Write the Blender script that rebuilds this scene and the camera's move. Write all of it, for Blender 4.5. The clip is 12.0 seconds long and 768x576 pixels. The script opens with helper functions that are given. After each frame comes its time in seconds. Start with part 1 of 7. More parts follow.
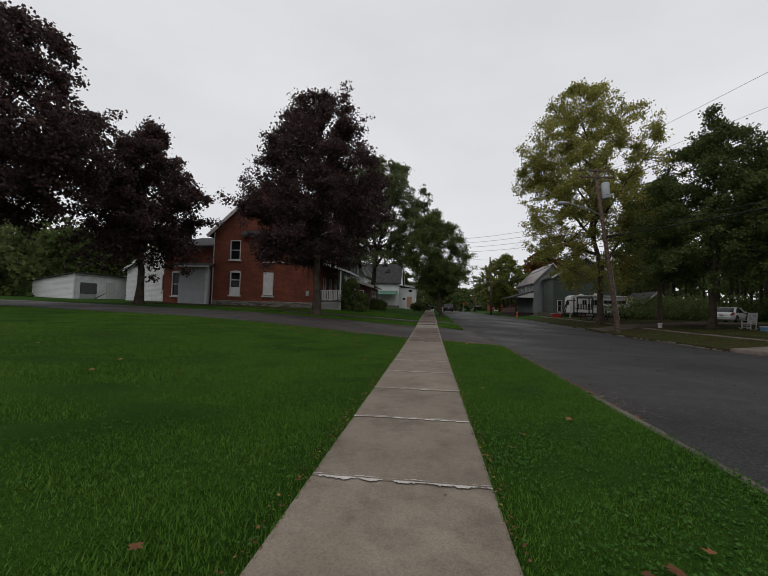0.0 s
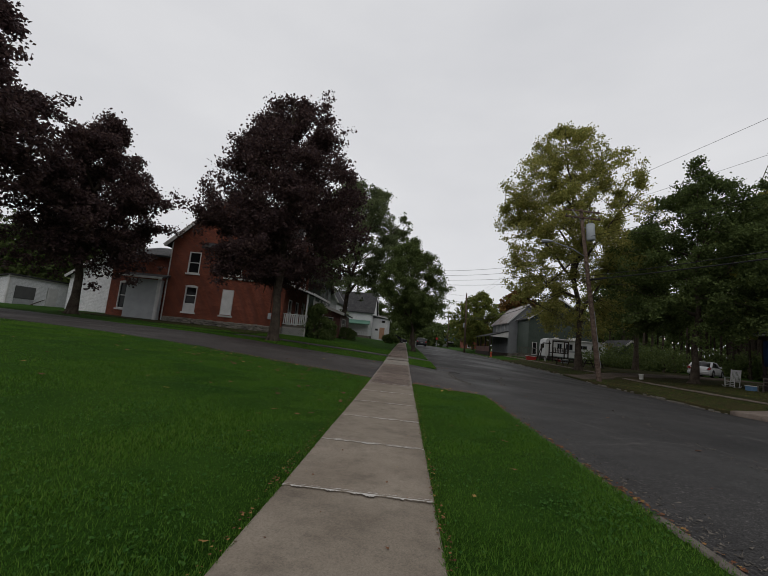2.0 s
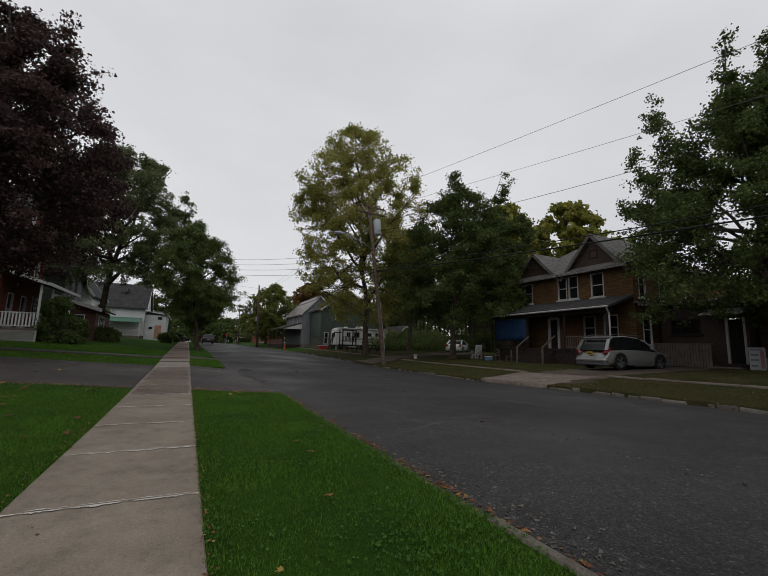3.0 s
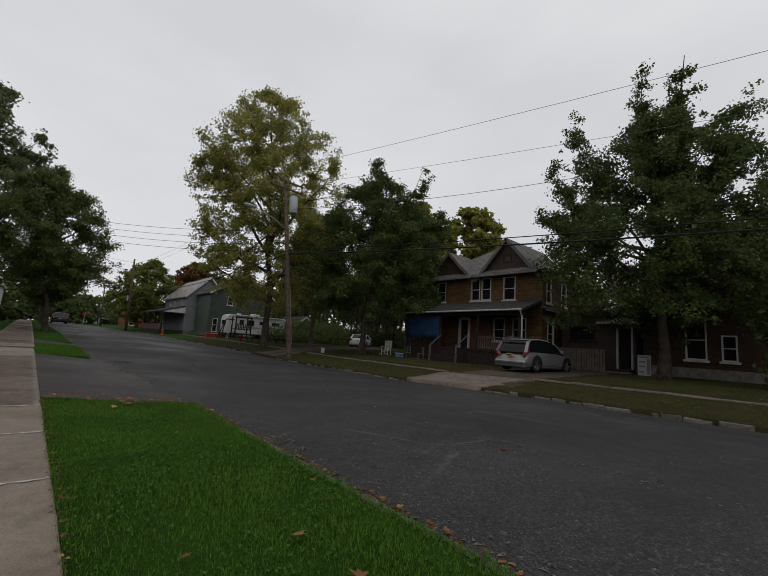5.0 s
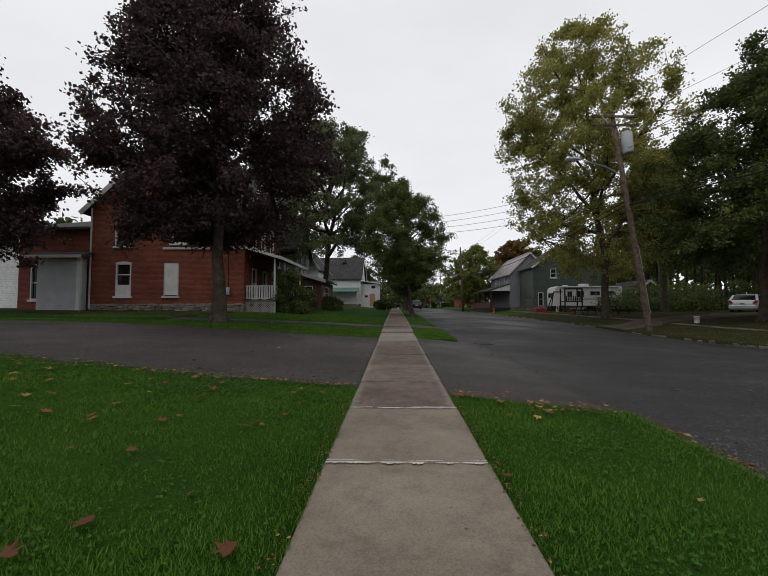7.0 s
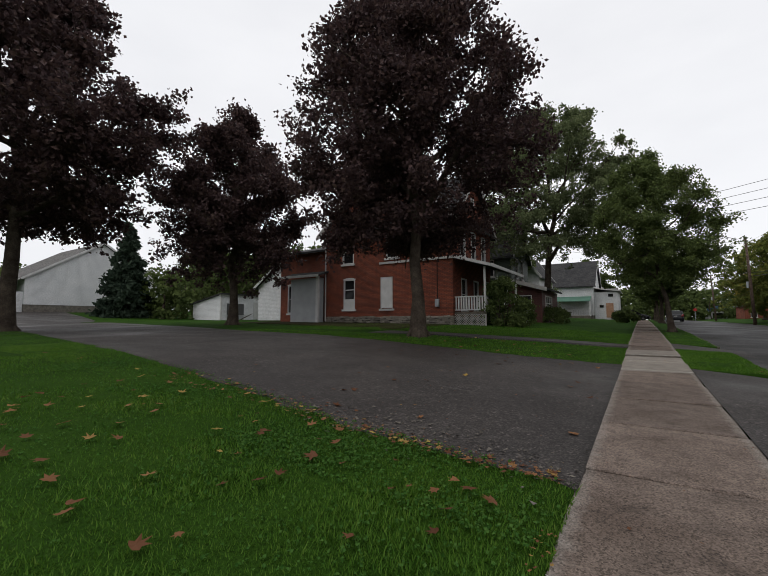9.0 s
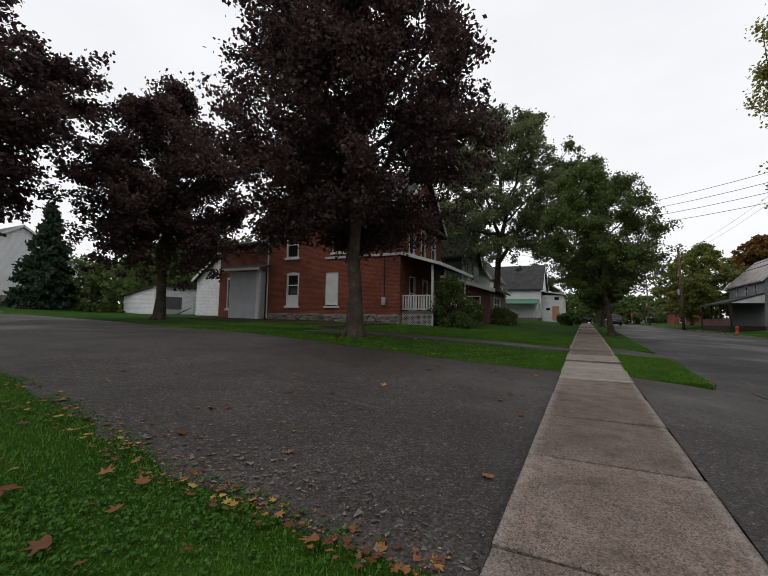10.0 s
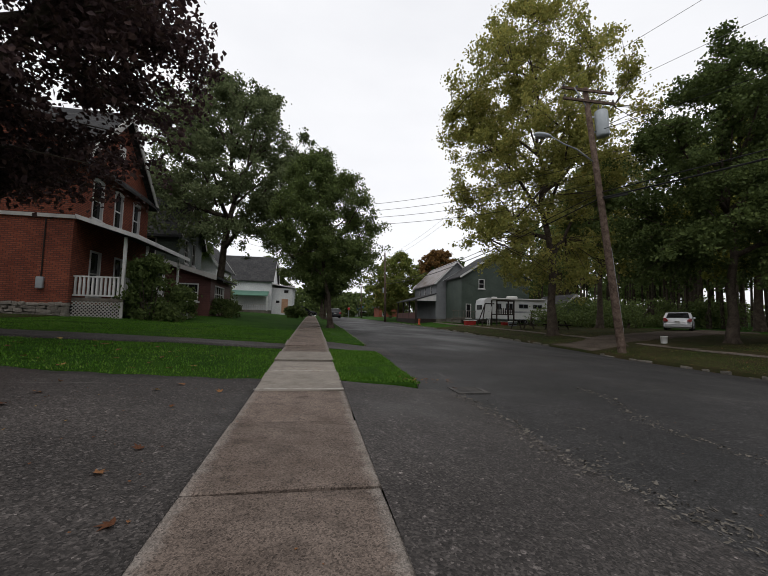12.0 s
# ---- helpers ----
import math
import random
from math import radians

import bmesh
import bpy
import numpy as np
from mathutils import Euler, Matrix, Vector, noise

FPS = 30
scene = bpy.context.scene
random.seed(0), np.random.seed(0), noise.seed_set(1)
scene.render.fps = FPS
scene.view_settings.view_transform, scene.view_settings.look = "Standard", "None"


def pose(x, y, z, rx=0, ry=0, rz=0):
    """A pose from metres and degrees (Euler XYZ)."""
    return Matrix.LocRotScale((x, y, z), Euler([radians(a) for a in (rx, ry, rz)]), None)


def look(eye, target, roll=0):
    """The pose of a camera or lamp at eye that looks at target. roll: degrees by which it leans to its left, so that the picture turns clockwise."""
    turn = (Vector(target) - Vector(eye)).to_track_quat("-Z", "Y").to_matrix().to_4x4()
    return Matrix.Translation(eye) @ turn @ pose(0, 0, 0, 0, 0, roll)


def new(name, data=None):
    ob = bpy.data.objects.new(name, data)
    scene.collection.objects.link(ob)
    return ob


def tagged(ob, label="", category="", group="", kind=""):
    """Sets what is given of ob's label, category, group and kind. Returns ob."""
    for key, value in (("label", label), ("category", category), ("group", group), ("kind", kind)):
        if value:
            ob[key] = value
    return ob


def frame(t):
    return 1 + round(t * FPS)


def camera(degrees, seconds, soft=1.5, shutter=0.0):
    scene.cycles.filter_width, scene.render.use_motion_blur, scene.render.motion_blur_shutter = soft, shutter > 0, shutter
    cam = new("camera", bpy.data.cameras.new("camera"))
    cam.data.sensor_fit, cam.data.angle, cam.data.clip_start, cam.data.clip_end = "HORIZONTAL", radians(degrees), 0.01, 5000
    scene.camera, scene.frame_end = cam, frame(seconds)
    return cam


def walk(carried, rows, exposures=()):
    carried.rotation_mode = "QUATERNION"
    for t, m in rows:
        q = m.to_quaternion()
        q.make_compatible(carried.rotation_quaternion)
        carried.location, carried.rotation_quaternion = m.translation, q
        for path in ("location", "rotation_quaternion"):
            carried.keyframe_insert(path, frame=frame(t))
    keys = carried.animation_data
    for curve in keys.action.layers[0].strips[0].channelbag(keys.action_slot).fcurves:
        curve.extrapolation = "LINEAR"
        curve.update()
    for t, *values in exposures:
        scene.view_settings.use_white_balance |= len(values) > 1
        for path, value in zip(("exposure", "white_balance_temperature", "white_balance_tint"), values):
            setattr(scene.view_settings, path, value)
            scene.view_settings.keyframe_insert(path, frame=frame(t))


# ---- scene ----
cam = camera(87.6, 12.0, soft=1.0)
PATH = [
    (0, (0.177, -0.151, 1.261), (-0.057, 1.832, 1.366), 1.65),
    (0.5, (0.201, 0.447, 1.303), (-0.231, 2.396, 1.433), 2.24),
    (1, (0.199, 1.101, 1.327), (-0.155, 3.061, 1.504), 4.46),
    (1.5, (0.190, 1.666, 1.370), (-0.101, 3.630, 1.613), 4.12),
    (2, (0.259, 2.285, 1.343), (0.137, 4.264, 1.605), 5.64),
    (2.5, (0.337, 2.897, 1.370), (0.695, 4.840, 1.680), 3.28),
    (3, (0.413, 3.546, 1.309), (1.273, 5.328, 1.602), 1.59),
    (3.5, (0.422, 4.185, 1.328), (1.705, 5.703, 1.548), 3.80),
    (3.7, (0.426, 4.442, 1.339), (1.780, 5.898, 1.556), 3.30),
    (5.3, (0.259, 6.693, 1.302), (1.532, 8.201, 1.629), 4.22),
    (5.5, (0.216, 6.927, 1.304), (1.438, 8.470, 1.659), 3.36),
    (6, (0.077, 7.366, 1.337), (1.004, 9.111, 1.645), 2.34),
    (6.5, (0.023, 8.112, 1.345), (0.463, 10.056, 1.504), 1.66),
    (7, (-0.081, 8.697, 1.335), (-0.136, 10.694, 1.435), -0.14),
    (7.5, (-0.113, 9.425, 1.365), (-0.831, 11.290, 1.464), -2.79),
    (7.7, (-0.113, 9.680, 1.335), (-1.047, 11.445, 1.439), -4.58),
    (9.3, (-0.191, 11.644, 1.364), (-1.266, 13.321, 1.539), 0.02),
    (9.5, (-0.168, 11.880, 1.325), (-1.166, 13.605, 1.498), -0.78),
    (10, (-0.151, 12.606, 1.376), (-1.045, 14.389, 1.531), 1.10),
    (10.5, (-0.136, 13.279, 1.405), (-0.564, 15.224, 1.597), 1.87),
    (11, (-0.070, 13.862, 1.406), (-0.304, 15.842, 1.567), 0.42),
    (11.5, (-0.006, 14.574, 1.405), (-0.021, 16.567, 1.571), 1.20),
    (12, (0.131, 15.219, 1.362), (0.479, 17.183, 1.510), 1.44),
]
walk(cam, [(t, look(eye, target, roll)) for t, eye, target, roll in PATH], [(0.0, 0.06), (2.5, -0.02), (5.5, -0.02), (6.5, 0.2), (7.5, 0.3), (9.5, 0.42), (12.0, 0.48)])

# ---- sky and light: a closed overcast sky ----
world = bpy.data.worlds.new("overcast")
scene.world = world
world.use_nodes = True
nt = world.node_tree
nt.nodes.clear()
w_out = nt.nodes.new("ShaderNodeOutputWorld")
w_bg = nt.nodes.new("ShaderNodeBackground")
w_sky = nt.nodes.new("ShaderNodeTexSky")
w_sky.sky_type, w_sky.sun_disc = "NISHITA", False
w_sky.sun_elevation, w_sky.sun_rotation = radians(48), radians(200)
w_tc = nt.nodes.new("ShaderNodeTexCoord")
w_map = nt.nodes.new("ShaderNodeMapping")
w_map.inputs["Scale"].default_value = (1.0, 1.0, 2.6)
w_noise = nt.nodes.new("ShaderNodeTexNoise")
w_noise.inputs["Scale"].default_value, w_noise.inputs["Detail"].default_value = 1.6, 5.0
w_ramp = nt.nodes.new("ShaderNodeValToRGB")
w_ramp.color_ramp.elements[0].position, w_ramp.color_ramp.elements[0].color = 0.3, (0.645, 0.65, 0.675, 1)
w_ramp.color_ramp.elements[1].position, w_ramp.color_ramp.elements[1].color = 0.72, (0.77, 0.77, 0.785, 1)
w_dim = nt.nodes.new("ShaderNodeVectorMath")
w_dim.operation = "SCALE"
w_dim.inputs["Scale"].default_value = 0.1
w_mix = nt.nodes.new("ShaderNodeMix")
w_mix.data_type = "RGBA"
w_mix.inputs["Factor"].default_value = 0.95
nt.links.new(w_tc.outputs["Generated"], w_map.inputs["Vector"])
nt.links.new(w_map.outputs["Vector"], w_noise.inputs["Vector"])
nt.links.new(w_noise.outputs["Fac"], w_ramp.inputs["Fac"])
nt.links.new(w_sky.outputs["Color"], w_dim.inputs[0])
nt.links.new(w_dim.outputs["Vector"], w_mix.inputs["A"])
nt.links.new(w_ramp.outputs["Color"], w_mix.inputs["B"])
nt.links.new(w_mix.outputs["Result"], w_bg.inputs["Color"])
nt.links.new(w_bg.outputs["Background"], w_out.inputs["Surface"])
w_bg.inputs["Strength"].default_value = 1.0
sun_data = bpy.data.lights.new("sun", "SUN")
sun_data.energy, sun_data.angle, sun_data.color = 0.5, radians(40), (1.0, 0.97, 0.93)
sun = new("sun", sun_data)
sun.matrix_world = look((0, 0, 60), (14, 30, 0))


# ---- materials ----
def node(tree, kind, **values):
    n = tree.nodes.new(kind)
    for key, value in values.items():
        n.inputs[key].default_value = value
    return n


def col(c):
    return (*c, 1.0)


def base(name, rough, metal=0.0):
    m = bpy.data.materials.new(name)
    m.use_nodes = True
    t = m.node_tree
    b = t.nodes["Principled BSDF"]
    b.inputs["Roughness"].default_value = rough
    b.inputs["Metallic"].default_value = metal
    b.inputs["Specular IOR Level"].default_value = 0.22
    return m, t, b


def grain(t, coord, scale, detail=4.0, rough=0.6):
    n = node(t, "ShaderNodeTexNoise", Scale=scale, Detail=detail, Roughness=rough)
    t.links.new(coord, n.inputs["Vector"])
    return n.outputs["Fac"]


def ramp(t, fac, stops):
    r = t.nodes.new("ShaderNodeValToRGB")
    e = r.color_ramp.elements
    while len(e) < len(stops):
        e.new(0.5)
    for k, (p, c) in enumerate(stops):
        e[k].position, e[k].color = p, col(c)
    t.links.new(fac, r.inputs["Fac"])
    return r.outputs["Color"]


def mix(t, fac, a, b, kind="MIX"):
    m = t.nodes.new("ShaderNodeMix")
    m.data_type, m.blend_type = "RGBA", kind
    for key, v in (("Factor", fac), ("A", a), ("B", b)):
        if isinstance(v, (int, float)):
            m.inputs[key].default_value = v
        elif isinstance(v, tuple):
            m.inputs[key].default_value = col(v)
        else:
            t.links.new(v, m.inputs[key])
    return m.outputs["Result"]


def bump(t, b, height, strength, distance=0.01):
    n = node(t, "ShaderNodeBump", Strength=strength, Distance=distance)
    t.links.new(height, n.inputs["Height"])
    t.links.new(n.outputs["Normal"], b.inputs["Normal"])


def math_node(t, op, a, b=None):
    n = t.nodes.new("ShaderNodeMath")
    n.operation = op
    for k, v in enumerate((a, b)):
        if v is None:
            continue
        if isinstance(v, (int, float)):
            n.inputs[k].default_value = v
        else:
            t.links.new(v, n.inputs[k])
    return n.outputs[0]


def coords(t):
    return t.nodes.new("ShaderNodeTexCoord").outputs["Object"]


def surface(name, c1, c2, big=0.6, fine=40.0, rough=0.8, relief=0.3, depth=0.01, metal=0.0, speck=0.35, vary=0.0):
    """Mottled matter: broad stains of c1 to c2, fine grain over it, relief from the grain."""
    m, t, b = base(name, rough, metal)
    c = coords(t)
    f = grain(t, c, fine, 3.0, 0.7)
    colour = ramp(t, grain(t, c, big), [(0.32, c1), (0.68, c2)])
    shade = ramp(t, f, [(0.3, (1 - speck,) * 3), (0.7, (1.0,) * 3)])
    colour = mix(t, 1.0, colour, shade, "MULTIPLY")
    if vary:
        info = t.nodes.new("ShaderNodeObjectInfo").outputs["Random"]
        colour = mix(t, 1.0, colour, ramp(t, info, [(0.0, (1 - vary,) * 3), (1.0, (1.0,) * 3)]), "MULTIPLY")
    t.links.new(colour, b.inputs["Base Color"])
    if rough > 0.94:
        b.inputs["Specular IOR Level"].default_value = 0.04
    bump(t, b, f, relief, depth)
    return m


def concrete(name, c1, c2, chips, stain, relief, vary):
    """Poured concrete: broad stains, brushed streaks, aggregate that shows through, and small pits."""
    m, t, b = base(name, 0.88)
    c = coords(t)
    stone = node(t, "ShaderNodeTexVoronoi", Scale=110.0)
    t.links.new(c, stone.inputs["Vector"])
    fleck = ramp(t, stone.outputs["Color"], [(0.0, (1 - chips,) * 3), (0.5, (1.0,) * 3), (1.0, (1 + 0.7 * chips,) * 3)])
    info = t.nodes.new("ShaderNodeObjectInfo")
    shift = t.nodes.new("ShaderNodeVectorMath")
    shift.operation = "ADD"
    t.links.new(c, shift.inputs[0])
    t.links.new(info.outputs["Location"], shift.inputs[1])
    broad = ramp(t, grain(t, shift.outputs[0], 1.4, 6.0, 0.65), [(0.3, c1), (0.68, c2)])
    dirt = ramp(t, grain(t, shift.outputs[0], 3.7, 7.0, 0.7), [(0.34, (1 - stain,) * 3), (0.52, (1.0,) * 3)])
    pits = ramp(t, grain(t, c, 260.0, 2.0), [(0.30, (0.55,) * 3), (0.38, (1.0,) * 3)])
    colour = mix(t, 1.0, mix(t, 1.0, mix(t, 1.0, broad, fleck, "MULTIPLY"), dirt, "MULTIPLY"), pits, "MULTIPLY")
    colour = mix(t, 1.0, colour, ramp(t, info.outputs["Random"], [(0.0, (1 - vary,) * 3), (1.0, (1.0,) * 3)]), "MULTIPLY")
    if chips > 0.5:
        # bare pale aggregate along the worn long edges
        own = t.nodes.new("ShaderNodeSeparateXYZ")
        t.links.new(t.nodes.new("ShaderNodeTexCoord").outputs["Object"], own.inputs[0])
        rim = math_node(t, "ADD", math_node(t, "ABSOLUTE", own.outputs[0], 0.0), math_node(t, "MULTIPLY", grain(t, c, 6.0, 6.0, 0.75), 0.3))
        worn = ramp(t, rim, [(0.66, (0.0,) * 3), (0.78, (1.0,) * 3)])
        pale = mix(t, 1.0, (0.33, 0.30, 0.27), ramp(t, stone.outputs["Color"], [(0.0, (0.45,) * 3), (1.0, (1.2,) * 3)]), "MULTIPLY")
        colour = mix(t, math_node(t, "MULTIPLY", worn, 0.7), colour, pale)
    t.links.new(colour, b.inputs["Base Color"])
    bump(t, b, stone.outputs["Distance"], relief, 0.004)
    return m


def wall_coords(t):
    """Along an upright wall, and up it, whichever way the wall runs."""
    s = t.nodes.new("ShaderNodeSeparateXYZ")
    t.links.new(coords(t), s.inputs[0])
    j = t.nodes.new("ShaderNodeCombineXYZ")
    t.links.new(math_node(t, "ADD", s.outputs[0], s.outputs[1]), j.inputs[0])
    t.links.new(s.outputs[2], j.inputs[1])
    return j.outputs[0], s.outputs[2]


def masonry(name, c1, c2, mortar, width=0.215, row=0.075, gap=0.010, relief=0.5, rough=0.85, stain=0.35):
    m, t, b = base(name, rough)
    uv, z = wall_coords(t)
    k = node(t, "ShaderNodeTexBrick", Scale=1.0, Color1=col(c1), Color2=col(c2), Mortar=col(mortar))
    k.inputs["Brick Width"].default_value, k.inputs["Row Height"].default_value = width, row
    k.inputs["Mortar Size"].default_value, k.inputs["Mortar Smooth"].default_value = gap, 0.3
    t.links.new(uv, k.inputs["Vector"])
    c = coords(t)
    dirt = ramp(t, grain(t, c, 0.9, 5.0), [(0.3, (1 - stain,) * 3), (0.65, (1.0,) * 3)])
    fine = ramp(t, grain(t, c, 35.0), [(0.3, (0.75,) * 3), (0.7, (1.0,) * 3)])
    colour = mix(t, 1.0, mix(t, 1.0, k.outputs["Color"], dirt, "MULTIPLY"), fine, "MULTIPLY")
    t.links.new(colour, b.inputs["Base Color"])
    bump(t, b, math_node(t, "MULTIPLY", k.outputs["Fac"], -1.0), relief, 0.015)
    return m


def boards(name, c1, c2, row=0.12, rough=0.6, stain=0.25):
    """Lapped siding: each board leans out to its lower edge."""
    m, t, b = base(name, rough)
    uv, z = wall_coords(t)
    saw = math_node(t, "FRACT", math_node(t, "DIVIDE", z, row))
    # shade at each lap, painted into the colour as a darker lower edge
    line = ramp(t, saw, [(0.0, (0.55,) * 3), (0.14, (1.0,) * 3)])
    c = coords(t)
    colour = ramp(t, grain(t, c, 0.8, 5.0), [(0.3, c1), (0.7, c2)])
    dirt = ramp(t, grain(t, c, 9.0, 5.0), [(0.3, (1 - stain,) * 3), (0.6, (1.0,) * 3)])
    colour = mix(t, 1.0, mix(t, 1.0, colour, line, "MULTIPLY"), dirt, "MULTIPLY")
    t.links.new(colour, b.inputs["Base Color"])
    bump(t, b, math_node(t, "SUBTRACT", 1.0, saw), 0.8, 0.02)
    return m


def leafage(name, stops, rough=0.55, through_light=0.35):
    """Leaves of varied colour; a share of the light passes through them."""
    m, t, b = base(name, rough)
    b.inputs["Specular IOR Level"].default_value = 0.08
    geo = t.nodes.new("ShaderNodeNewGeometry")
    patch = grain(t, coords(t), 0.45, 2.0)
    mixer = math_node(t, "ADD", math_node(t, "MULTIPLY", geo.outputs["Random Per Island"], 0.6), math_node(t, "MULTIPLY", patch, 0.45))
    colour = ramp(t, mixer, stops)
    t.links.new(colour, b.inputs["Base Color"])
    tr = t.nodes.new("ShaderNodeBsdfTranslucent")
    t.links.new(colour, tr.inputs["Color"])
    ms = t.nodes.new("ShaderNodeMixShader")
    ms.inputs["Fac"].default_value = through_light
    t.links.new(b.outputs[0], ms.inputs[1])
    t.links.new(tr.outputs[0], ms.inputs[2])
    t.links.new(ms.outputs[0], t.nodes["Material Output"].inputs["Surface"])
    return m


def glass(name, tint=(0.008, 0.008, 0.0085), rough=0.06):
    """A dark pane of a room with no lamp on: a mirror gloss over near black."""
    m, t, b = base(name, rough)
    b.inputs["Specular IOR Level"].default_value = 0.17
    colour = ramp(t, grain(t, coords(t), 1.3), [(0.3, tint), (0.7, tuple(2.2 * v for v in tint))])
    t.links.new(colour, b.inputs["Base Color"])
    return m


def paint(name, c, rough=0.5, metal=0.0, wear=0.2):
    return surface(name, tuple(v * (1 - wear) for v in c), c, 1.7, 60.0, rough, 0.12, 0.004, metal, 0.12)


def asphalt(name, dark, light, patch):
    m, t, b = base(name, 0.62)
    c = coords(t)
    stone = node(t, "ShaderNodeTexVoronoi", Scale=75.0)
    t.links.new(c, stone.inputs["Vector"])
    chips = ramp(t, stone.outputs["Color"], [(0.0, (0.25,) * 3), (0.5, (0.75,) * 3), (0.8, (1.3,) * 3), (0.93, (2.2,) * 3), (1.0, (5.0,) * 3)])
    pebble = node(t, "ShaderNodeTexVoronoi", Scale=32.0)
    t.links.new(c, pebble.inputs["Vector"])
    chips = mix(t, 1.0, chips, ramp(t, pebble.outputs["Color"], [(0.0, (0.7,) * 3), (0.8, (1.0,) * 3), (0.92, (1.5,) * 3), (1.0, (3.0,) * 3)]), "MULTIPLY")
    broad = ramp(t, grain(t, c, 0.35, 6.0, 0.65), [(0.3, dark), (0.5, patch), (0.7, light)])
    # cracks: thin lines along the edges of large cells, broken up by noise
    warp = node(t, "ShaderNodeTexNoise", Scale=0.9, Detail=4.0)
    t.links.new(c, warp.inputs["Vector"])
    lean = mix(t, 0.35, c, warp.outputs["Color"], "ADD")
    crack = node(t, "ShaderNodeTexVoronoi", Scale=0.28)
    crack.feature = "DISTANCE_TO_EDGE"
    t.links.new(lean, crack.inputs["Vector"])
    line = ramp(t, crack.outputs["Distance"], [(0.0, (1.0,) * 3), (0.006, (0.0,) * 3)])
    gate = ramp(t, grain(t, c, 0.5, 2.0), [(0.52, (0.0,) * 3), (0.62, (0.35,) * 3)])
    colour = mix(t, 1.0, broad, chips, "MULTIPLY")
    colour = mix(t, mix(t, 1.0, line, gate, "MULTIPLY"), colour, (0.16, 0.15, 0.14))
    t.links.new(colour, b.inputs["Base Color"])
    wet = ramp(t, grain(t, c, 0.22, 4.0), [(0.35, (0.5,) * 3), (0.62, (0.85,) * 3)])
    t.links.new(wet, b.inputs["Roughness"])
    bump(t, b, stone.outputs["Distance"], 0.5, 0.006)
    return m


M_ROAD = asphalt("road_asphalt", (0.024, 0.0228, 0.0225), (0.052, 0.0485, 0.047), (0.035, 0.0328, 0.032))
M_DRIVE = asphalt("drive_asphalt", (0.037, 0.032, 0.030), (0.078, 0.068, 0.063), (0.052, 0.0455, 0.0425))
M_SLAB = concrete("poured_concrete", (0.165, 0.135, 0.104), (0.25, 0.212, 0.168), 0.22, 0.25, 0.3, 0.14)
M_SLAB_OLD = concrete("old_brown_concrete", (0.116, 0.086, 0.069), (0.2, 0.156, 0.13), 0.75, 0.36, 0.9, 0.24)
M_APRON = concrete("broken_apron_concrete", (0.13, 0.10, 0.082), (0.21, 0.17, 0.142), 0.5, 0.4, 0.9, 0.24)
M_SLAB_PALE = concrete("pale_concrete", (0.205, 0.178, 0.15), (0.29, 0.258, 0.222), 0.3, 0.25, 0.4, 0.15)
M_LIME = surface("lime_bloom", (0.42, 0.39, 0.355), (0.62, 0.59, 0.555), 5.0, 70.0, 0.9, 0.5, 0.004, 0, 0.4)
M_CURB = surface("curb_stone", (0.12, 0.10, 0.085), (0.21, 0.185, 0.16), 2.0, 50.0, 0.9, 0.6, 0.01, 0, 0.4, 0.3)
M_CURB_PALE = surface("pale_crumbled_kerb", (0.16, 0.14, 0.115), (0.36, 0.33, 0.29), 9.0, 50.0, 0.9, 0.8, 0.02, 0, 0.5, 0.4)
M_TURF = surface("turf_soil", (0.021, 0.060, 0.007), (0.043, 0.100, 0.012), 0.5, 55.0, 0.95, 0.9, 0.03, 0, 0.6)
M_DRYGRASS = surface("thin_dry_grass", (0.030, 0.040, 0.014), (0.066, 0.052, 0.026), 0.8, 45.0, 0.95, 0.9, 0.03, 0, 0.55)
M_DIRT = surface("dirt_and_gravel", (0.07, 0.055, 0.045), (0.13, 0.105, 0.085), 0.9, 40.0, 0.95, 0.8, 0.02, 0, 0.5)
M_GRASS = leafage("grass_blade", [(0.2, (0.042, 0.110, 0.011)), (0.5, (0.066, 0.152, 0.016)), (0.8, (0.104, 0.188, 0.025)), (1.0, (0.19, 0.2, 0.06))], 0.5, 0.3)
M_DRYBLADE = leafage("dry_grass_blade", [(0.15, (0.04, 0.075, 0.015)), (0.45, (0.075, 0.085, 0.026)), (0.75, (0.12, 0.095, 0.045)), (1.0, (0.17, 0.13, 0.075))], 0.6, 0.25)
M_WEED = leafage("clover_leaf", [(0.2, (0.034, 0.1, 0.016)), (0.6, (0.055, 0.135, 0.022)), (1.0, (0.09, 0.165, 0.036))], 0.5, 0.3)
M_FALLEN = leafage("fallen_leaf", [(0.1, (0.07, 0.028, 0.016)), (0.45, (0.14, 0.062, 0.032)), (0.72, (0.23, 0.11, 0.05)), (0.88, (0.36, 0.27, 0.07)), (1.0, (0.26, 0.24, 0.15))], 0.6, 0.2)
M_MAPLE = leafage("dark_red_maple_leaf", [(0.15, (0.04, 0.026, 0.028)), (0.5, (0.066, 0.04, 0.04)), (0.8, (0.1, 0.062, 0.054)), (1.0, (0.15, 0.11, 0.08))], 0.5, 0.25)
M_OAK = leafage("grey_green_leaf", [(0.15, (0.088, 0.115, 0.052)), (0.5, (0.132, 0.162, 0.075)), (0.9, (0.185, 0.208, 0.1))], 0.55, 0.4)
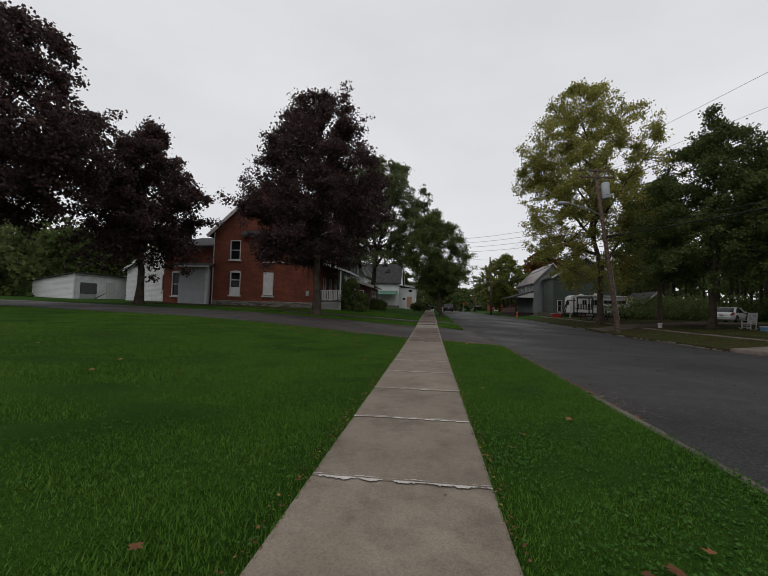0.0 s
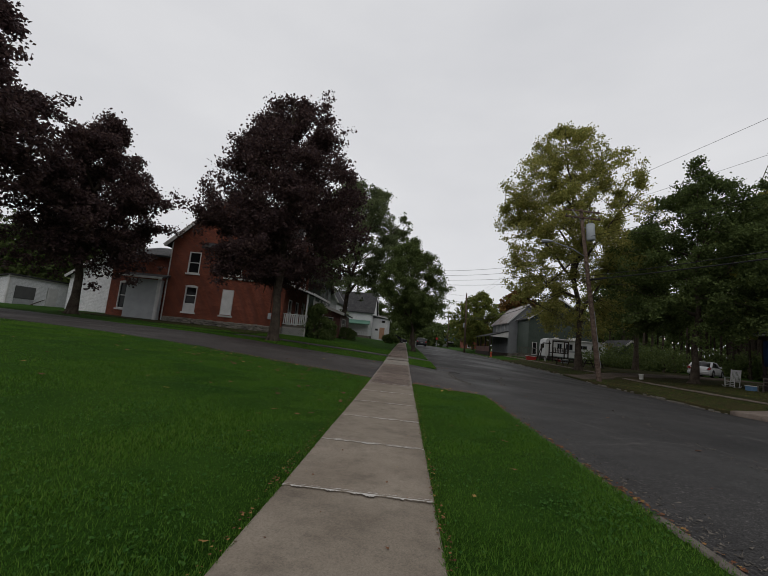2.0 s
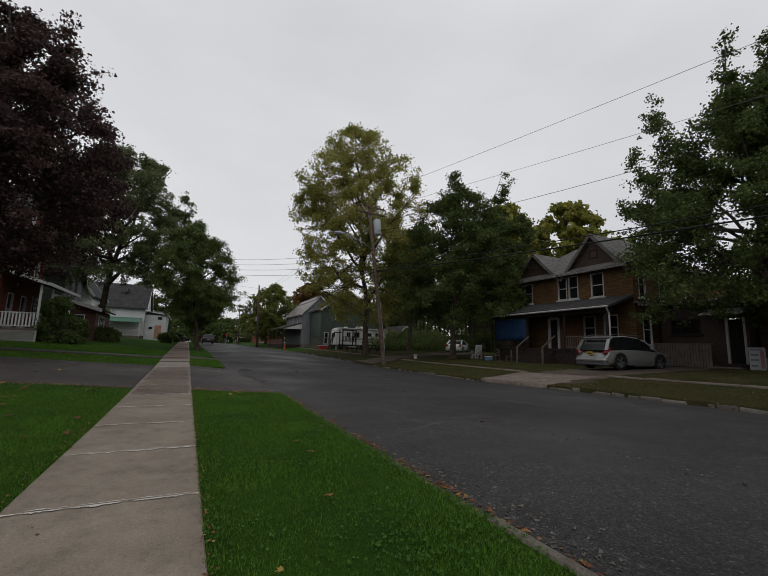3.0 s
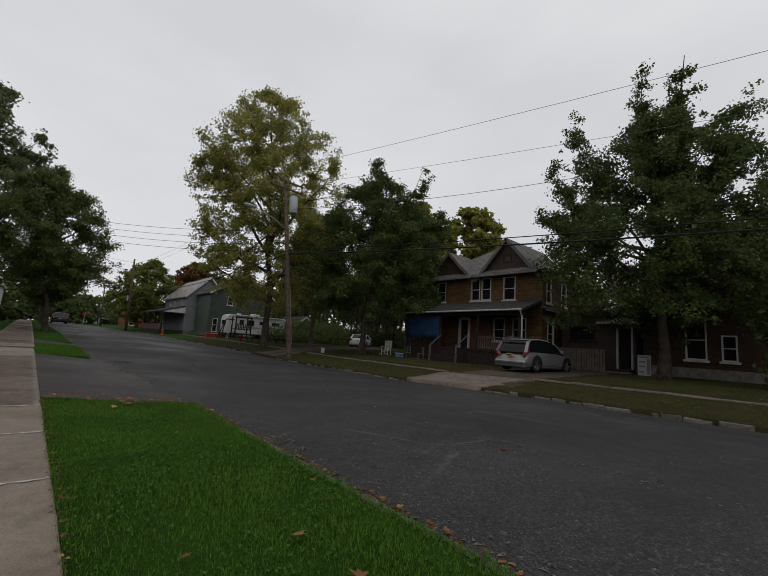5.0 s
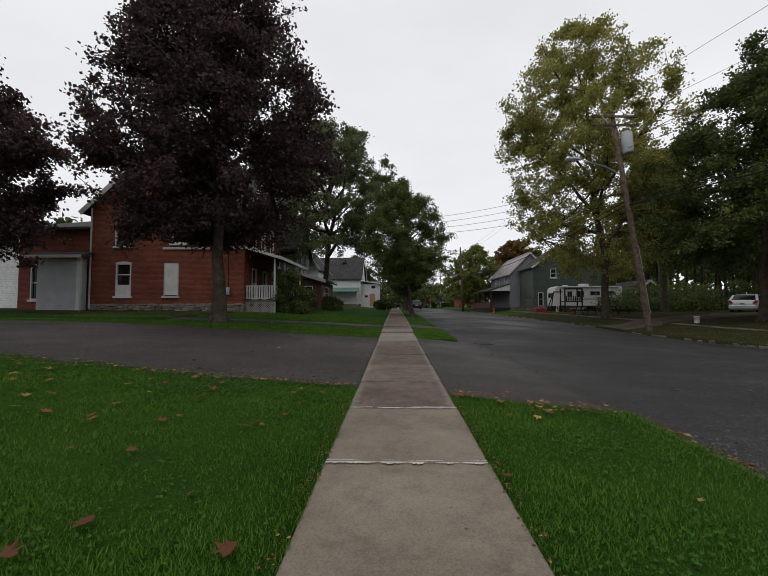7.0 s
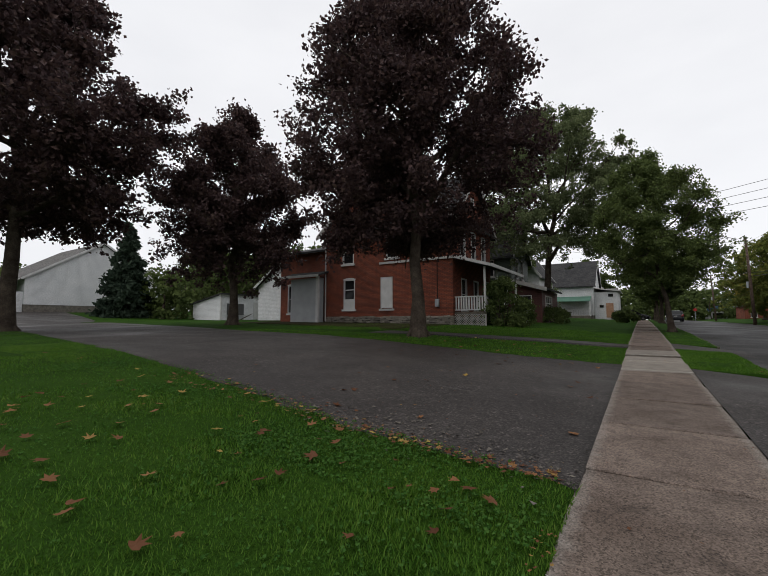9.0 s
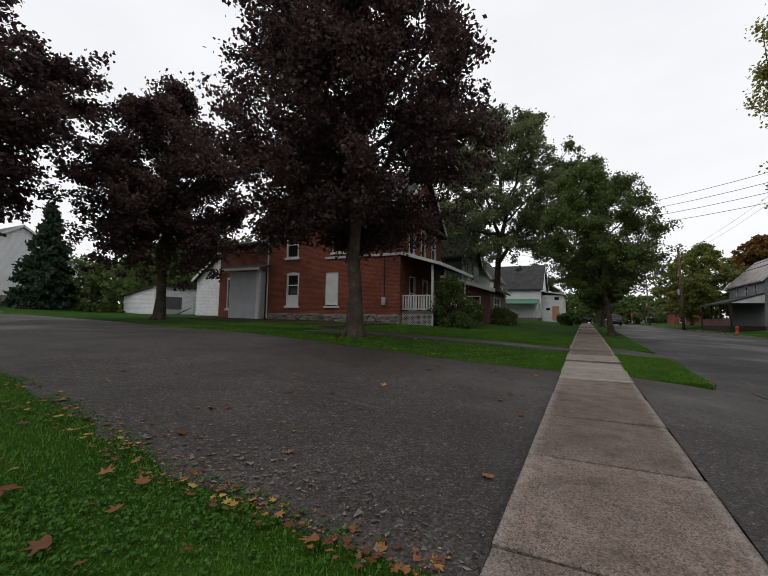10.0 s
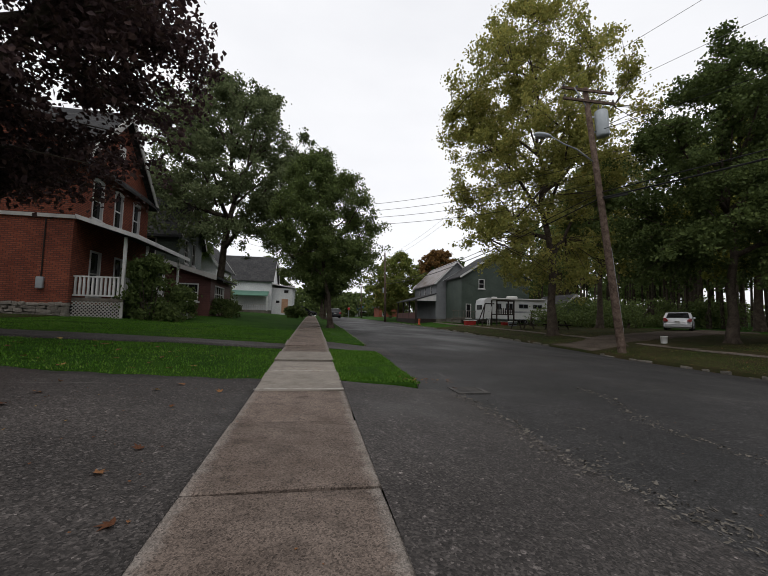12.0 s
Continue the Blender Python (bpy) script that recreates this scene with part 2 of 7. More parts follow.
M_GREEN = leafage("green_leaf", [(0.15, (0.07, 0.098, 0.034)), (0.5, (0.108, 0.144, 0.048)), (0.8, (0.146, 0.184, 0.058)), (1.0, (0.205, 0.23, 0.07))], 0.5, 0.4)
M_DEEP = leafage("deep_green_leaf", [(0.15, (0.046, 0.066, 0.022)), (0.5, (0.078, 0.107, 0.034)), (0.9, (0.122, 0.156, 0.048))], 0.55, 0.38)
M_YELLOW = leafage("yellowing_leaf", [(0.15, (0.165, 0.18, 0.05)), (0.45, (0.26, 0.265, 0.075)), (0.75, (0.36, 0.33, 0.095)), (1.0, (0.46, 0.36, 0.1))], 0.5, 0.5)
M_AUTUMN = leafage("olive_autumn_leaf", [(0.15, (0.11, 0.12, 0.03)), (0.5, (0.2, 0.185, 0.045)), (0.9, (0.32, 0.25, 0.055))], 0.5, 0.35)
M_GOLD = leafage("yellow_green_leaf", [(0.15, (0.13, 0.15, 0.035)), (0.5, (0.23, 0.235, 0.055)), (0.9, (0.36, 0.32, 0.075))], 0.5, 0.4)
M_OLIVE = leafage("olive_green_leaf", [(0.15, (0.09, 0.12, 0.03)), (0.5, (0.15, 0.18, 0.042)), (0.9, (0.24, 0.23, 0.06))], 0.5, 0.4)
M_RUST = leafage("rust_leaf", [(0.15, (0.09, 0.05, 0.02)), (0.6, (0.17, 0.09, 0.03)), (1.0, (0.22, 0.14, 0.04))], 0.5, 0.3)
M_SPRUCE = leafage("spruce_needle", [(0.15, (0.02, 0.032, 0.022)), (0.6, (0.034, 0.052, 0.034)), (1.0, (0.05, 0.072, 0.045))], 0.6, 0.15)
M_BARK = surface("grey_bark", (0.058, 0.045, 0.035), (0.135, 0.108, 0.085), 3.0, 22.0, 0.95, 1.0, 0.03, 0, 0.5)
M_BRICK = masonry("red_brick", (0.23, 0.060, 0.033), (0.33, 0.095, 0.052), (0.10, 0.048, 0.038), 0.215, 0.075, 0.013, 0.8)
M_BRICK2 = masonry("ochre_imitation_brick", (0.125, 0.066, 0.026), (0.185, 0.098, 0.038), (0.05, 0.035, 0.022), 0.42, 0.14, 0.014)
M_STONE = surface("rubble_stone", (0.24, 0.215, 0.185), (0.44, 0.40, 0.345), 3.0, 30.0, 0.95, 0.8, 0.02, 0, 0.5, 0.5)
M_WHITE = paint("white_paint", (0.62, 0.61, 0.60), 0.55, 0, 0.22)
M_TRIM = paint("weathered_trim", (0.50, 0.48, 0.46), 0.6, 0, 0.3)
M_OLDTRIM = paint("grimy_brown_trim", (0.15, 0.135, 0.12), 0.7, 0, 0.4)
M_PANEL = paint("pale_grey_panel", (0.40, 0.41, 0.42), 0.6, 0, 0.15)
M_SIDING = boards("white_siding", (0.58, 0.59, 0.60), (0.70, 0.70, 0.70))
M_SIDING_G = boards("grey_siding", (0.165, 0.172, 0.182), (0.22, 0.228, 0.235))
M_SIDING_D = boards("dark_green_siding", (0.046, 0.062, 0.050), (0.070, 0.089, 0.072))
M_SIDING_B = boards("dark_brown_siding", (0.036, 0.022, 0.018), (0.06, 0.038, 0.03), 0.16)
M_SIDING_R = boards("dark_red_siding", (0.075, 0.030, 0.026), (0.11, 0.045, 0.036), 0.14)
M_SHINGLE = masonry("grey_shingles", (0.13, 0.125, 0.12), (0.20, 0.19, 0.18), (0.06, 0.058, 0.055), 0.3, 0.16, 0.012, 0.6, 0.9)
M_SHINGLE_D = masonry("dark_shingles", (0.045, 0.045, 0.048), (0.075, 0.073, 0.072), (0.025, 0.025, 0.026), 0.3, 0.16, 0.012, 0.6, 0.9)
M_METALROOF = surface("streaked_metal_roof", (0.16, 0.11, 0.09), (0.34, 0.33, 0.33), 1.5, 12.0, 0.5, 0.2, 0.01, 0.3, 0.3)
M_GLASS = glass("window_glass")
M_DARK = surface("dark_void", (0.008, 0.008, 0.008), (0.02, 0.018, 0.016), 2.0, 30.0, 0.9)
M_WOOD = surface("weathered_wood", (0.10, 0.085, 0.07), (0.18, 0.155, 0.13), 4.0, 30.0, 0.9, 0.7, 0.01, 0, 0.4)
M_WOOD_D = surface("dark_stained_wood", (0.022, 0.016, 0.014), (0.045, 0.033, 0.028), 4.0, 30.0, 0.85, 0.5, 0.01, 0, 0.4)
M_POLE = surface("utility_pole_wood", (0.075, 0.05, 0.038), (0.21, 0.155, 0.125), 5.0, 26.0, 0.95, 0.9, 0.02, 0, 0.5)
M_BLUE = paint("blue_tarp", (0.020, 0.055, 0.14), 0.7, 0, 0.35)
M_ORANGEWOOD = surface("bare_red_brown_board", (0.10, 0.045, 0.026), (0.15, 0.07, 0.04), 2.0, 30.0, 0.8)
M_PLY = surface("new_plywood", (0.42, 0.24, 0.15), (0.55, 0.33, 0.21), 3.0, 30.0, 0.7)
M_GALV = paint("galvanised_metal", (0.36, 0.38, 0.40), 0.45, 0.5, 0.2)
M_TANK = paint("transformer_grey", (0.40, 0.43, 0.45), 0.4, 0.2, 0.15)
M_CABLE = paint("black_cable", (0.012, 0.012, 0.012), 0.6)
M_WIRE = paint("bare_wire", (0.20, 0.20, 0.20), 0.5, 0.4)
M_RUBBER = surface("tyre_rubber", (0.012, 0.012, 0.012), (0.024, 0.023, 0.022), 4.0, 60.0, 0.85)
M_RIM = paint("alloy_rim", (0.42, 0.43, 0.44), 0.3, 0.8, 0.1)
M_SILVER = paint("silver_car_paint", (0.27, 0.265, 0.26), 0.28, 0.45, 0.08)
M_CARGREY = paint("grey_bumper_plastic", (0.10, 0.10, 0.10), 0.55)
M_CARWHITE = paint("white_car_paint", (0.58, 0.58, 0.60), 0.3, 0.1, 0.06)
M_CARBLACK = paint("black_car_paint", (0.012, 0.013, 0.016), 0.22, 0.2, 0.1)
M_TAIL = paint("red_tail_lamp", (0.22, 0.01, 0.008), 0.2)
M_PLATE = paint("yellow_number_plate", (0.50, 0.30, 0.05), 0.5)
M_CARGLASS = glass("car_glass", (0.006, 0.0065, 0.007), 0.12)
M_RVBODY = paint("camper_white", (0.55, 0.55, 0.55), 0.4, 0, 0.12)
M_STRIPE = paint("camper_grey_stripe", (0.16, 0.17, 0.19), 0.4)
M_AWNING = paint("green_awning", (0.09, 0.19, 0.14), 0.7)
M_BUCKET = paint("white_plastic", (0.66, 0.65, 0.62), 0.5, 0, 0.1)
M_CYAN = paint("faded_blue_paint", (0.13, 0.25, 0.42), 0.6)
M_REDTOY = paint("red_plastic", (0.36, 0.035, 0.03), 0.5)
M_ORANGE = paint("orange_red_hydrant", (0.42, 0.075, 0.03), 0.5)
M_GLASSLAMP = paint("lamp_lens", (0.32, 0.33, 0.33), 0.2)
M_PINK = paint("faded_pink", (0.36, 0.17, 0.17), 0.6)
M_RUSTIRON = surface("rusted_iron", (0.06, 0.058, 0.056), (0.14, 0.13, 0.12), 6.0, 60.0, 0.8, 0.6, 0.005, 0.2, 0.5)



# ---- shaping helpers ----
class Shape:
    """Gathers corners and faces of one mesh."""

    def __init__(self):
        self.v, self.f = [], []

    def add(self, verts, faces):
        k = len(self.v)
        self.v += [tuple(p) for p in verts]
        self.f += [tuple(i + k for i in f) for f in faces]
        return self

    def box(self, x0, x1, y0, y1, z0, z1, c=0.0):
        """A box; c cuts its edges."""
        if c <= 0:
            p = [(x, y, z) for z in (z0, z1) for y in (y0, y1) for x in (x0, x1)]
            return self.add(p, [(0, 2, 3, 1), (4, 5, 7, 6), (0, 1, 5, 4), (2, 6, 7, 3), (0, 4, 6, 2), (1, 3, 7, 5)])
        ring = lambda a: [(x0 + a, y0), (x1 - a, y0), (x1, y0 + a), (x1, y1 - a), (x1 - a, y1), (x0 + a, y1), (x0, y1 - a), (x0, y0 + a)]  # noqa: E731
        inner = [(x0 + c, y0 + c), (x1 - c, y0 + c), (x1 - c, y0 + c), (x1 - c, y1 - c), (x1 - c, y1 - c), (x0 + c, y1 - c), (x0 + c, y1 - c), (x0 + c, y0 + c)]
        rows = [[(x, y, z0) for x, y in inner], [(x, y, z0 + c) for x, y in ring(c)], [(x, y, z1 - c) for x, y in ring(c)], [(x, y, z1) for x, y in inner]]
        return self.rings(rows, True)

    def rings(self, rows, caps=True):
        n = len(rows[0])
        p = [q for row in rows for q in row]
        f = [(r * n + i, r * n + (i + 1) % n, (r + 1) * n + (i + 1) % n, (r + 1) * n + i) for r in range(len(rows) - 1) for i in range(n)]
        if caps:
            f += [tuple(range(n))[::-1], tuple((len(rows) - 1) * n + i for i in range(n))]
        return self.add(p, f)

    def tube(self, points, radii, n=8, caps=True):
        pts = [Vector(p) for p in points]
        rows = []
        side = None
        for i, p in enumerate(pts):
            d = (pts[min(i + 1, len(pts) - 1)] - pts[max(i - 1, 0)]).normalized()
            if side is None:
                side = d.orthogonal().normalized()
            side = (side - d * side.dot(d)).normalized()
            up = d.cross(side)
            r = float(radii[i] if isinstance(radii, (list, tuple)) else radii)
            rows.append([p + r * (math.cos(2 * math.pi * k / n) * side + math.sin(2 * math.pi * k / n) * up) for k in range(n)])
        return self.rings(rows, caps)

    def bar(self, a, b, w, h):
        """A square bar from a to b."""
        a, b = Vector(a), Vector(b)
        d = (b - a).normalized()
        s = d.cross(Vector((0, 0, 1)))
        s = Vector((1, 0, 0)) if s.length < 1e-4 else s.normalized()
        u = s.cross(d)
        ring = lambda p: [p + x * s * w / 2 + z * u * h / 2 for x, z in ((-1, -1), (1, -1), (1, 1), (-1, 1))]  # noqa: E731
        return self.rings([ring(a), ring(b)])

    def prism(self, outline, axis, a, b):
        """An outline drawn out along an axis from a to b; it lies in the two other axes."""
        def put(p, w):
            q = list(p)
            q.insert(axis, w)
            return tuple(q)
        return self.rings([[put(p, a) for p in outline], [put(p, b) for p in outline]])

    def mesh(self, name):
        m = bpy.data.meshes.new(name)
        m.from_pydata(self.v, [], self.f)
        b = bmesh.new()
        b.from_mesh(m)
        bmesh.ops.recalc_face_normals(b, faces=b.faces)
        b.to_mesh(m)
        b.free()
        return m


def part(name, shape, material, parent=None, label="", smooth=False):
    data = shape.mesh(name) if isinstance(shape, Shape) else shape
    if not data.materials:
        data.materials.append(material)
    if smooth:
        data.polygons.foreach_set("use_smooth", [True] * len(data.polygons))
    ob = new(name, data)
    ob.parent = parent
    if label:
        tagged(ob, label)
    return ob


def thing(name, label, category, group="", kind="", at=None):
    """An empty at a thing's base that carries its parts."""
    return tagged(new(name) if at is None else placed(new(name), at), label, category, group, kind)


def placed(ob, m):
    ob.matrix_basis = m
    return ob


def box(x0, x1, y0, y1, z0, z1, c=0.0):
    return Shape().box(x0, x1, y0, y1, z0, z1, c)


def raw_mesh(name, verts, faces_per, material, smooth=False):
    """A large mesh from arrays: verts (n, 3), faces of an equal count of corners (m, k)."""
    m = bpy.data.meshes.new(name)
    k = faces_per.shape[1]
    m.vertices.add(len(verts))
    m.vertices.foreach_set("co", np.asarray(verts, np.float32).ravel())
    m.loops.add(faces_per.size)
    m.loops.foreach_set("vertex_index", faces_per.astype(np.int32).ravel())
    m.polygons.add(len(faces_per))
    m.polygons.foreach_set("loop_start", np.arange(0, faces_per.size, k, dtype=np.int32))
    m.polygons.foreach_set("use_smooth", [smooth] * len(faces_per))
    m.materials.append(material)
    m.update(calc_edges=True)
    m.validate()
    return m


# ---- the lie of the land ----
def walk_height(y):
    """The sidewalk climbs gently to the north."""
    return np.interp(y, [-60, 0, 10, 20, 30, 45, 62, 90, 130, 200, 600], [0.1, 0.094, 0.16, 0.32, 0.58, 0.88, 1.12, 1.32, 1.45, 1.5, 1.5])


def far_curb_height(y):
    return np.interp(y, [-60, 10, 15, 20, 30, 37, 60, 90, 130, 200, 600], [0.1, 0.02, -0.02, -0.13, -0.08, 0.1, 0.42, 0.8, 1.05, 1.2, 1.2])


ROAD_W, ROAD_E = 2.5, 13.3      # the road's two edges
KERB = 0.09                     # the road lies this much lower than the turf


def land(x, y):
    x, y = np.asarray(x, float), np.asarray(y, float)
    w, e = walk_height(y), far_curb_height(y)
    left = w + np.interp(-x, [0.7, 7, 10, 20, 40, 58, 90, 400], [0, 0.4, 0.5, 0.62, 0.75, 1.9, 2.4, 3.5])
    f = np.clip((x - 0.7) / (ROAD_E - 0.7), 0, 1)
    mid = w * (1 - f) + e * f
    right = e + np.interp(x, [ROAD_E, 17.5, 24, 45, 120, 400], [0, 0.42, 0.66, 0.95, 1.6, 3.0])
    return np.where(x < 0.7, left, np.where(x < ROAD_E, mid, right))


def lz(x, y):
    return float(land(x, y))


DRIVES = [(14.0, 21.5), (26.2, 28.2)]     # where the two drives cross the verge


def edge_shift(y):
    """North of the drive the verge is narrower."""
    return -0.6 * np.clip((np.asarray(y, float) - 15.0) / 5.0, 0, 1)


def verge_end(x, y):
    """How far the verge's south end slants back to the kerb."""
    return -0.55 * (np.clip(x, 0.6, 2.5) - 0.6) * np.clip(1 - np.abs(np.asarray(y, float) - DRIVES[0][0]) / 2.5, 0, 1)


def spread(*runs):
    return np.unique(np.concatenate([np.arange(a, b, s) for a, b, s in runs]).round(3))


# the wide drive runs from the sidewalk far back to the barn, a second narrow one crosses the lawn
near_edge = lambda x: np.interp(-x, [0.6, 2.5, 8, 20, 45, 60], [14.3, 14.4, 15.2, 17.0, 21.0, 24.0])  # noqa: E731
far_edge = lambda x: np.interp(-x, [0.6, 3, 7, 14, 25, 45, 60], [21.7, 21.4, 21.6, 22.4, 24.5, 28.5, 31.0])  # noqa: E731


def build_ground():
    xs = spread((-400, -90, 40), (-90, -30, 6), (-30, -10, 1.5), (-10, -0.6, 0.47), (17.5, 45, 1.6), (45, 120, 7), (120, 401, 40))
    xs = np.unique(np.concatenate([xs, [-0.62, -0.6, 0.6, 0.62, 1.1, 1.6, 2.0, 2.36, 2.42, 2.5, 2.52, 5, 8, 11, 13.28, 13.3, 13.36, 13.5, 14, 14.6, 15.2, 15.8, 16.4, 17.0]]))
    ys = spread((-200, -20, 20), (-20, 0, 2.0), (0, 32, 0.5), (32, 70, 1.5), (70, 150, 6), (150, 601, 50))
    ys = np.unique(np.concatenate([ys, [v + d for a, b in DRIVES for v, d in ((a, 0), (a, 0.03), (b, 0), (b, -0.03))]]))
    gx, gy = np.meshgrid(xs, ys)
    sx, sy = gx.copy(), gy.copy()
    gx = gx + np.where((sx > 1.0) & (sx < 2.53), edge_shift(sy) * np.clip((sx - 1.0) / 1.36, 0, 1), 0)
    gy = gy + np.where((sx > 0.61) & (sx < 2.6), verge_end(sx, sy), 0)
    gz = land(gx, gy)
    rng = np.random.default_rng(3)
    rough = rng.normal(0, 0.012, gz.shape)
    paved = (sx < -0.6) & (sy > near_edge(sx) - 0.6) & (sy < far_edge(sx) + 0.6)
    gz = gz + np.where((np.abs(gx) > 0.7) & ((gx < 2.3) | (gx > 13.6)) & ~paved, rough, 0)
    sunk = (sx >= 2.5) & (sx <= 13.3)
    for a, b in DRIVES:
        sunk |= (sx >= 0.62) & (sx <= 2.5) & (sy > a + 0.01) & (sy < b - 0.01)
    gz = gz - 0.35 * sunk - 0.12 * ((np.abs(sx) <= 0.6))
    gz = gz - 0.07 * ((sx < -0.62) & (sx > -58) & (sy > near_edge(sx) + 0.55) & (sy < far_edge(sx) - 0.55))
    n = len(xs)
    idx = np.arange(len(ys) * n).reshape(len(ys), n)
    faces = np.stack([idx[:-1, :-1], idx[:-1, 1:], idx[1:, 1:], idx[1:, :-1]], -1).reshape(-1, 4)
    ob = new("ground", raw_mesh("ground", np.stack([gx, gy, gz], -1).reshape(-1, 3), faces, M_TURF, True))
    tagged(ob, "gently sloping ground with mown green lawn and verges", "ground", kind="structure")


def sheet(name, xs, ys, height, material, label, category, kind="structure", edge=0.0, seed=1):
    """A paved sheet on a grid; its outer edge may wander a little."""
    rng = np.random.default_rng(seed)
    gx, gy = np.meshgrid(np.asarray(xs, float), np.asarray(ys, float))
    gz = height(gx, gy)
    if edge:
        gy[0] += rng.normal(0, edge, len(xs))
        gy[-1] += rng.normal(0, edge, len(xs))
    n = len(xs)
    idx = np.arange(gx.size).reshape(gx.shape)
    faces = np.stack([idx[:-1, :-1], idx[:-1, 1:], idx[1:, 1:], idx[1:, :-1]], -1).reshape(-1, 4)
    return tagged(new(name, raw_mesh(name, np.stack([gx, gy, gz], -1).reshape(-1, 3), faces, material, True)), label, category, kind=kind)


def road_height(x, y):
    f = np.clip((x - ROAD_W) / (ROAD_E - ROAD_W), 0, 1)
    return land(x, y) - KERB + 0.10 * (1 - (2 * f - 1) ** 2)


build_ground()
sheet("road", np.concatenate([[1.8, 2.1], np.linspace(2.44, 13.36, 16)]), spread((-200, -20, 20), (-20, 60, 1.0), (60, 601, 10)), road_height, M_ROAD, "worn dark grey asphalt street with faint cracks", "road")


def strip(name, xs, low, high, material, label, category, lift, steps=10, wobble=0.04, seed=2):
    rng = np.random.default_rng(seed)
    v = np.linspace(0, 1, steps)
    a = np.array([low(x) for x in xs]) + rng.normal(0, wobble, len(xs))
    b = np.array([high(x) for x in xs]) + rng.normal(0, wobble, len(xs))
    gx = np.repeat(np.asarray(xs)[None], steps, 0)
    gy = a[None] + (b - a)[None] * v[:, None]
    gz = land(gx, gy) + lift
    gx, gy, gz = (np.concatenate([q[:1], q, q[-1:]]) for q in (gx, gy, gz))
    gz[0] -= 0.15
    gz[-1] -= 0.15
    gx, gy, gz = (np.concatenate([q[:, :1], q, q[:, -1:]], 1) for q in (gx, gy, gz))
    gz[:, 0] -= 0.2
    gz[:, -1] -= 0.2
    idx = np.arange(gx.size).reshape(gx.shape)
    faces = np.stack([idx[:-1, :-1], idx[:-1, 1:], idx[1:, 1:], idx[1:, :-1]], -1).reshape(-1, 4)
    return tagged(new(name, raw_mesh(name, np.stack([gx, gy, gz], -1).reshape(-1, 3), faces, material, True)), label, category, kind="structure")


strip("driveway_1", spread((-60, -12, 2.0), (-12, -0.6, 0.35)).tolist() + [-0.6], near_edge, far_edge, M_DRIVE, "wide worn asphalt drive crossing the sidewalk", "driveway", 0.014, 24)
strip("driveway_2", spread((-9, -0.6, 0.4)).tolist() + [-0.6], lambda x: np.interp(-x, [0.6, 3, 5, 9], [26.2, 25.9, 25.1, 23.9]), lambda x: np.interp(-x, [0.6, 3, 5, 9], [27.3, 27.0, 26.4, 25.4]), M_DRIVE, "narrow asphalt path across the lawn to the brick house", "path", 0.03, 5)
for k, (a, b) in enumerate(DRIVES):
    def mouth(x, y, a=a, b=b):
        f = np.clip((x - 0.6) / 2.1, 0, 1)
        return land(x, y) + 0.012 - (KERB + 0.025) * f + 0.012 * (1 - f) - 0.08 * (y < a + verge_end(x, y) - 0.05)
    sheet("drive_mouth_%d" % (k + 1), np.linspace(0.6, 2.75, 8), np.linspace(a - (1.0 if k == 0 else 0.0), b, 16), mouth, M_DRIVE, "dark asphalt where the drive meets the street", "driveway", edge=0.05, seed=k)

strip("patchy_ground", np.linspace(-24.5, -9.4, 30), lambda x: float(far_edge(x)) + 5.2, lambda x: 32.75, M_DRYGRASS, "bare patchy ground along the brick wall", "ground", 0.025, 8, 0.3)
# dirt drives and the sidewalk on the far side
strip("gravel_drive", np.linspace(14.0, 26.5, 40), lambda x: 14.6, lambda x: 18.7, M_DIRT, "gravel and dirt parking space beside the house", "driveway", 0.055, 24, 0.15)
strip("dirt_track", np.linspace(13.35, 32, 26), lambda x: 32.5 + 0.35 * (x - 13.6), lambda x: 35.5 + 0.42 * (x - 13.6), M_DIRT, "bare dirt track leading to the parked sedan", "driveway", 0.065, 8, 0.2)
strip("dry_verge", np.linspace(13.34, 30.0, 48), lambda x: 2.0, lambda x: 57.0, M_DRYGRASS, "thin brownish grass and leaf litter across the street", "verge", 0.04, 150, 0.2)
strip("concrete_apron", np.linspace(13.2, 16.2, 9), lambda x: 15.3 - 0.1 * (x - 13.4), lambda x: 19.2 + 0.1 * (x - 13.4), M_APRON, "broken concrete apron at the kerb", "pavement", 0.075, 12, 0.12)


# ---- trees and shrubs ----
def leaf_cloud(centres, sizes, count, leaf, rng, flat=0.75, long=1.35):
    """Small folded leaves strewn round the given centres."""
    pick = rng.choice(len(centres), count, p=sizes**2 / (sizes**2).sum())
    p = centres[pick] + rng.normal(size=(count, 3)) * sizes[pick][:, None] * np.array([0.52, 0.52, 0.4])
    n = rng.normal(size=(count, 3)) * np.array([1, 1, 0.6]) + np.array([0, 0, flat])
    n /= np.linalg.norm(n, axis=1)[:, None]
    a = np.cross(n, rng.normal(size=(count, 3)))
    a /= np.linalg.norm(a, axis=1)[:, None] + 1e-9
    b = np.cross(n, a)
    s = leaf * rng.uniform(0.65, 1.3, count)[:, None]
    tip, tail = p + a * s * long / 2, p - a * s * long / 2
    l, r = p + b * s * 0.5 + n * s * 0.16, p - b * s * 0.5 + n * s * 0.16
    verts = np.stack([tail, r, tip, l], 1).reshape(-1, 3)
    k = np.arange(count)[:, None] * 4
    faces = np.concatenate([k + [0, 1, 2], k + [0, 2, 3]], 1).reshape(-1, 3)
    return verts, faces


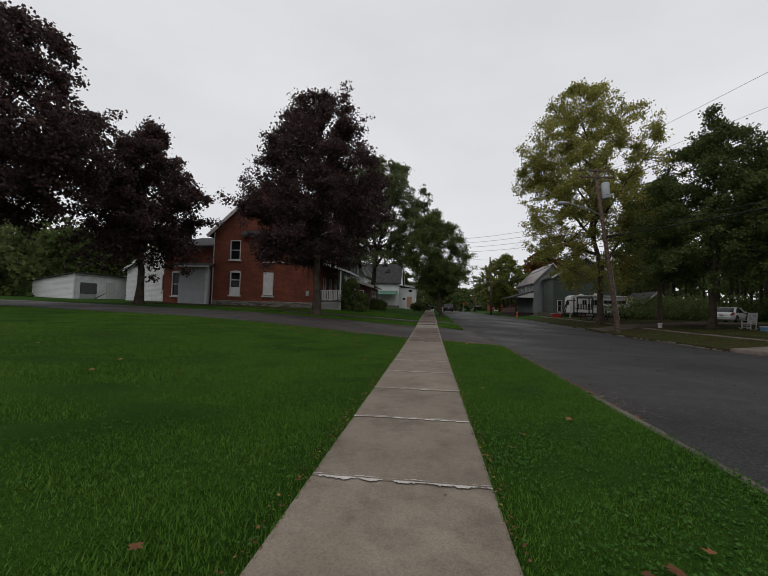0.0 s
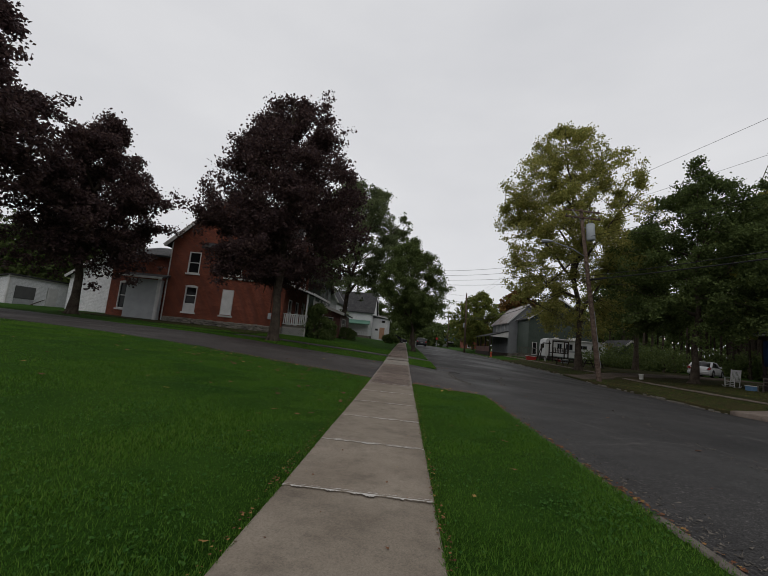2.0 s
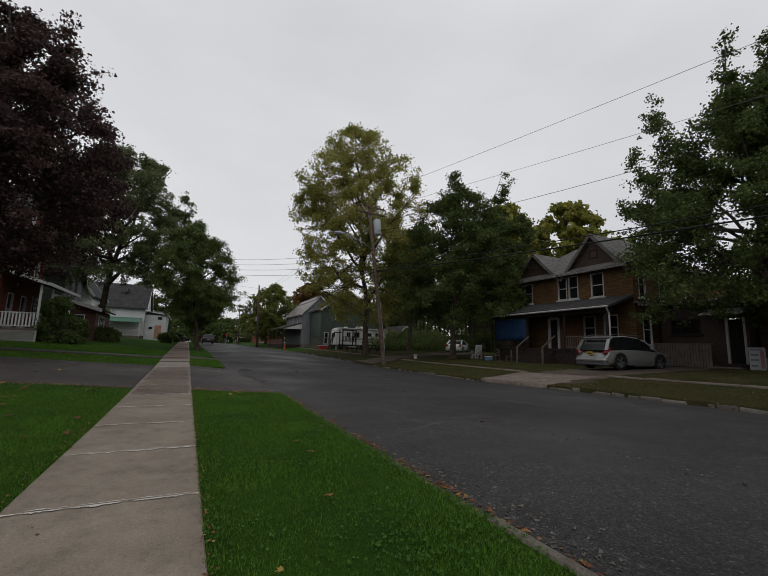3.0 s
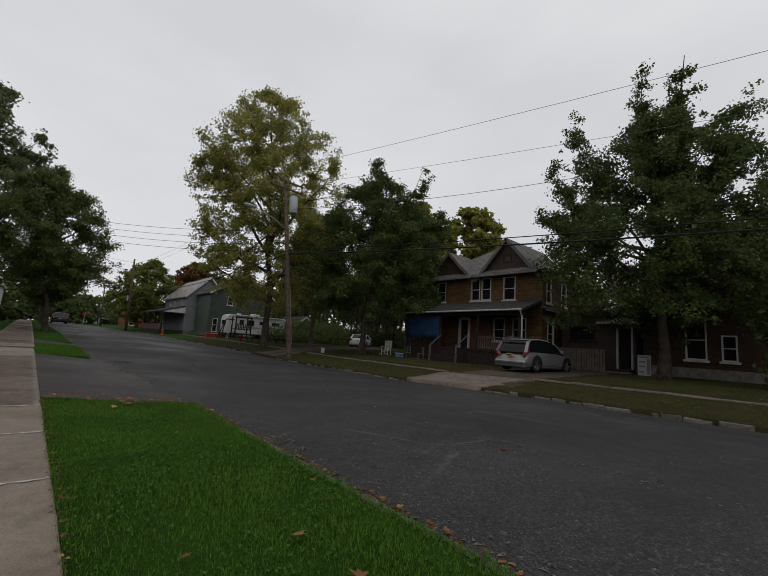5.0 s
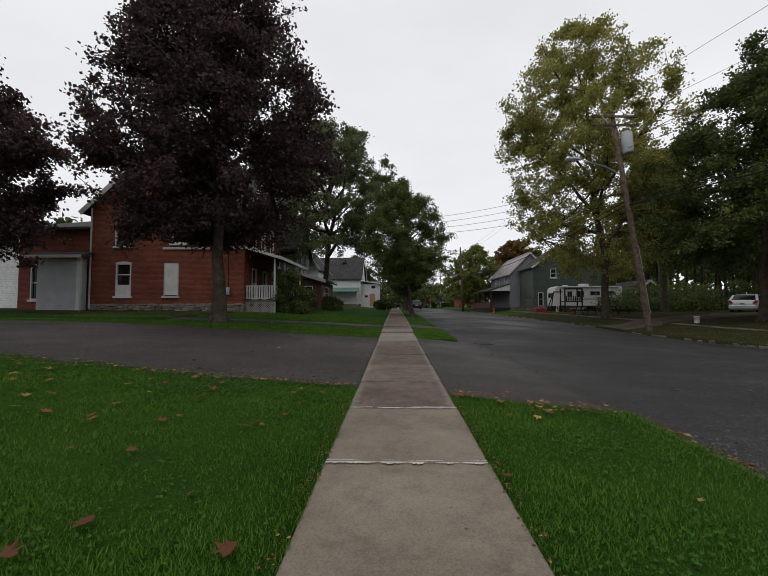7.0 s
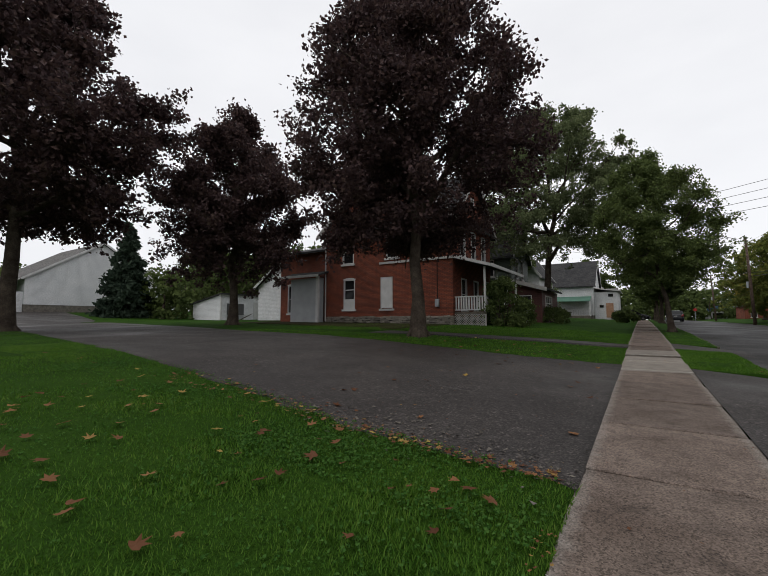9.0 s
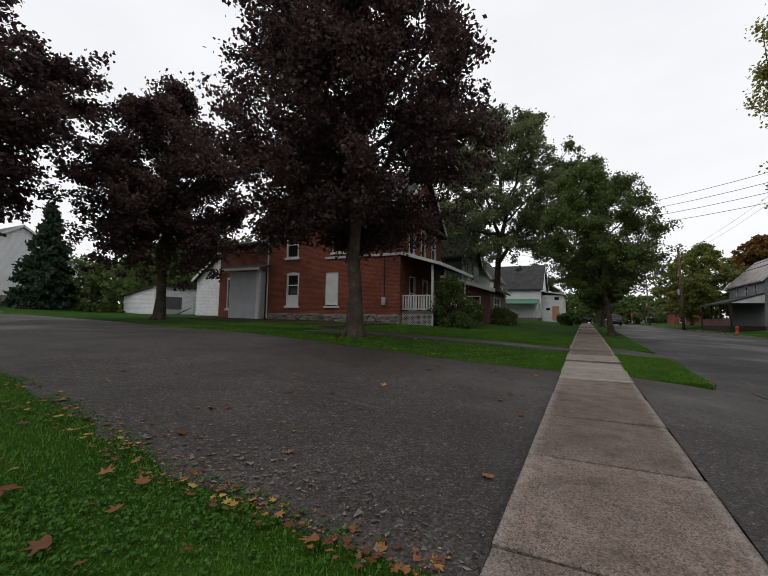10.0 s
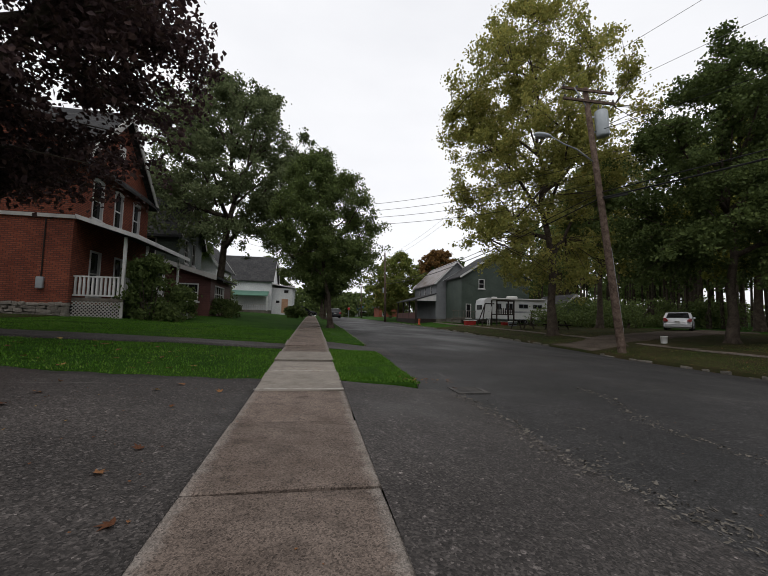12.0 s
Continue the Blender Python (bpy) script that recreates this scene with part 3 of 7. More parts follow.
def limb(shape, a, b, r0, r1, rng, n=6, steps=5, sag=0.12, wander=0.05):
    a, b = np.array(a, float), np.array(b, float)
    length = np.linalg.norm(b - a)
    pts = []
    off = np.zeros(3)
    for s in np.linspace(0, 1, steps):
        if 0 < s:
            off = off + rng.normal(0, wander * length / steps, 3)
        pts.append(a + (b - a) * s + off * (1 - s * 0.5) + np.array([0, 0, sag * length * math.sin(math.pi * s)]))
    shape.tube(pts, [r0 + (r1 - r0) * s for s in np.linspace(0, 1, steps)], n)
    return pts


def tree(name, label, at, crown_low, top, reach, leafmat, leaves=22000, leaf=0.2, trunk=0.28, clumps=230, seed=1, shape=None, lean=(0.0, 0.0), clump=0.85, gap=0.0, lobes=(), group="", bark=None, fork=0.3):
    """A tapered trunk, limbs and a crown of many small leaves in uneven clumps.
    shape: how wide the crown is, from its foot to its top; lobes: extra humps (dx, dy, z, radius)."""
    rng = np.random.default_rng(seed)
    x, y = at
    z = lz(x, y)
    root = thing(name, label, "tree", group, at=pose(x, y, z))
    shape = shape or [(0, 0.35), (0.15, 0.85), (0.4, 1.0), (0.7, 0.75), (0.9, 0.4), (1, 0.12)]
    crown_low, top, reach = crown_low + 0.4 * clump, top - 0.75 * clump, reach - 0.55 * clump
    leaves, clumps, clump = int(leaves * 1.0), int(clumps * 1.35), clump * 0.95
    h0, h1 = crown_low - z, top - z
    hs, rs = zip(*shape)
    wood = Shape()
    lx, ly = lean
    axis = lambda s: np.array([lx * s, ly * s, s * h1])  # noqa: E731
    stem = [axis(s) + np.append(rng.normal(0, 0.012 * h1 * min(1, 3 * s), 2), 0) for s in np.linspace(0, 0.86, 10)]
    radii = [trunk * (1.35 if k == 0 else 1.0) * (1 - 0.86 * s) for k, s in enumerate(np.linspace(0, 1, 10))]
    wood.tube([stem[0] - np.array([0, 0, 0.25])] + stem, [trunk * 1.7] + radii, 10)
    for k in range(5):
        a = 2 * math.pi * (k + rng.random() * 0.6) / 5
        wood.tube([(math.cos(a) * trunk * 0.6, math.sin(a) * trunk * 0.6, 0.35), (math.cos(a) * trunk * 1.5, math.sin(a) * trunk * 1.5, 0.02), (math.cos(a) * trunk * 2.3, math.sin(a) * trunk * 2.3, -0.15)], [trunk * 0.42, trunk * 0.34, trunk * 0.15], 5)
    mains = []
    for k in range(16):
        s0 = fork + (0.82 - fork) * k / 16 + rng.uniform(-0.03, 0.03)
        p0 = np.array([np.interp(s0, np.linspace(0, 0.86, 10), [q[i] for q in stem]) for i in range(3)])
        a = k * 2.4 + rng.uniform(-0.5, 0.5)
        s1 = min(0.97, max(0.1, (s0 * h1 - h0) / (h1 - h0)) + rng.uniform(0.15, 0.42))
        wide = rng.uniform(0.6, 0.85) * reach * np.interp(s1, hs, rs)
        q = np.array([lx * s1 + wide * math.cos(a), ly * s1 + wide * math.sin(a), h0 + s1 * (h1 - h0)])
        r0 = trunk * (0.6 - 0.36 * k / 16)
        mains.append(limb(wood, p0, q, r0, 0.03, rng, 7, 6, -0.05, 0.12))
    for dx, dy, lzz, lr in lobes:
        mains.append(limb(wood, (0.1 * dx, 0.1 * dy, 0.45 * h1), (dx, dy, lzz - z - 0.4), trunk * 0.3, 0.02, rng, 6, 6, -0.05, 0.1))
    flat = np.array([p for m in mains for p in m[2:]] + [q for q in stem[6:]])
    # twigs: each runs from the nearest limb to a tip inside the crown's outline and bears leaf clumps
    centres, sizes = [], []
    bumps = [(rng.random() * 6.283, rng.uniform(2, 7), rng.uniform(2, 6)) for _ in range(3)]
    tips = []
    while len(tips) < clumps:
        s, a = rng.random() ** 0.9, rng.random() * 2 * math.pi
        ragged = 1.0 + 0.065 * sum(math.sin(f * a + p + g * 3 * s) for p, f, g in bumps)
        if rng.random() > 0.25 + 0.75 * np.interp(s, hs, rs):
            continue
        r = reach * np.interp(s, hs, rs) * ragged * (rng.random() ** 0.42)
        tips.append((np.array([lx * s + r * math.cos(a), ly * s + r * math.sin(a), h0 + s * (h1 - h0)]), 1.0))
    for dx, dy, lzz, lr in lobes:
        for _ in range(int(clumps * 0.05)):
            s = rng.random() ** 0.8
            d = rng.normal(size=3) * lr * (0.75 - 0.5 * s)
            tips.append((np.array([dx * (0.5 + 0.5 * s), dy * (0.5 + 0.5 * s), 0.55 * h1 + s * (lzz - z - 0.55 * h1)]) + d, 1.1 - 0.4 * s))
    for k, (q, big) in enumerate(tips):
        far = np.linalg.norm(flat - q, axis=1) + np.maximum(0, flat[:, 2] - q[2]) * 0.8
        near = flat[np.argmin(far)]
        long = np.linalg.norm(q - near)
        if k % 2 == 0:
            limb(wood, near, q, 0.03, 0.01, rng, 4, 3, 0.04, 0.08)
        if rng.random() < gap:
            continue
        run = q - near
        for v in np.linspace(max(0.35, 1 - 1.5 / (long + 0.1)), 1.03, 4):
            droop = np.array([0, 0, -0.10 * rng.random() * long * v])
            c = near + run * v + rng.normal(0, 0.16 * clump, 3) + droop
            centres.append(c)
            sizes.append(clump * big * rng.uniform(0.3, 0.72) * (1.05 - 0.3 * v))
    centres, sizes = np.array(centres), np.array(sizes)
    part("trunk", wood, bark or M_BARK, root, smooth=True)
    v, f = leaf_cloud(centres, sizes, leaves, leaf, rng)
    part("crown", raw_mesh("crown", v, f, leafmat), leafmat, root)
    return root


def shrub(name, label, at, height, wide, leafmat, leaves=3000, leaf=0.16, seed=1, stems=7, deep=None, category="shrub"):
    rng = np.random.default_rng(seed)
    x, y = at
    root = thing(name, label, category, at=pose(x, y, lz(x, y)))
    wood = Shape()
    centres, sizes = [], []
    deep = deep or wide
    for k in range(stems):
        a = rng.random() * 6.283
        r = math.sqrt(rng.random())
        q = (wide * 0.8 * r * math.cos(a), deep * 0.8 * r * math.sin(a), height * rng.uniform(0.45, 0.85))
        limb(wood, (q[0] * 0.35, q[1] * 0.35, -0.1), q, 0.03, 0.01, rng, 5, 4, 0.02, 0.1)
    for k in range(46):
        a, s = rng.random() * 6.283, rng.random()
        r = math.sqrt(rng.random()) * (1 - 0.55 * s**2)
        centres.append((wide * r * math.cos(a), deep * r * math.sin(a), 0.12 + s * height * 0.92))
        sizes.append(0.2 * (wide + height) * rng.uniform(0.5, 1.0) * 0.6)
    part("stems", wood, M_BARK, root)
    v, f = leaf_cloud(np.array(centres), np.array(sizes), leaves, leaf, rng, 0.4, 1.6)
    part("foliage", raw_mesh("foliage", v, f, leafmat), leafmat, root)
    return root


def thicket(name, label, boxes, leafmat, leaves, leaf, seed, trunks=0, kind="stuff", category="woods"):
    """Far woods and undergrowth that nobody could count: trunks and leaf clumps in one object. boxes: x, y, radius, low, high."""
    rng = np.random.default_rng(seed)
    centres, sizes = [], []
    wood = Shape()
    for x, y, r, low, high in boxes:
        g = lz(x, y)
        for _ in range(60):
            a, s = rng.random() * 6.283, rng.random()
            q = r * math.sqrt(rng.random()) * (1 - 0.6 * abs(s - 0.4) ** 1.5)
            centres.append((x + q * math.cos(a), y + q * math.sin(a), g + low + s * (high - low)))
            sizes.append(rng.uniform(0.5, 1.0) * (0.5 + 0.13 * r))
        for _ in range(trunks):
            px, py = x + rng.uniform(-r, r) * 0.8, y + rng.uniform(-r, r) * 0.8
            wood.tube([(px, py, lz(px, py) - 0.2), (px + rng.normal(0, 0.2), py, g + high * 0.4), (px + rng.normal(0, 0.5), py, g + high * 0.85)], [rng.uniform(0.1, 0.24), 0.12, 0.04], 6)
    v, f = leaf_cloud(np.array(centres), np.array(sizes), leaves, leaf, rng)
    ob = new(name, raw_mesh(name, v, f, leafmat))
    tagged(ob, label, category, kind=kind)
    if trunks:
        part("trunks", wood, M_BARK, ob)
    return ob


WIDE = [(0, 0.7), (0.1, 0.95), (0.4, 1.0), (0.62, 0.88), (0.82, 0.62), (0.94, 0.38), (1, 0.15)]
LOBED = [(0, 0.4), (0.12, 0.9), (0.38, 1.0), (0.62, 0.86), (0.82, 0.55), (0.94, 0.3), (1, 0.1)]
tree("red_maple_tree", "dark purple-red maple beside the asphalt drive", (-6.8, 23.8), 3.75, 15.3, 5.5, M_MAPLE, 130000, 0.10, 0.25, 340, 11, [(0, 0.5), (0.12, 0.95), (0.38, 1.0), (0.6, 0.8), (0.8, 0.5), (0.93, 0.28), (1, 0.1)], (-0.3, 0), 0.85, 0.05, [(-3.0, 0, 11.4, 1.6), (1.2, 0, 14.4, 1.4), (-4.1, -0.5, 7.5, 1.9), (-2.6, -1.6, 3.9, 1.2), (-3.8, 0.3, 4.4, 1.2), (-1.6, 1.8, 3.9, 1.0)], "purple maples on the lawn")
tree("red_maple_tree", "rounded dark purple-red maple on the lawn near the shed", (-20.9, 26.7), 3.2, 14.8, 5.3, M_MAPLE, 66000, 0.14, 0.27, 270, 12, LOBED, (0, 0), 0.95, 0.05, [], "purple maples on the lawn")
tree("red_maple_tree", "tall spreading dark purple-red maple on the lawn", (-23.7, 17.1), 4.5, 18.0, 7.4, M_MAPLE, 80000, 0.15, 0.33, 320, 13, LOBED, (0.6, 0), 1.0, 0.04, [(6.5, 0, 8.5, 2.5)], "purple maples on the lawn")
tree("oak_tree", "tall grey-green tree with a forked trunk on the lawn", (-6.5, 45.5), 5.6, 19.4, 7.2, M_OAK, 80000, 0.14, 0.3, 320, 14, WIDE, (0.5, 0), 0.9, 0.1, [(6.0, 0, 15.2, 1.6), (-4.5, 0, 17.6, 1.5)])
tree("street_tree", "fresh green young maple on the verge", (1.15, 37.7), 2.9, 10.8, 3.8, M_GREEN, 75000, 0.09, 0.145, 290, 15, WIDE, (-1.1, 0), 0.7, 0.02, [(-0.8, 0, 11.0, 0.8)])
tree("ash_tree", "tall sparse tree turning yellow beside the utility pole", (16.2, 40.0), 3.2, 24.4, 8.0, M_YELLOW, 98000, 0.135, 0.28, 420, 16, [(0, 0.55), (0.2, 0.9), (0.5, 1.0), (0.75, 0.85), (0.9, 0.55), (1, 0.15)], (-1.6, 0), 1.0, 0.2, [(4.5, 2, 18.5, 1.6), (-3.5, 0, 22.0, 1.5), (-7.5, 0, 15.5, 1.6), (-5.5, -2, 6.5, 1.6)], fork=0.22)
tree("dark_tree", "dark green tree with two pointed tops by the house", (20.6, 31.8), 3.0, 16.0, 6.6, M_DEEP, 104000, 0.13, 0.24, 340, 17, WIDE, (1.0, 0), 0.9, 0.06, [(0.3, 0, 16.2, 1.3), (0.5, 0, 17.0, 0.9), (5.4, -0.5, 16.4, 1.7), (5.8, -0.5, 18.0, 1.0), (7.4, -1.5, 12.5, 1.6), (3.0, -2, 6.0, 2.5), (3.4, -3.6, 8.5, 2.2), (4.0, -4.2, 5.5, 1.8), (4.3, -4.2, 12.6, 1.8)])
tree("large_tree", "large dark green tree with drooping boughs before the houses", (24.4, 12.2), 2.7, 14.9, 6.5, M_DEEP, 125000, 0.11, 0.27, 400, 18, WIDE, (-0.2, -0.2), 0.85, 0.04, [(0.0, 0.7, 17.0, 1.0), (0.0, 0.7, 18.2, 0.7), (0.0, -1.1, 17.0, 1.0), (0.0, -1.1, 18.2, 0.7), (0, -3.6, 14.4, 1.5), (-0.2, 4.4, 15.4, 1.6), (0, 6.6, 10.5, 1.5), (0, 6.0, 13.2, 1.4)])


# ---- sidewalk: slab by slab ----
SLAB = 1.524
FIRST = 8.7 * SLAB      # the joint where the old brown slabs begin


def slab_mesh(name, material, half=0.612, length=SLAB, chip=0.0, seed=0):
    """A slab with tooled, rounded edges; its own middle is its origin."""
    rng = np.random.default_rng(seed)
    l = length / 2 - 0.009
    j = lambda: rng.uniform(-chip, chip)  # noqa: E731
    outer = [(-half + j(), -l + j()), (0, -l + j()), (half + j(), -l + j()), (half + j(), 0), (half + j(), l + j()), (0, l + j()), (-half + j(), l + j()), (-half + j(), 0)]
    inner = [(x * 0.985, y * 0.985) for x, y in outer]
    s = Shape().rings([[(x, y, -0.12) for x, y in outer], [(x, y, -0.008) for x, y in outer], [(x, y, 0.0) for x, y in inner]])
    m = s.mesh(name)
    m.materials.append(material)
    return m


sidewalk = tagged(new("sidewalk"), "straight concrete sidewalk of square-jointed slabs", "sidewalk", kind="structure")
NEW_SLABS = [slab_mesh("slab", M_SLAB, seed=k, chip=0.004) for k in range(3)]
OLD_SLABS = [slab_mesh("slab", M_SLAB_OLD, seed=k, chip=0.016) for k in range(4)]
PALE_SLABS = [slab_mesh("slab", M_SLAB_PALE, seed=k, chip=0.01) for k in range(2)]
slab_rng = random.Random(4)
for k in range(-16, 60):
    y = FIRST + (k + 0.5) * SLAB
    kind = NEW_SLABS if k < 0 else PALE_SLABS if k in (5, 6, 7) else OLD_SLABS
    ob = new("slab", kind[k % len(kind)])
    tilt = 0.25 if k < 0 else 0.5 if k < 8 else 1.1
    rise = math.degrees(math.atan2(lz(0, y + 0.7) - lz(0, y - 0.7), 1.4))
    ob.matrix_basis = pose(0, y, lz(0, y) + slab_rng.uniform(-0.004, 0.006) * (1 if k < 0 else 2) + {2: -0.008, 3: 0.014, 6: -0.01, 7: 0.015, 9: 0.02}.get(k, 0), rise + slab_rng.uniform(-tilt, tilt), slab_rng.uniform(-tilt, tilt))
    ob.parent = sidewalk
    # pale lime bloom in ragged flecks along the joints of the newer slabs
    if k <= 0 or k in (5, 6, 7):
        rng = np.random.default_rng(40 + k)
        bloom = Shape()
        n = 150
        for side, reach in ((-1, 0.054), (1, 0.026)):
            wide = np.convolve(rng.random(n + 25), np.ones(11) / 11, "same")[12:-12]
            wob = np.maximum(0.0, 2.6 * (wide - (0.32 if side < 0 else 0.42)) + 0.3 * (rng.random(n + 1) - 0.5))
            for i in range(n):
                if wob[i] + wob[i + 1] < 0.02:
                    continue
                x0, x1 = -0.6 + 1.2 * i / n, -0.6 + 1.2 * (i + 1) / n
                y0 = y - SLAB / 2 + side * 0.011
                z0 = lz(0, y0) + (0.0125 if k <= 0 else 0.03)
                d0, d1 = reach * wob[i], reach * wob[i + 1]
                bloom.add([(x0, y0, z0), (x1, y0, z0), (x1, y0 + side * d1, z0), (x0, y0 + side * d0, z0)], [(0, 1, 2, 3)])
        if bloom.f:
            part("lime_bloom", bloom, M_LIME, sidewalk, "pale lime bloom along a joint")

# the sidewalk on the far side, sunk in turf
far_walk = tagged(new("sidewalk_far"), "old concrete sidewalk sunk in the turf across the street", "sidewalk", kind="structure")
FAR_SLABS = [slab_mesh("slab", M_SLAB_OLD, 0.55, SLAB, 0.03, 20 + k) for k in range(3)]
for k in range(44):
    y = 2 + k * SLAB
    if 14.6 < y < 18.8 or 32.5 < y < 37:
        continue
    ob = new("slab", FAR_SLABS[k % 3])
    ob.matrix_basis = pose(17.0, y, lz(17.0, y) + 0.03, slab_rng.uniform(-1, 1), slab_rng.uniform(-1, 1), slab_rng.uniform(-1, 1))
    ob.parent = far_walk

# kerb stones
for name, x0, runs, label in (("kerb_near", 2.4, [(-12, 13.0), (21.8, 26.0), (28.5, 80)], "low worn concrete kerb along the verge"), ("kerb_far", 13.3, [(-12, 15.2), (19.4, 32.3), (36, 80)], "low crumbling concrete kerb across the street")):
    kerb = tagged(new(name), label, "kerb", kind="structure")
    LONG = 1.78 if x0 < 5 else 0.62
    stones = [box(0.03, 0.13 if x0 < 5 else 0.17, 0, LONG, -0.25, 0.0 if x0 < 5 else 0.03, 0.018 + 0.006 * k).mesh("kerb_stone") for k in range(3)]
    for m in stones:
        m.materials.append(M_CURB if x0 < 5 else M_CURB_PALE)
    for a, b in runs:
        y, k = a, 0
        while y < b - 0.3:
            ob = new("kerb_stone", stones[k % 3])
            rise = math.degrees(math.atan2(lz(x0, y + 1.8) - lz(x0, y), 1.8))
            cut = 1.0 if x0 < 5 else slab_rng.uniform(0.35, 1.15)
            ob.matrix_basis = pose(x0 + (float(edge_shift(y)) if x0 < 5 else 0) + slab_rng.uniform(-0.02, 0.02), y, lz(x0, y) + (slab_rng.uniform(-0.015, 0.012) if x0 < 5 else slab_rng.uniform(-0.07, 0.02)), rise, slab_rng.uniform(-2, 2), slab_rng.uniform(-0.6, 0.6) * (1 if x0 < 5 else 9)) @ Matrix.Diagonal((1 if x0 < 5 else slab_rng.uniform(0.6, 1.1), min(cut, (b - y) / LONG), 1, 1))
            ob.parent = kerb
            y += LONG * cut + 0.02
            k += 1
# ---- storm drain at the drive's corner ----
def storm_drain(x, y):
    root = thing("storm_drain", "rusty iron storm drain grate in the gutter", "drain", at=pose(x, y, float(road_height(np.array(x), np.array(y))) + 0.002))
    part("frame", Shape().box(-0.27, 0.27, -0.27, -0.21, 0, 0.016).box(-0.27, 0.27, 0.21, 0.27, 0, 0.016).box(-0.27, -0.21, -0.21, 0.21, 0, 0.016).box(0.21, 0.27, -0.21, 0.21, 0, 0.016), M_RUSTIRON, root)
    # flat near-black plate painted as the shaded depth below the grate
    part("pit", box(-0.21, 0.21, -0.21, 0.21, 0.0, 0.003), M_DARK, root)
    bar = box(-0.21, 0.21, -0.016, 0.016, 0.004, 0.014).mesh("grate_bar")
    bar.materials.append(M_RUSTIRON)
    for k in range(6):
        ob = new("grate_bar", bar)
        ob.parent = root
        ob.matrix_basis = pose(0, -0.17 + 0.068 * k, 0)


storm_drain(2.7, 21.55)


# ---- building helpers ----
def wall(shape, axis, at, a, b, low, high, thick, holes=()):
    """An upright wall in the plane where axis is at, from a to b, that leaves the holes (a, b, low, high) open. thick goes to the + side."""
    us = sorted({a, b, *[min(max(u, a), b) for h in holes for u in h[:2]]})
    zs = sorted({low, high, *[min(max(z, low), high) for h in holes for z in h[2:]]})
    nu, nz = len(us) - 1, len(zs) - 1
    solid = {(i, j) for i in range(nu) for j in range(nz) if not any(h[0] - 1e-6 <= us[i] and us[i + 1] <= h[1] + 1e-6 and h[2] - 1e-6 <= zs[j] and zs[j + 1] <= h[3] + 1e-6 for h in holes)}
    verts, faces, index = [], [], {}

    def corner(i, j, side):
        key = (i, j, side)
        if key not in index:
            n = at + thick * side
            index[key] = len(verts)
            verts.append((n, us[i], zs[j]) if axis == 0 else (us[i], n, zs[j]))
        return index[key]
    for i, j in solid:
        for side in (0, 1):
            faces.append(tuple(corner(p, q, side) for p, q in ((i, j), (i + 1, j), (i + 1, j + 1), (i, j + 1))))
        for (p, q), (r, s), other in (((i, j), (i + 1, j), (i, j - 1)), ((i, j + 1), (i + 1, j + 1), (i, j + 1)), ((i, j), (i, j + 1), (i - 1, j)), ((i + 1, j), (i + 1, j + 1), (i + 1, j))):
            if other not in solid:
                faces.append((corner(p, q, 0), corner(r, s, 0), corner(r, s, 1), corner(p, q, 1)))
    return shape.add(verts, faces)


def window(parent, axis, at, a, b, low, high, out, frame_mat=None, bars=1, sill=True, panel=0.0, arch=False, name="window", depth=0.09, drop=0.0):
    """A sash window in a hole: frame, sashes, pane, sill. out: which way is outside (+1 or -1). panel: the share of it that is boarded from below."""
    frame_mat = frame_mat or M_TRIM
    root = new(name)
    root.parent = parent

    def put(u0, u1, n0, n1, z0, z1, mat, nm, lab=""):
        lo, hi = sorted((at + out * n0, at + out * n1))
        s = box(lo, hi, u0, u1, z0, z1) if axis == 0 else box(u0, u1, lo, hi, z0, z1)
        return part(nm, s, mat, root, lab)
    w = 0.07
    fr = Shape()

    def add(u0, u1, n0, n1, z0, z1):
        lo, hi = sorted((at + out * n0, at + out * n1))
        fr.box(lo, hi, u0, u1, z0, z1) if axis == 0 else fr.box(u0, u1, lo, hi, z0, z1)
    add(a, a + w, -depth, 0.03, low, high)
    add(b - w, b, -depth, 0.03, low, high)
    add(a + w, b - w, -depth, 0.03, high - w, high)
    add(a + w, b - w, -depth, 0.03, low, low + w)
    if arch:
        n = 7
        mid, half = (a + b) / 2, (b - a) / 2 + 0.06
        for k in range(n):
            t0, t1 = math.pi * (0.18 + 0.64 * k / n), math.pi * (0.18 + 0.64 * (k + 1) / n)
            lo, hi = mid - half * math.cos(t0) * 1.15, mid - half * math.cos(t1) * 1.15
            top = high + 0.22 * (math.sin((t0 + t1) / 2) - 0.5)
            add(lo, hi, -0.02, 0.035, high - 0.02, top)
    part("frame", fr, frame_mat, root)
    split = low + w + (high - low - 2 * w) * panel
    if panel:
        put(a + w, b - w, -0.05, 0.01, low + w, split, M_WHITE, "board", "white board over the lower sash")
    put(a + w, b - w, -depth - 0.012, -depth + 0.01, split, high - w, M_GLASS, "pane")
    sash = Shape()

    def bar(u0, u1, z0, z1):
        lo, hi = sorted((at + out * (-depth + 0.012), at + out * (-depth + 0.05)))
        sash.box(lo, hi, u0, u1, z0, z1) if axis == 0 else sash.box(u0, u1, lo, hi, z0, z1)
    mid = (split + high - w) / 2
    bar(a + w, b - w, mid - 0.03, mid + 0.03)
    for k in range(1, bars):
        u = a + w + (b - a - 2 * w) * k / bars
        bar(u - 0.018, u + 0.018, split, high - w)
    part("sash", sash, frame_mat, root)
    if sill:
        put(a - 0.1, b + 0.1, -0.02, 0.1, low - 0.12, low, frame_mat, "sill")
    return root


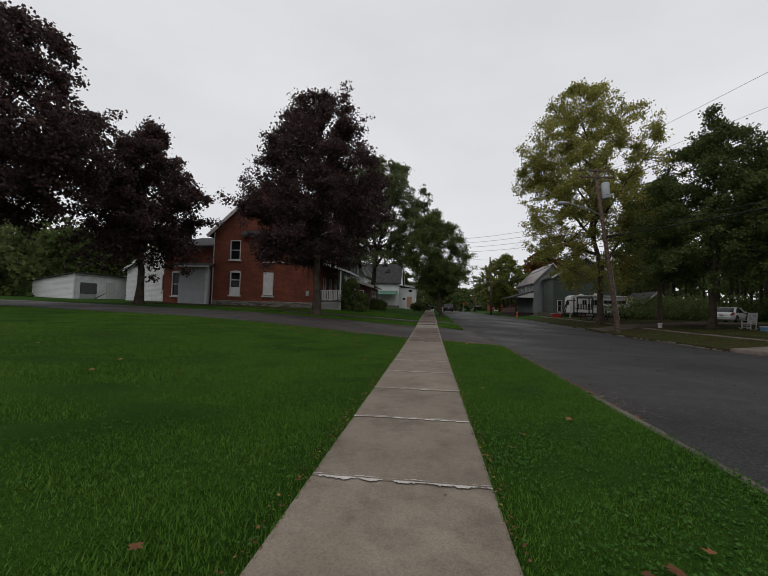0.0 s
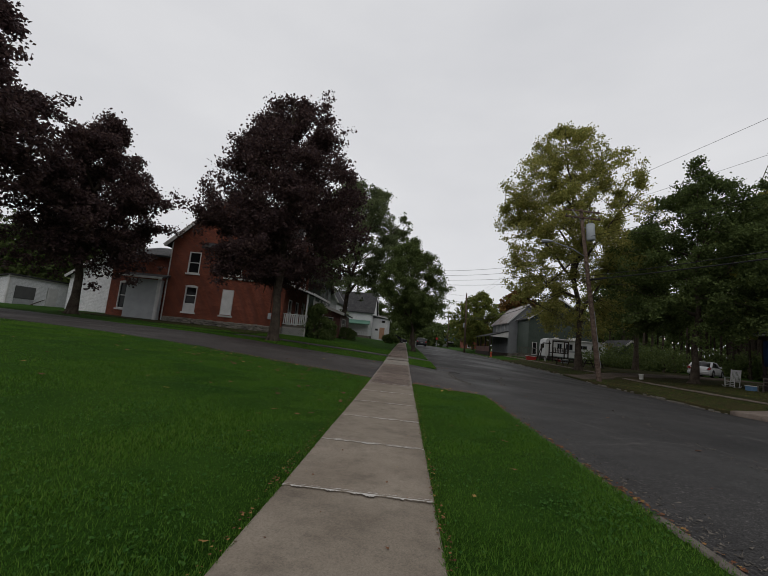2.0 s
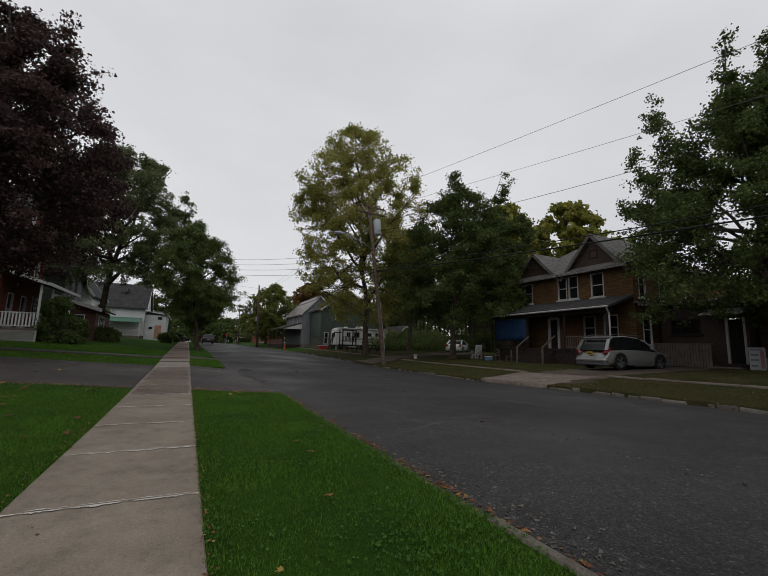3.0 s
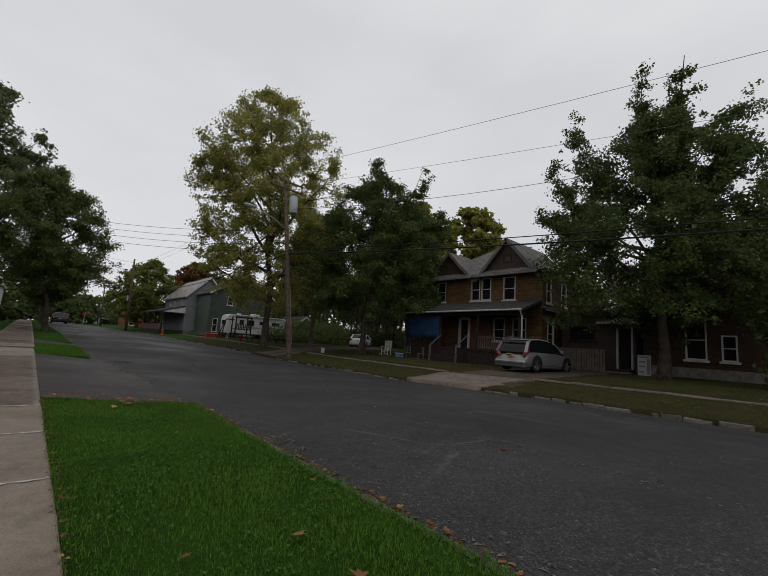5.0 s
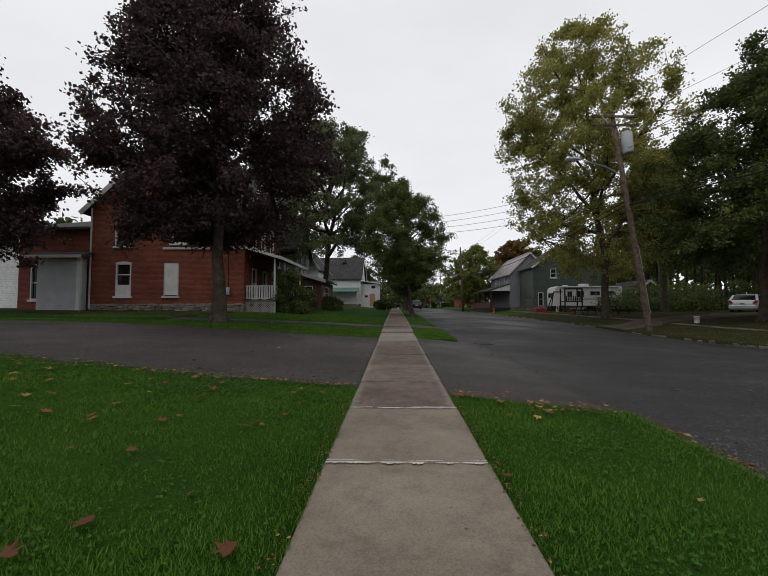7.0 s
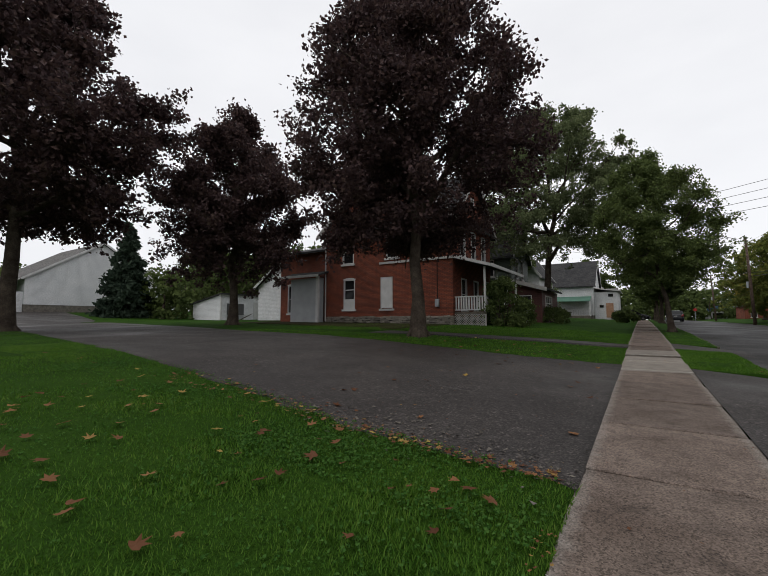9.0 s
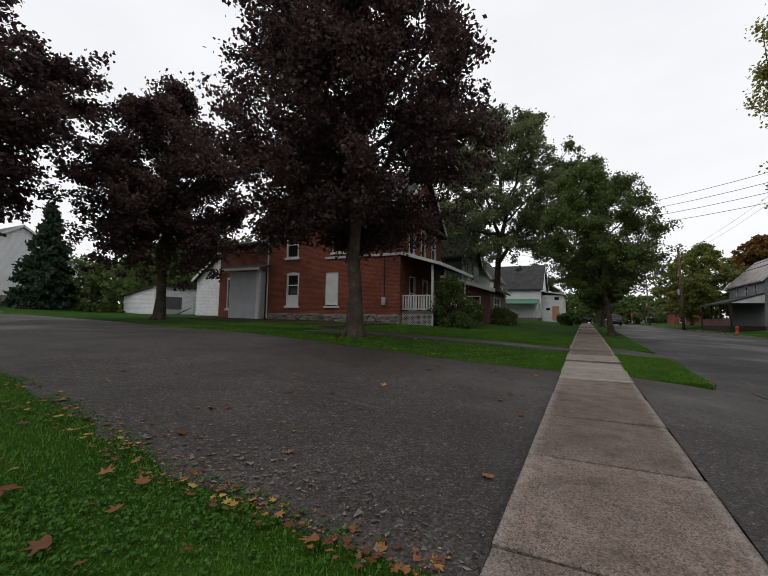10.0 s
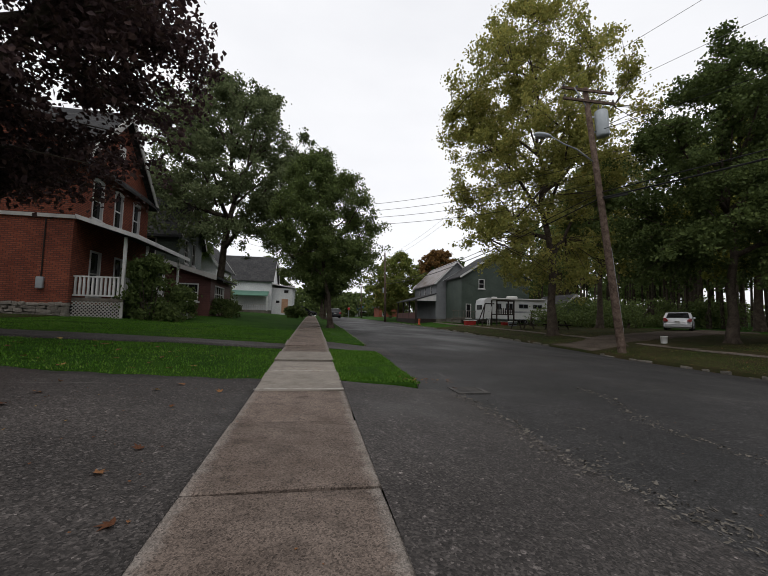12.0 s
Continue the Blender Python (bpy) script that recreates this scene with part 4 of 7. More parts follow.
def gable_roof(axis, lo, hi, a, b, eave, ridge, over=0.35, thick=0.16, ends=0.3):
    """A pitched roof whose ridge runs along axis from lo to hi, over walls from a to b in the other axis."""
    m = (a + b) / 2
    slope = (ridge - eave) / (m - a)
    low = eave - over * slope
    outline = [(a - over, low), (m, ridge), (b + over, low), (b + over, low + thick), (m, ridge + thick * 1.2), (a - over, low + thick)]
    return Shape().prism(outline, axis, lo - ends, hi + ends)


def gable_wall(axis, at, thick, a, b, eave, ridge, hole=None):
    return Shape().prism([(a, eave), (b, eave), ((a + b) / 2, ridge)], axis, at, at + thick)


def rails(parent, p0, p1, height, mat, step=0.13, post=0.09, label="", picket=0.035):
    """A railing with top and bottom rail and pickets between two points."""
    root = new("railing")
    root.parent = parent
    if label:
        tagged(root, label)
    p0, p1 = Vector(p0), Vector(p1)
    up = Vector((0, 0, 1))
    part("rail", Shape().bar(p0 + up * height, p1 + up * height, 0.08, 0.06), mat, root)
    part("rail", Shape().bar(p0 + up * 0.1, p1 + up * 0.1, 0.06, 0.06), mat, root)
    n = max(2, int((p1 - p0).length / step))
    for k in range(n):
        q = p0.lerp(p1, (k + 0.5) / n)
        part("picket", Shape().bar(q + up * 0.1, q + up * height, picket, picket), mat, root)
    return root


# ---- the red brick house ----
def brick_house():
    X0, X1, Y0, Y1 = -18.75, -9.2, 32.6, 39.5
    root = thing("brick_house", "two-storey red brick house with white-trimmed windows and front porch", "house", at=None)
    g = 0.9
    south = [(-17.1, -16.15, 2.1, 4.1), (-14.1, -13.2, 2.1, 4.1), (-17.2, -16.25, 5.15, 6.85), (-13.7, -12.8, 5.3, 6.9)]
    front_up = [(33.75, 34.65, 5.25, 6.95), (35.65, 36.5, 5.25, 6.95), (37.6, 38.45, 5.25, 6.95)]
    front_low = [(33.9, 34.8, 1.95, 3.9), (36.0, 36.9, 1.95, 3.9), (38.0, 38.95, 1.95, 4.05)]
    s = wall(Shape(), 1, Y0, X0, X1, 1.6, 7.6, 0.32, south)
    s2 = wall(Shape(), 0, X1 - 0.32, Y0 + 0.32, Y1, 1.6, 7.6, 0.32, front_up + front_low)
    part("wall", s, M_BRICK, root)
    part("wall", s2, M_BRICK, root)
    part("wall", wall(Shape(), 1, Y1 - 0.32, X0, X1 - 0.32, 1.6, 7.6, 0.32), M_BRICK, root)
    part("wall", wall(Shape(), 0, X0, Y0 + 0.32, Y1 - 0.32, 1.6, 7.6, 0.32), M_BRICK, root)
    part("gable", gable_wall(1, Y0, 0.3, X0, X1, 7.6, 11.9), M_BRICK, root)
    part("gable", gable_wall(0, X1 - 0.3, 0.3, Y0, Y1, 7.6, 10.7), M_BRICK, root)
    part("roof", gable_roof(1, Y0, Y1, X0, X1, 7.55, 11.95, 0.45, 0.14, 0.35), M_SHINGLE_D, root)
    part("roof", gable_roof(0, X0 + 3, X1, Y0, Y1, 7.55, 10.8, 0.45, 0.14, 0.35), M_SHINGLE_D, root)
    # bargeboards
    for a, b in (((X0 - 0.45, Y0 - 0.37, 7.14), (-13.975, Y0 - 0.37, 11.95)), ((-13.975, Y0 - 0.37, 11.95), (X1 + 0.45, Y0 - 0.37, 7.14)), ((X1 + 0.37, Y0 - 0.45, 7.13), (X1 + 0.37, 36.05, 10.8)), ((X1 + 0.37, 36.05, 10.8), (X1 + 0.37, Y1 + 0.45, 7.13))):
        part("bargeboard", Shape().bar(a, b, 0.05, 0.28), M_TRIM, root)
    part("belt_course", Shape().box(-14.2, X1 + 0.06, Y0 - 0.07, Y0 - 0.003, 4.93, 5.07), M_TRIM, root, "weathered white belt course")
    for k, (a, b, lo, hi) in enumerate(south):
        if k == 1:
            w = new("boarded_window")
            w.parent = root
            part("board", box(a + 0.05, b - 0.05, Y0 - 0.03, Y0 + 0.06, lo + 0.05, hi - 0.05, 0.01), M_WHITE, w, "white board over a window")
            part("frame", Shape().box(a, a + 0.05, Y0 - 0.045, Y0 + 0.06, lo, hi).box(b - 0.05, b, Y0 - 0.045, Y0 + 0.06, lo, hi).box(a, b, Y0 - 0.045, Y0 + 0.06, hi - 0.05, hi), M_TRIM, w)
            part("sill", box(a - 0.1, b + 0.1, Y0 - 0.1, Y0 + 0.02, lo - 0.12, lo), M_TRIM, w)
        else:
            window(root, 1, Y0, a, b, lo, hi, -1, M_WHITE, 1, True, 0.33 if k == 0 else 0.0, k < 2)
    for a, b, lo, hi in front_up:
        window(root, 0, X1, a, b, lo, hi, 1, M_WHITE, 1, True, 0, True)
    for a, b, lo, hi in front_low[:2]:
        window(root, 0, X1, a, b, lo, hi, 1, M_WHITE, 1)
    door = new("door")
    door.parent = root
    part("panel", box(X1 - 0.2, X1 - 0.12, 38.05, 38.9, 1.95, 4.0), M_WOOD_D, door)
    part("frame", Shape().box(X1 - 0.2, X1 + 0.04, 38.0, 38.06, 1.95, 4.05).box(X1 - 0.2, X1 + 0.04, 38.89, 38.95, 1.95, 4.05), M_WHITE, door)
    part("vent", box(X1 - 0.05, X1 + 0.03, 35.75, 36.35, 8.5, 9.3), M_WHITE, root, "white attic vent")
    # the lower wing to the west
    part("wing_wall", wall(Shape(), 1, Y0 + 0.25, -23.45, X0 - 0.003, 1.3, 6.3, 0.3, [(-22.65, -21.8, 1.9, 4.0)]), M_BRICK, root)
    part("wing_wall", wall(Shape(), 0, -23.45, Y0 + 0.55, 38.5, 1.3, 6.3, 0.3), M_BRICK, root)
    window(root, 1, Y0 + 0.25, -22.65, -21.8, 1.9, 4.0, -1, M_WHITE, arch=True)
    part("wing_roof", Shape().prism([(Y0 - 0.15, 6.2), (39.0, 8.0), (39.0, 8.15), (Y0 - 0.15, 6.35)], 0, -23.8, X0 - 0.01), M_SHINGLE_D, root)
    # white closed stoop against the wing
    st = new("vestibule")
    st.parent = root
    part("side_panel", box(-21.35, -18.95, 31.85, 31.92, 1.2, 4.3), M_PANEL, st, "pale grey boarded stoop")
    part("end_panel", box(-18.98, -18.9, 31.92, 32.595, 1.2, 4.35), M_PANEL, st)
    part("end_panel", box(-21.35, -21.28, 31.92, 32.84, 1.2, 4.25), M_PANEL, st)
    part("corner_post", box(-18.9, -18.7, 31.78, 31.96, 0.95, 4.4), M_WHITE, st)
    part("stoop_roof", Shape().prism([(31.5, 4.35), (32.59, 4.7), (32.59, 4.82), (31.5, 4.47)], 0, -21.95, -18.45), M_SHINGLE_D, st)
    part("fascia", box(-21.98, -18.42, 31.44, 31.495, 4.34, 4.5), M_WHITE, st)
    part("plinth", box(-21.4, -18.7, 31.75, 32.6, 0.8, 1.2), M_STONE, st)
    part("step", box(-22.4, -20.6, 31.0, 31.745, 0.9, 1.12), M_APRON, st, "low concrete step before the stoop")
    part("downpipe", Shape().tube([(-18.66, 32.52, 1.3), (-18.66, 32.52, 7.5)], 0.05, 8), M_TRIM, root)
    part("conduit", Shape().tube([(-10.15, 32.57, 2.6), (-10.15, 32.57, 4.9)], 0.025, 6), M_WOOD_D, root)
    part("meter_box", box(-10.28, -10.03, 32.47, 32.6, 2.15, 2.6, 0.02), M_GALV, root)
    # rubble base, stone by stone
    base_part = part("foundation", Shape().box(X0 + 0.05, X1 - 0.02, Y0 + 0.06, Y1 - 0.02, 0.5, 1.6).box(-23.4, X0, Y0 + 0.3, 38, 0.5, 1.3), M_DARK, root)
    rng = random.Random(9)
    stones = [box(-0.5, 0.5, -0.5, 0.5, -0.5, 0.5, 0.06 + 0.03 * k).mesh("stone") for k in range(3)]
    for m in stones:
        m.materials.append(M_STONE)
    for row in range(6):
        h = 0.132
        x = X0 + 0.05 * (row % 2)
        while x < X1 - 0.1:
            w = min(rng.uniform(0.14, 0.52), X1 + 0.03 - x)
            ob = new("stone", stones[rng.randrange(3)])
            ob.matrix_basis = pose(x + w / 2, Y0 + 0.06, 0.9 + row * h + rng.uniform(-0.012, 0.012), rng.uniform(-6, 6), rng.uniform(-9, 9), rng.uniform(-8, 8)) @ Matrix.Diagonal((w * rng.uniform(0.88, 1.04), 0.2 + rng.uniform(0, 0.14), h * rng.uniform(0.7, 1.15), 1))
            ob.parent = base_part
            x += w
    # the front porch
    px0, px1, py0, py1, fl = X1 + 0.005, -7.35, 32.85, 39.5, 1.85
    porch = new("porch")
    porch.parent = root
    part("floor", box(px0, px1, py0, py1, fl - 0.14, fl), M_WOOD, porch)
    part("porch_roof", Shape().prism([(px0, 5.0), (px1 + 0.35, 4.35), (px1 + 0.35, 4.48), (px0, 5.13)], 1, py0 - 0.15, py1 + 0.3), M_SHINGLE_D, porch)
    part("fascia", Shape().box(px1 + 0.34, px1 + 0.4, py0 - 0.2, py1 + 0.35, 4.31, 4.49), M_WHITE, porch)
    part("fascia", Shape().prism([(px0, 4.97), (px1 + 0.36, 4.31), (px1 + 0.36, 4.48), (px0, 5.14)], 1, py0 - 0.21, py0 - 0.152), M_WHITE, porch)
    post = box(-0.055, 0.055, -0.055, 0.055, 0, 4.36 - fl, 0.012).mesh("post")
    post.materials.append(M_WHITE)
    for y in (py0 + 0.08, 35.1, 37.3, py1 - 0.08):
        ob = new("post", post)
        ob.parent = porch
        ob.matrix_basis = pose(px1 - 0.08, y, fl)
    rails(porch, (px0, py0 + 0.05, fl), (px1 - 0.15, py0 + 0.05, fl), 0.85, M_WHITE, 0.15, picket=0.07, label="white picket railing")
    rails(porch, (px1 - 0.06, py0 + 0.2, fl), (px1 - 0.06, 37.2, fl), 0.85, M_WHITE, 0.15, picket=0.07, label="white picket railing")
    lat = Shape()
    for k in range(-9, 18):
        for d in (-1, 1):
            pts = []
            for s in (0.0, 1.0):
                pts.append((px0 + 0.14 * k + (s if d > 0 else 1 - s) * 0.75, py0 + 0.02 - 0.012 * d, fl - 0.85 + s * 0.72))
            clip0, clip1 = px0, px1
            (ax, ay, az), (bx, by, bz) = pts
            t0, t1 = 0.0, 1.0
            if bx != ax:
                ta, tb = sorted(((clip0 - ax) / (bx - ax), (clip1 - ax) / (bx - ax)))
                t0, t1 = max(t0, ta), min(t1, tb)
            if t1 - t0 > 0.05:
                lat.bar((ax + (bx - ax) * t0, ay, az + (bz - az) * t0), (ax + (bx - ax) * t1, by, az + (bz - az) * t1), 0.012, 0.035)
    part("lattice", lat, M_TRIM, porch, "weathered diagonal lattice")
    part("lattice_frame", Shape().box(px0, px1, py0 - 0.02, py0 + 0.06, fl - 0.95, fl - 0.85).box(px1 - 0.1, px1, py0 - 0.02, py0 + 0.06, fl - 0.95, fl - 0.14), M_TRIM, porch)
    steps = new("steps")
    steps.parent = porch
    for k in range(4):
        part("step", box(px1 + 0.28 * k, px1 + 0.28 * (k + 1), 37.5, 39.2, fl - 0.95, fl - 0.16 - 0.19 * k), M_WOOD, steps)
    part("handrail", Shape().bar((px1, 37.45, fl + 0.85), (px1 + 1.1, 37.45, fl + 0.1), 0.06, 0.08), M_WHITE, steps)
    part("newel", box(px1 + 1.05, px1 + 1.15, 37.4, 37.5, fl - 0.95, fl + 0.2), M_WHITE, steps)


brick_house()


def simple_house(name, label, x0, x1, y0, y1, low, eave, ridge, axis, wall_mat, roof_mat, wins=(), over=0.35, trim=None, base_h=0.4, category="house"):
    """A house with a pitched roof whose ridge runs along axis. wins: (axis, at, a, b, low, high, out)."""
    root = thing(name, label, category)
    t = 0.25
    trim = trim or M_TRIM
    for ax, at, a, b, th in ((1, y0, x0, x1, t), (1, y1 - t, x0, x1, t), (0, x0, y0 + t, y1 - t, t), (0, x1 - t, y0 + t, y1 - t, t)):
        face = at if th > 0 else at
        holes = [(w[2], w[3], w[4], w[5]) for w in wins if w[0] == ax and (abs(w[1] - face) < 0.01 or abs(w[1] - face - t) < 0.01)]
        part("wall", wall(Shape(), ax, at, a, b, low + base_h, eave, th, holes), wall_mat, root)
    part("foundation", box(x0 + 0.04, x1 - 0.04, y0 + 0.04, y1 - 0.04, low - 0.6, low + base_h), M_STONE, root)
    if axis == 0:
        for at in (x0, x1 - t):
            part("gable", gable_wall(0, at, t, y0, y1, eave, ridge), wall_mat, root)
        part("roof", gable_roof(0, x0, x1, y0, y1, eave, ridge + 0.06, over), roof_mat, root)
        ends, m, a, b = (x0 - 0.31, x1 + 0.31), (y0 + y1) / 2, y0, y1
    else:
        for at in (y0, y1 - t):
            part("gable", gable_wall(1, at, t, x0, x1, eave, ridge), wall_mat, root)
        part("roof", gable_roof(1, y0, y1, x0, x1, eave, ridge + 0.06, over), roof_mat, root)
        ends, m, a, b = (y0 - 0.31, y1 + 0.31), (x0 + x1) / 2, x0, x1
    s = (ridge + 0.06 - eave) / (m - a)
    for e in ends:
        for u in (a - over, b + over):
            p, q = (u, eave - over * s + 0.06), (m, ridge + 0.12)
            ends3 = [(e, p[0], p[1]), (e, q[0], q[1])] if axis == 0 else [(p[0], e, p[1]), (q[0], e, q[1])]
            part("bargeboard", Shape().bar(*ends3, 0.04, 0.22), trim, root)
    for w in wins:
        window(root, *w[:7], frame_mat=trim, **(w[7] if len(w) > 7 else {}))
    return root


grey = simple_house("green_house", "dark grey-green sided house with a steep street gable", -17.0, -9.0, 44.3, 50.0, 1.0, 6.8, 9.7, 0, M_SIDING_D, M_SHINGLE_D,
                    [(0, -9.0, 45.6, 46.4, 4.9, 6.9 - 0.3, 1), (0, -9.0, 47.4, 48.2, 4.9, 6.6, 1), (1, 44.3, -11.2, -10.4, 5.0, 6.4, -1)])


def red_annex():
    root = thing("porch_annex", "low dark red sided annex with a shed roof", "annex")
    x0, x1, y0, y1, g = -8.995, -6.2, 41.8, 48.0, 1.15
    part("wall", wall(Shape(), 1, y0, x0, x1, g, 3.6, 0.2, [(-8.2, -6.9, 2.1, 3.2)]), M_SIDING_R, root)
    part("wall", wall(Shape(), 0, x1 - 0.2, y0 + 0.2, y1, g, 3.6, 0.2, [(42.9, 45.6, 2.1, 3.2)]), M_SIDING_R, root)
    part("roof", Shape().prism([(x0, 4.5), (x1 + 0.4, 3.55), (x1 + 0.4, 3.68), (x0, 4.63)], 1, y0 - 0.4, y1 + 0.2), M_SHINGLE_D, root)
    part("fascia", Shape().prism([(x0, 4.38), (x1 + 0.42, 3.42), (x1 + 0.42, 3.7), (x0, 4.66)], 1, y0 - 0.46, y0 - 0.403), M_TRIM, root)
    part("soffit_wall", Shape().prism([(x0, 3.6), (x1, 3.6), (x0, 4.5)], 1, y0, y0 + 0.2), M_SIDING_R, root)
    window(root, 1, y0, -8.2, -6.9, 2.1, 3.2, -1, M_WHITE, 2)
    window(root, 0, x1, 42.9, 45.6, 2.1, 3.2, 1, M_WHITE, 4)
    part("foundation", box(x0, x1 - 0.05, y0 + 0.05, y1, 0.6, g), M_STONE, root)


red_annex()

white = simple_house("white_house", "white sided two-storey house with dark roof and green awning porch", -14.0, -5.7, 74.0, 84.0, 1.6, 6.2, 10.0, 0, M_SIDING, M_SHINGLE_D,
                     [(1, 74.0, -13.2, -12.3, 4.6, 6.0, -1), (0, -5.7, 76.5, 77.4, 4.9, 6.0, 1)], 0.3, M_WHITE)
part("porch_roof", Shape().prism([(72.0, 3.9), (74.0, 4.6), (74.0, 4.7), (72.0, 4.0)], 0, -11.5, -6.0), M_AWNING, white, "faded green awning")
part("porch_floor", box(-11.6, -5.9, 71.9, 73.99, 1.2, 1.9), M_WOOD, white)
part("porch_post", box(-6.1, -5.95, 72.0, 72.15, 1.9, 3.95), M_WHITE, white)
part("porch_post", box(-11.5, -11.35, 72.0, 72.15, 1.9, 3.95), M_WHITE, white)
rails(white, (-11.3, 72.05, 1.9), (-6.1, 72.05, 1.9), 0.85, M_TRIM, 0.3)
part("lean_to", box(-5.695, -2.8, 75.0, 82.0, 1.0, 5.3), M_SIDING, white, "white sided side annex")
part("lean_to_roof", Shape().prism([(-5.69, 5.75), (-2.5, 5.3), (-2.5, 5.42), (-5.69, 5.87)], 1, 74.7, 82.3), M_WHITE, white)
part("plywood_sheet", box(-4.3, -3.4, 74.95, 74.995, 1.7, 3.7), M_PLY, white, "bare orange plywood sheet")
part("vent", box(-5.1, -4.6, 74.95, 74.995, 3.1, 3.45), M_DARK, white)
part("vent", box(-4.0, -3.4, 74.95, 74.995, 4.6, 5.0), M_DARK, white)

simple_house("white_gable_house", "narrow white sided house with a small attic window", -13.2, -9.6, 58.0, 66.0, 1.2, 6.4, 8.8, 1, M_SIDING, M_SHINGLE_D, [(1, 58.0, -11.7, -11.0, 5.0, 6.2, -1)], 0.3, M_WHITE)

# ---- the white shed and the barn ----
def white_shed():
    root = thing("white_shed", "low white sided shed with a sloping roof and patched side", "shed")
    x0, x1, y0, y1 = -40.0, -35.3, 36.0, 43.0
    part("wall", Shape().prism([(x0, 0.9), (x1, 0.9), (x1, 3.95), (x0, 3.1)], 1, y0, y0 + 0.2), M_SIDING, root)
    part("wall", Shape().prism([(x0, 0.9), (x1, 0.9), (x1, 3.95), (x0, 3.1)], 1, y1 - 0.2, y1), M_SIDING, root)
    part("wall", wall(Shape(), 0, x1 - 0.2, y0 + 0.2, y1 - 0.2, 0.9, 3.93, 0.2), M_SIDING, root)
    part("wall", wall(Shape(), 0, x0, y0 + 0.2, y1 - 0.2, 0.9, 3.08, 0.2), M_SIDING, root)
    part("roof", Shape().prism([(x0 - 0.3, 3.06), (x1 + 0.25, 4.02), (x1 + 0.25, 4.12), (x0 - 0.3, 3.16)], 1, y0 - 0.2, y1 + 0.2), M_SHINGLE_D, root)
    part("corner_board", box(x1 - 0.12, x1 + 0.03, y0 - 0.03, y0 + 0.12, 0.95, 3.9), M_WHITE, root)
    part("eave_board", box(x1 + 0.05, x1 + 0.1, y0 - 0.2, y1 + 0.2, 3.84, 4.0), M_TRIM, root)
    part("dark_panel", box(x1 + 0.004, x1 + 0.06, y0 + 0.7, y0 + 2.7, 1.95, 3.1), M_CARGREY, root, "dark grey board over the opening")
    part("lower_panel", box(x1 + 0.004, x1 + 0.05, y0 + 0.7, y0 + 2.7, 1.0, 1.9), M_PANEL, root)
    part("door", box(x1 + 0.004, x1 + 0.05, y0 + 4.0, y0 + 5.2, 1.0, 3.3), M_WHITE, root)
    part("leaning_branch", Shape().tube([(x1 + 1.0, y0 + 0.9, 1.15), (x1 + 0.6, y0 + 2.4, 1.7), (x1 + 0.3, y0 + 3.6, 2.1)], [0.07, 0.05, 0.03], 6), M_BARK, root, "dead branch leaning on the wall")


white_shed()
simple_house("white_annex", "white sided wing behind the brick house", -29.3, -23.5, 35.6, 41.0, 1.2, 4.4, 6.4, 1, M_SIDING, M_SHINGLE_D, [(1, 35.6, -25.6, -24.6, 2.4, 4.0, -1)], 0.3, M_WHITE, 0.2)
barn = simple_house("barn", "large white sided barn on a stone base", -70.0, -57.0, 26.8, 41.7, 2.3, 6.2, 11.0, 0, M_SIDING, M_SHINGLE, [], 0.4, M_WHITE, 0.9, "barn")
part("lean_to", wall(Shape(), 0, -57.6, 23.6, 26.79, 2.2, 4.6, 0.3), M_SIDING, barn, "white sided lean-to")
part("lean_to_roof", Shape().prism([(23.2, 4.4), (26.79, 6.1), (26.79, 6.25), (23.2, 4.55)], 0, -69.0, -57.0), M_WHITE, barn)


def spruce(x, y, top, wide, seed):
    rng = np.random.default_rng(seed)
    z = lz(x, y)
    root = thing("spruce_tree", "dark narrow spruce beside the barn", "tree", at=pose(x, y, z))
    part("trunk", Shape().tube([(0, 0, -0.2), (0, 0, (top - z) * 0.5), (0, 0, top - z)], [0.22, 0.13, 0.02], 8), M_BARK, root)
    c, s = [], []
    for k in range(230):
        h = rng.random() ** 1.25
        a = rng.random() * 6.283
        r = wide * (1 - h) ** 0.8 * rng.uniform(0.3, 1.0) + 0.1
        c.append((r * math.cos(a), r * math.sin(a), 0.4 + h * (top - z - 0.5) - 0.25 * r))
        s.append(0.28 + 0.32 * (1 - h))
    v, f = leaf_cloud(np.array(c), np.array(s), 9000, 0.26, rng, 0.2, 2.2)
    part("crown", raw_mesh("crown", v, f, M_SPRUCE), M_SPRUCE, root)


spruce(-46.6, 32.4, 12.0, 2.7, 5)
shrub("sumac_bush", "leafy green sumac bush before the porch", (-6.7, 33.7), 2.6, 1.25, M_DEEP, 5200, 0.105, 3, 11)
shrub("sumac_bush", "low green bush by the porch steps", (-6.3, 36.2), 1.5, 0.9, M_DEEP, 2600, 0.09, 4)
shrub("garden_shrub", "low dark shrub beside the red annex", (-5.6, 43.0), 1.0, 1.2, M_DEEP, 2600, 0.1, 6)
shrub("garden_shrub", "pale green shrub before the white house", (-10.5, 62.0), 4.2, 2.2, M_OAK, 2600, 0.24, 7)
shrub("verge_bush", "dark low bush at the end of the lawn", (-1.6, 56.0), 1.2, 1.2, M_DEEP, 1500, 0.16, 8)


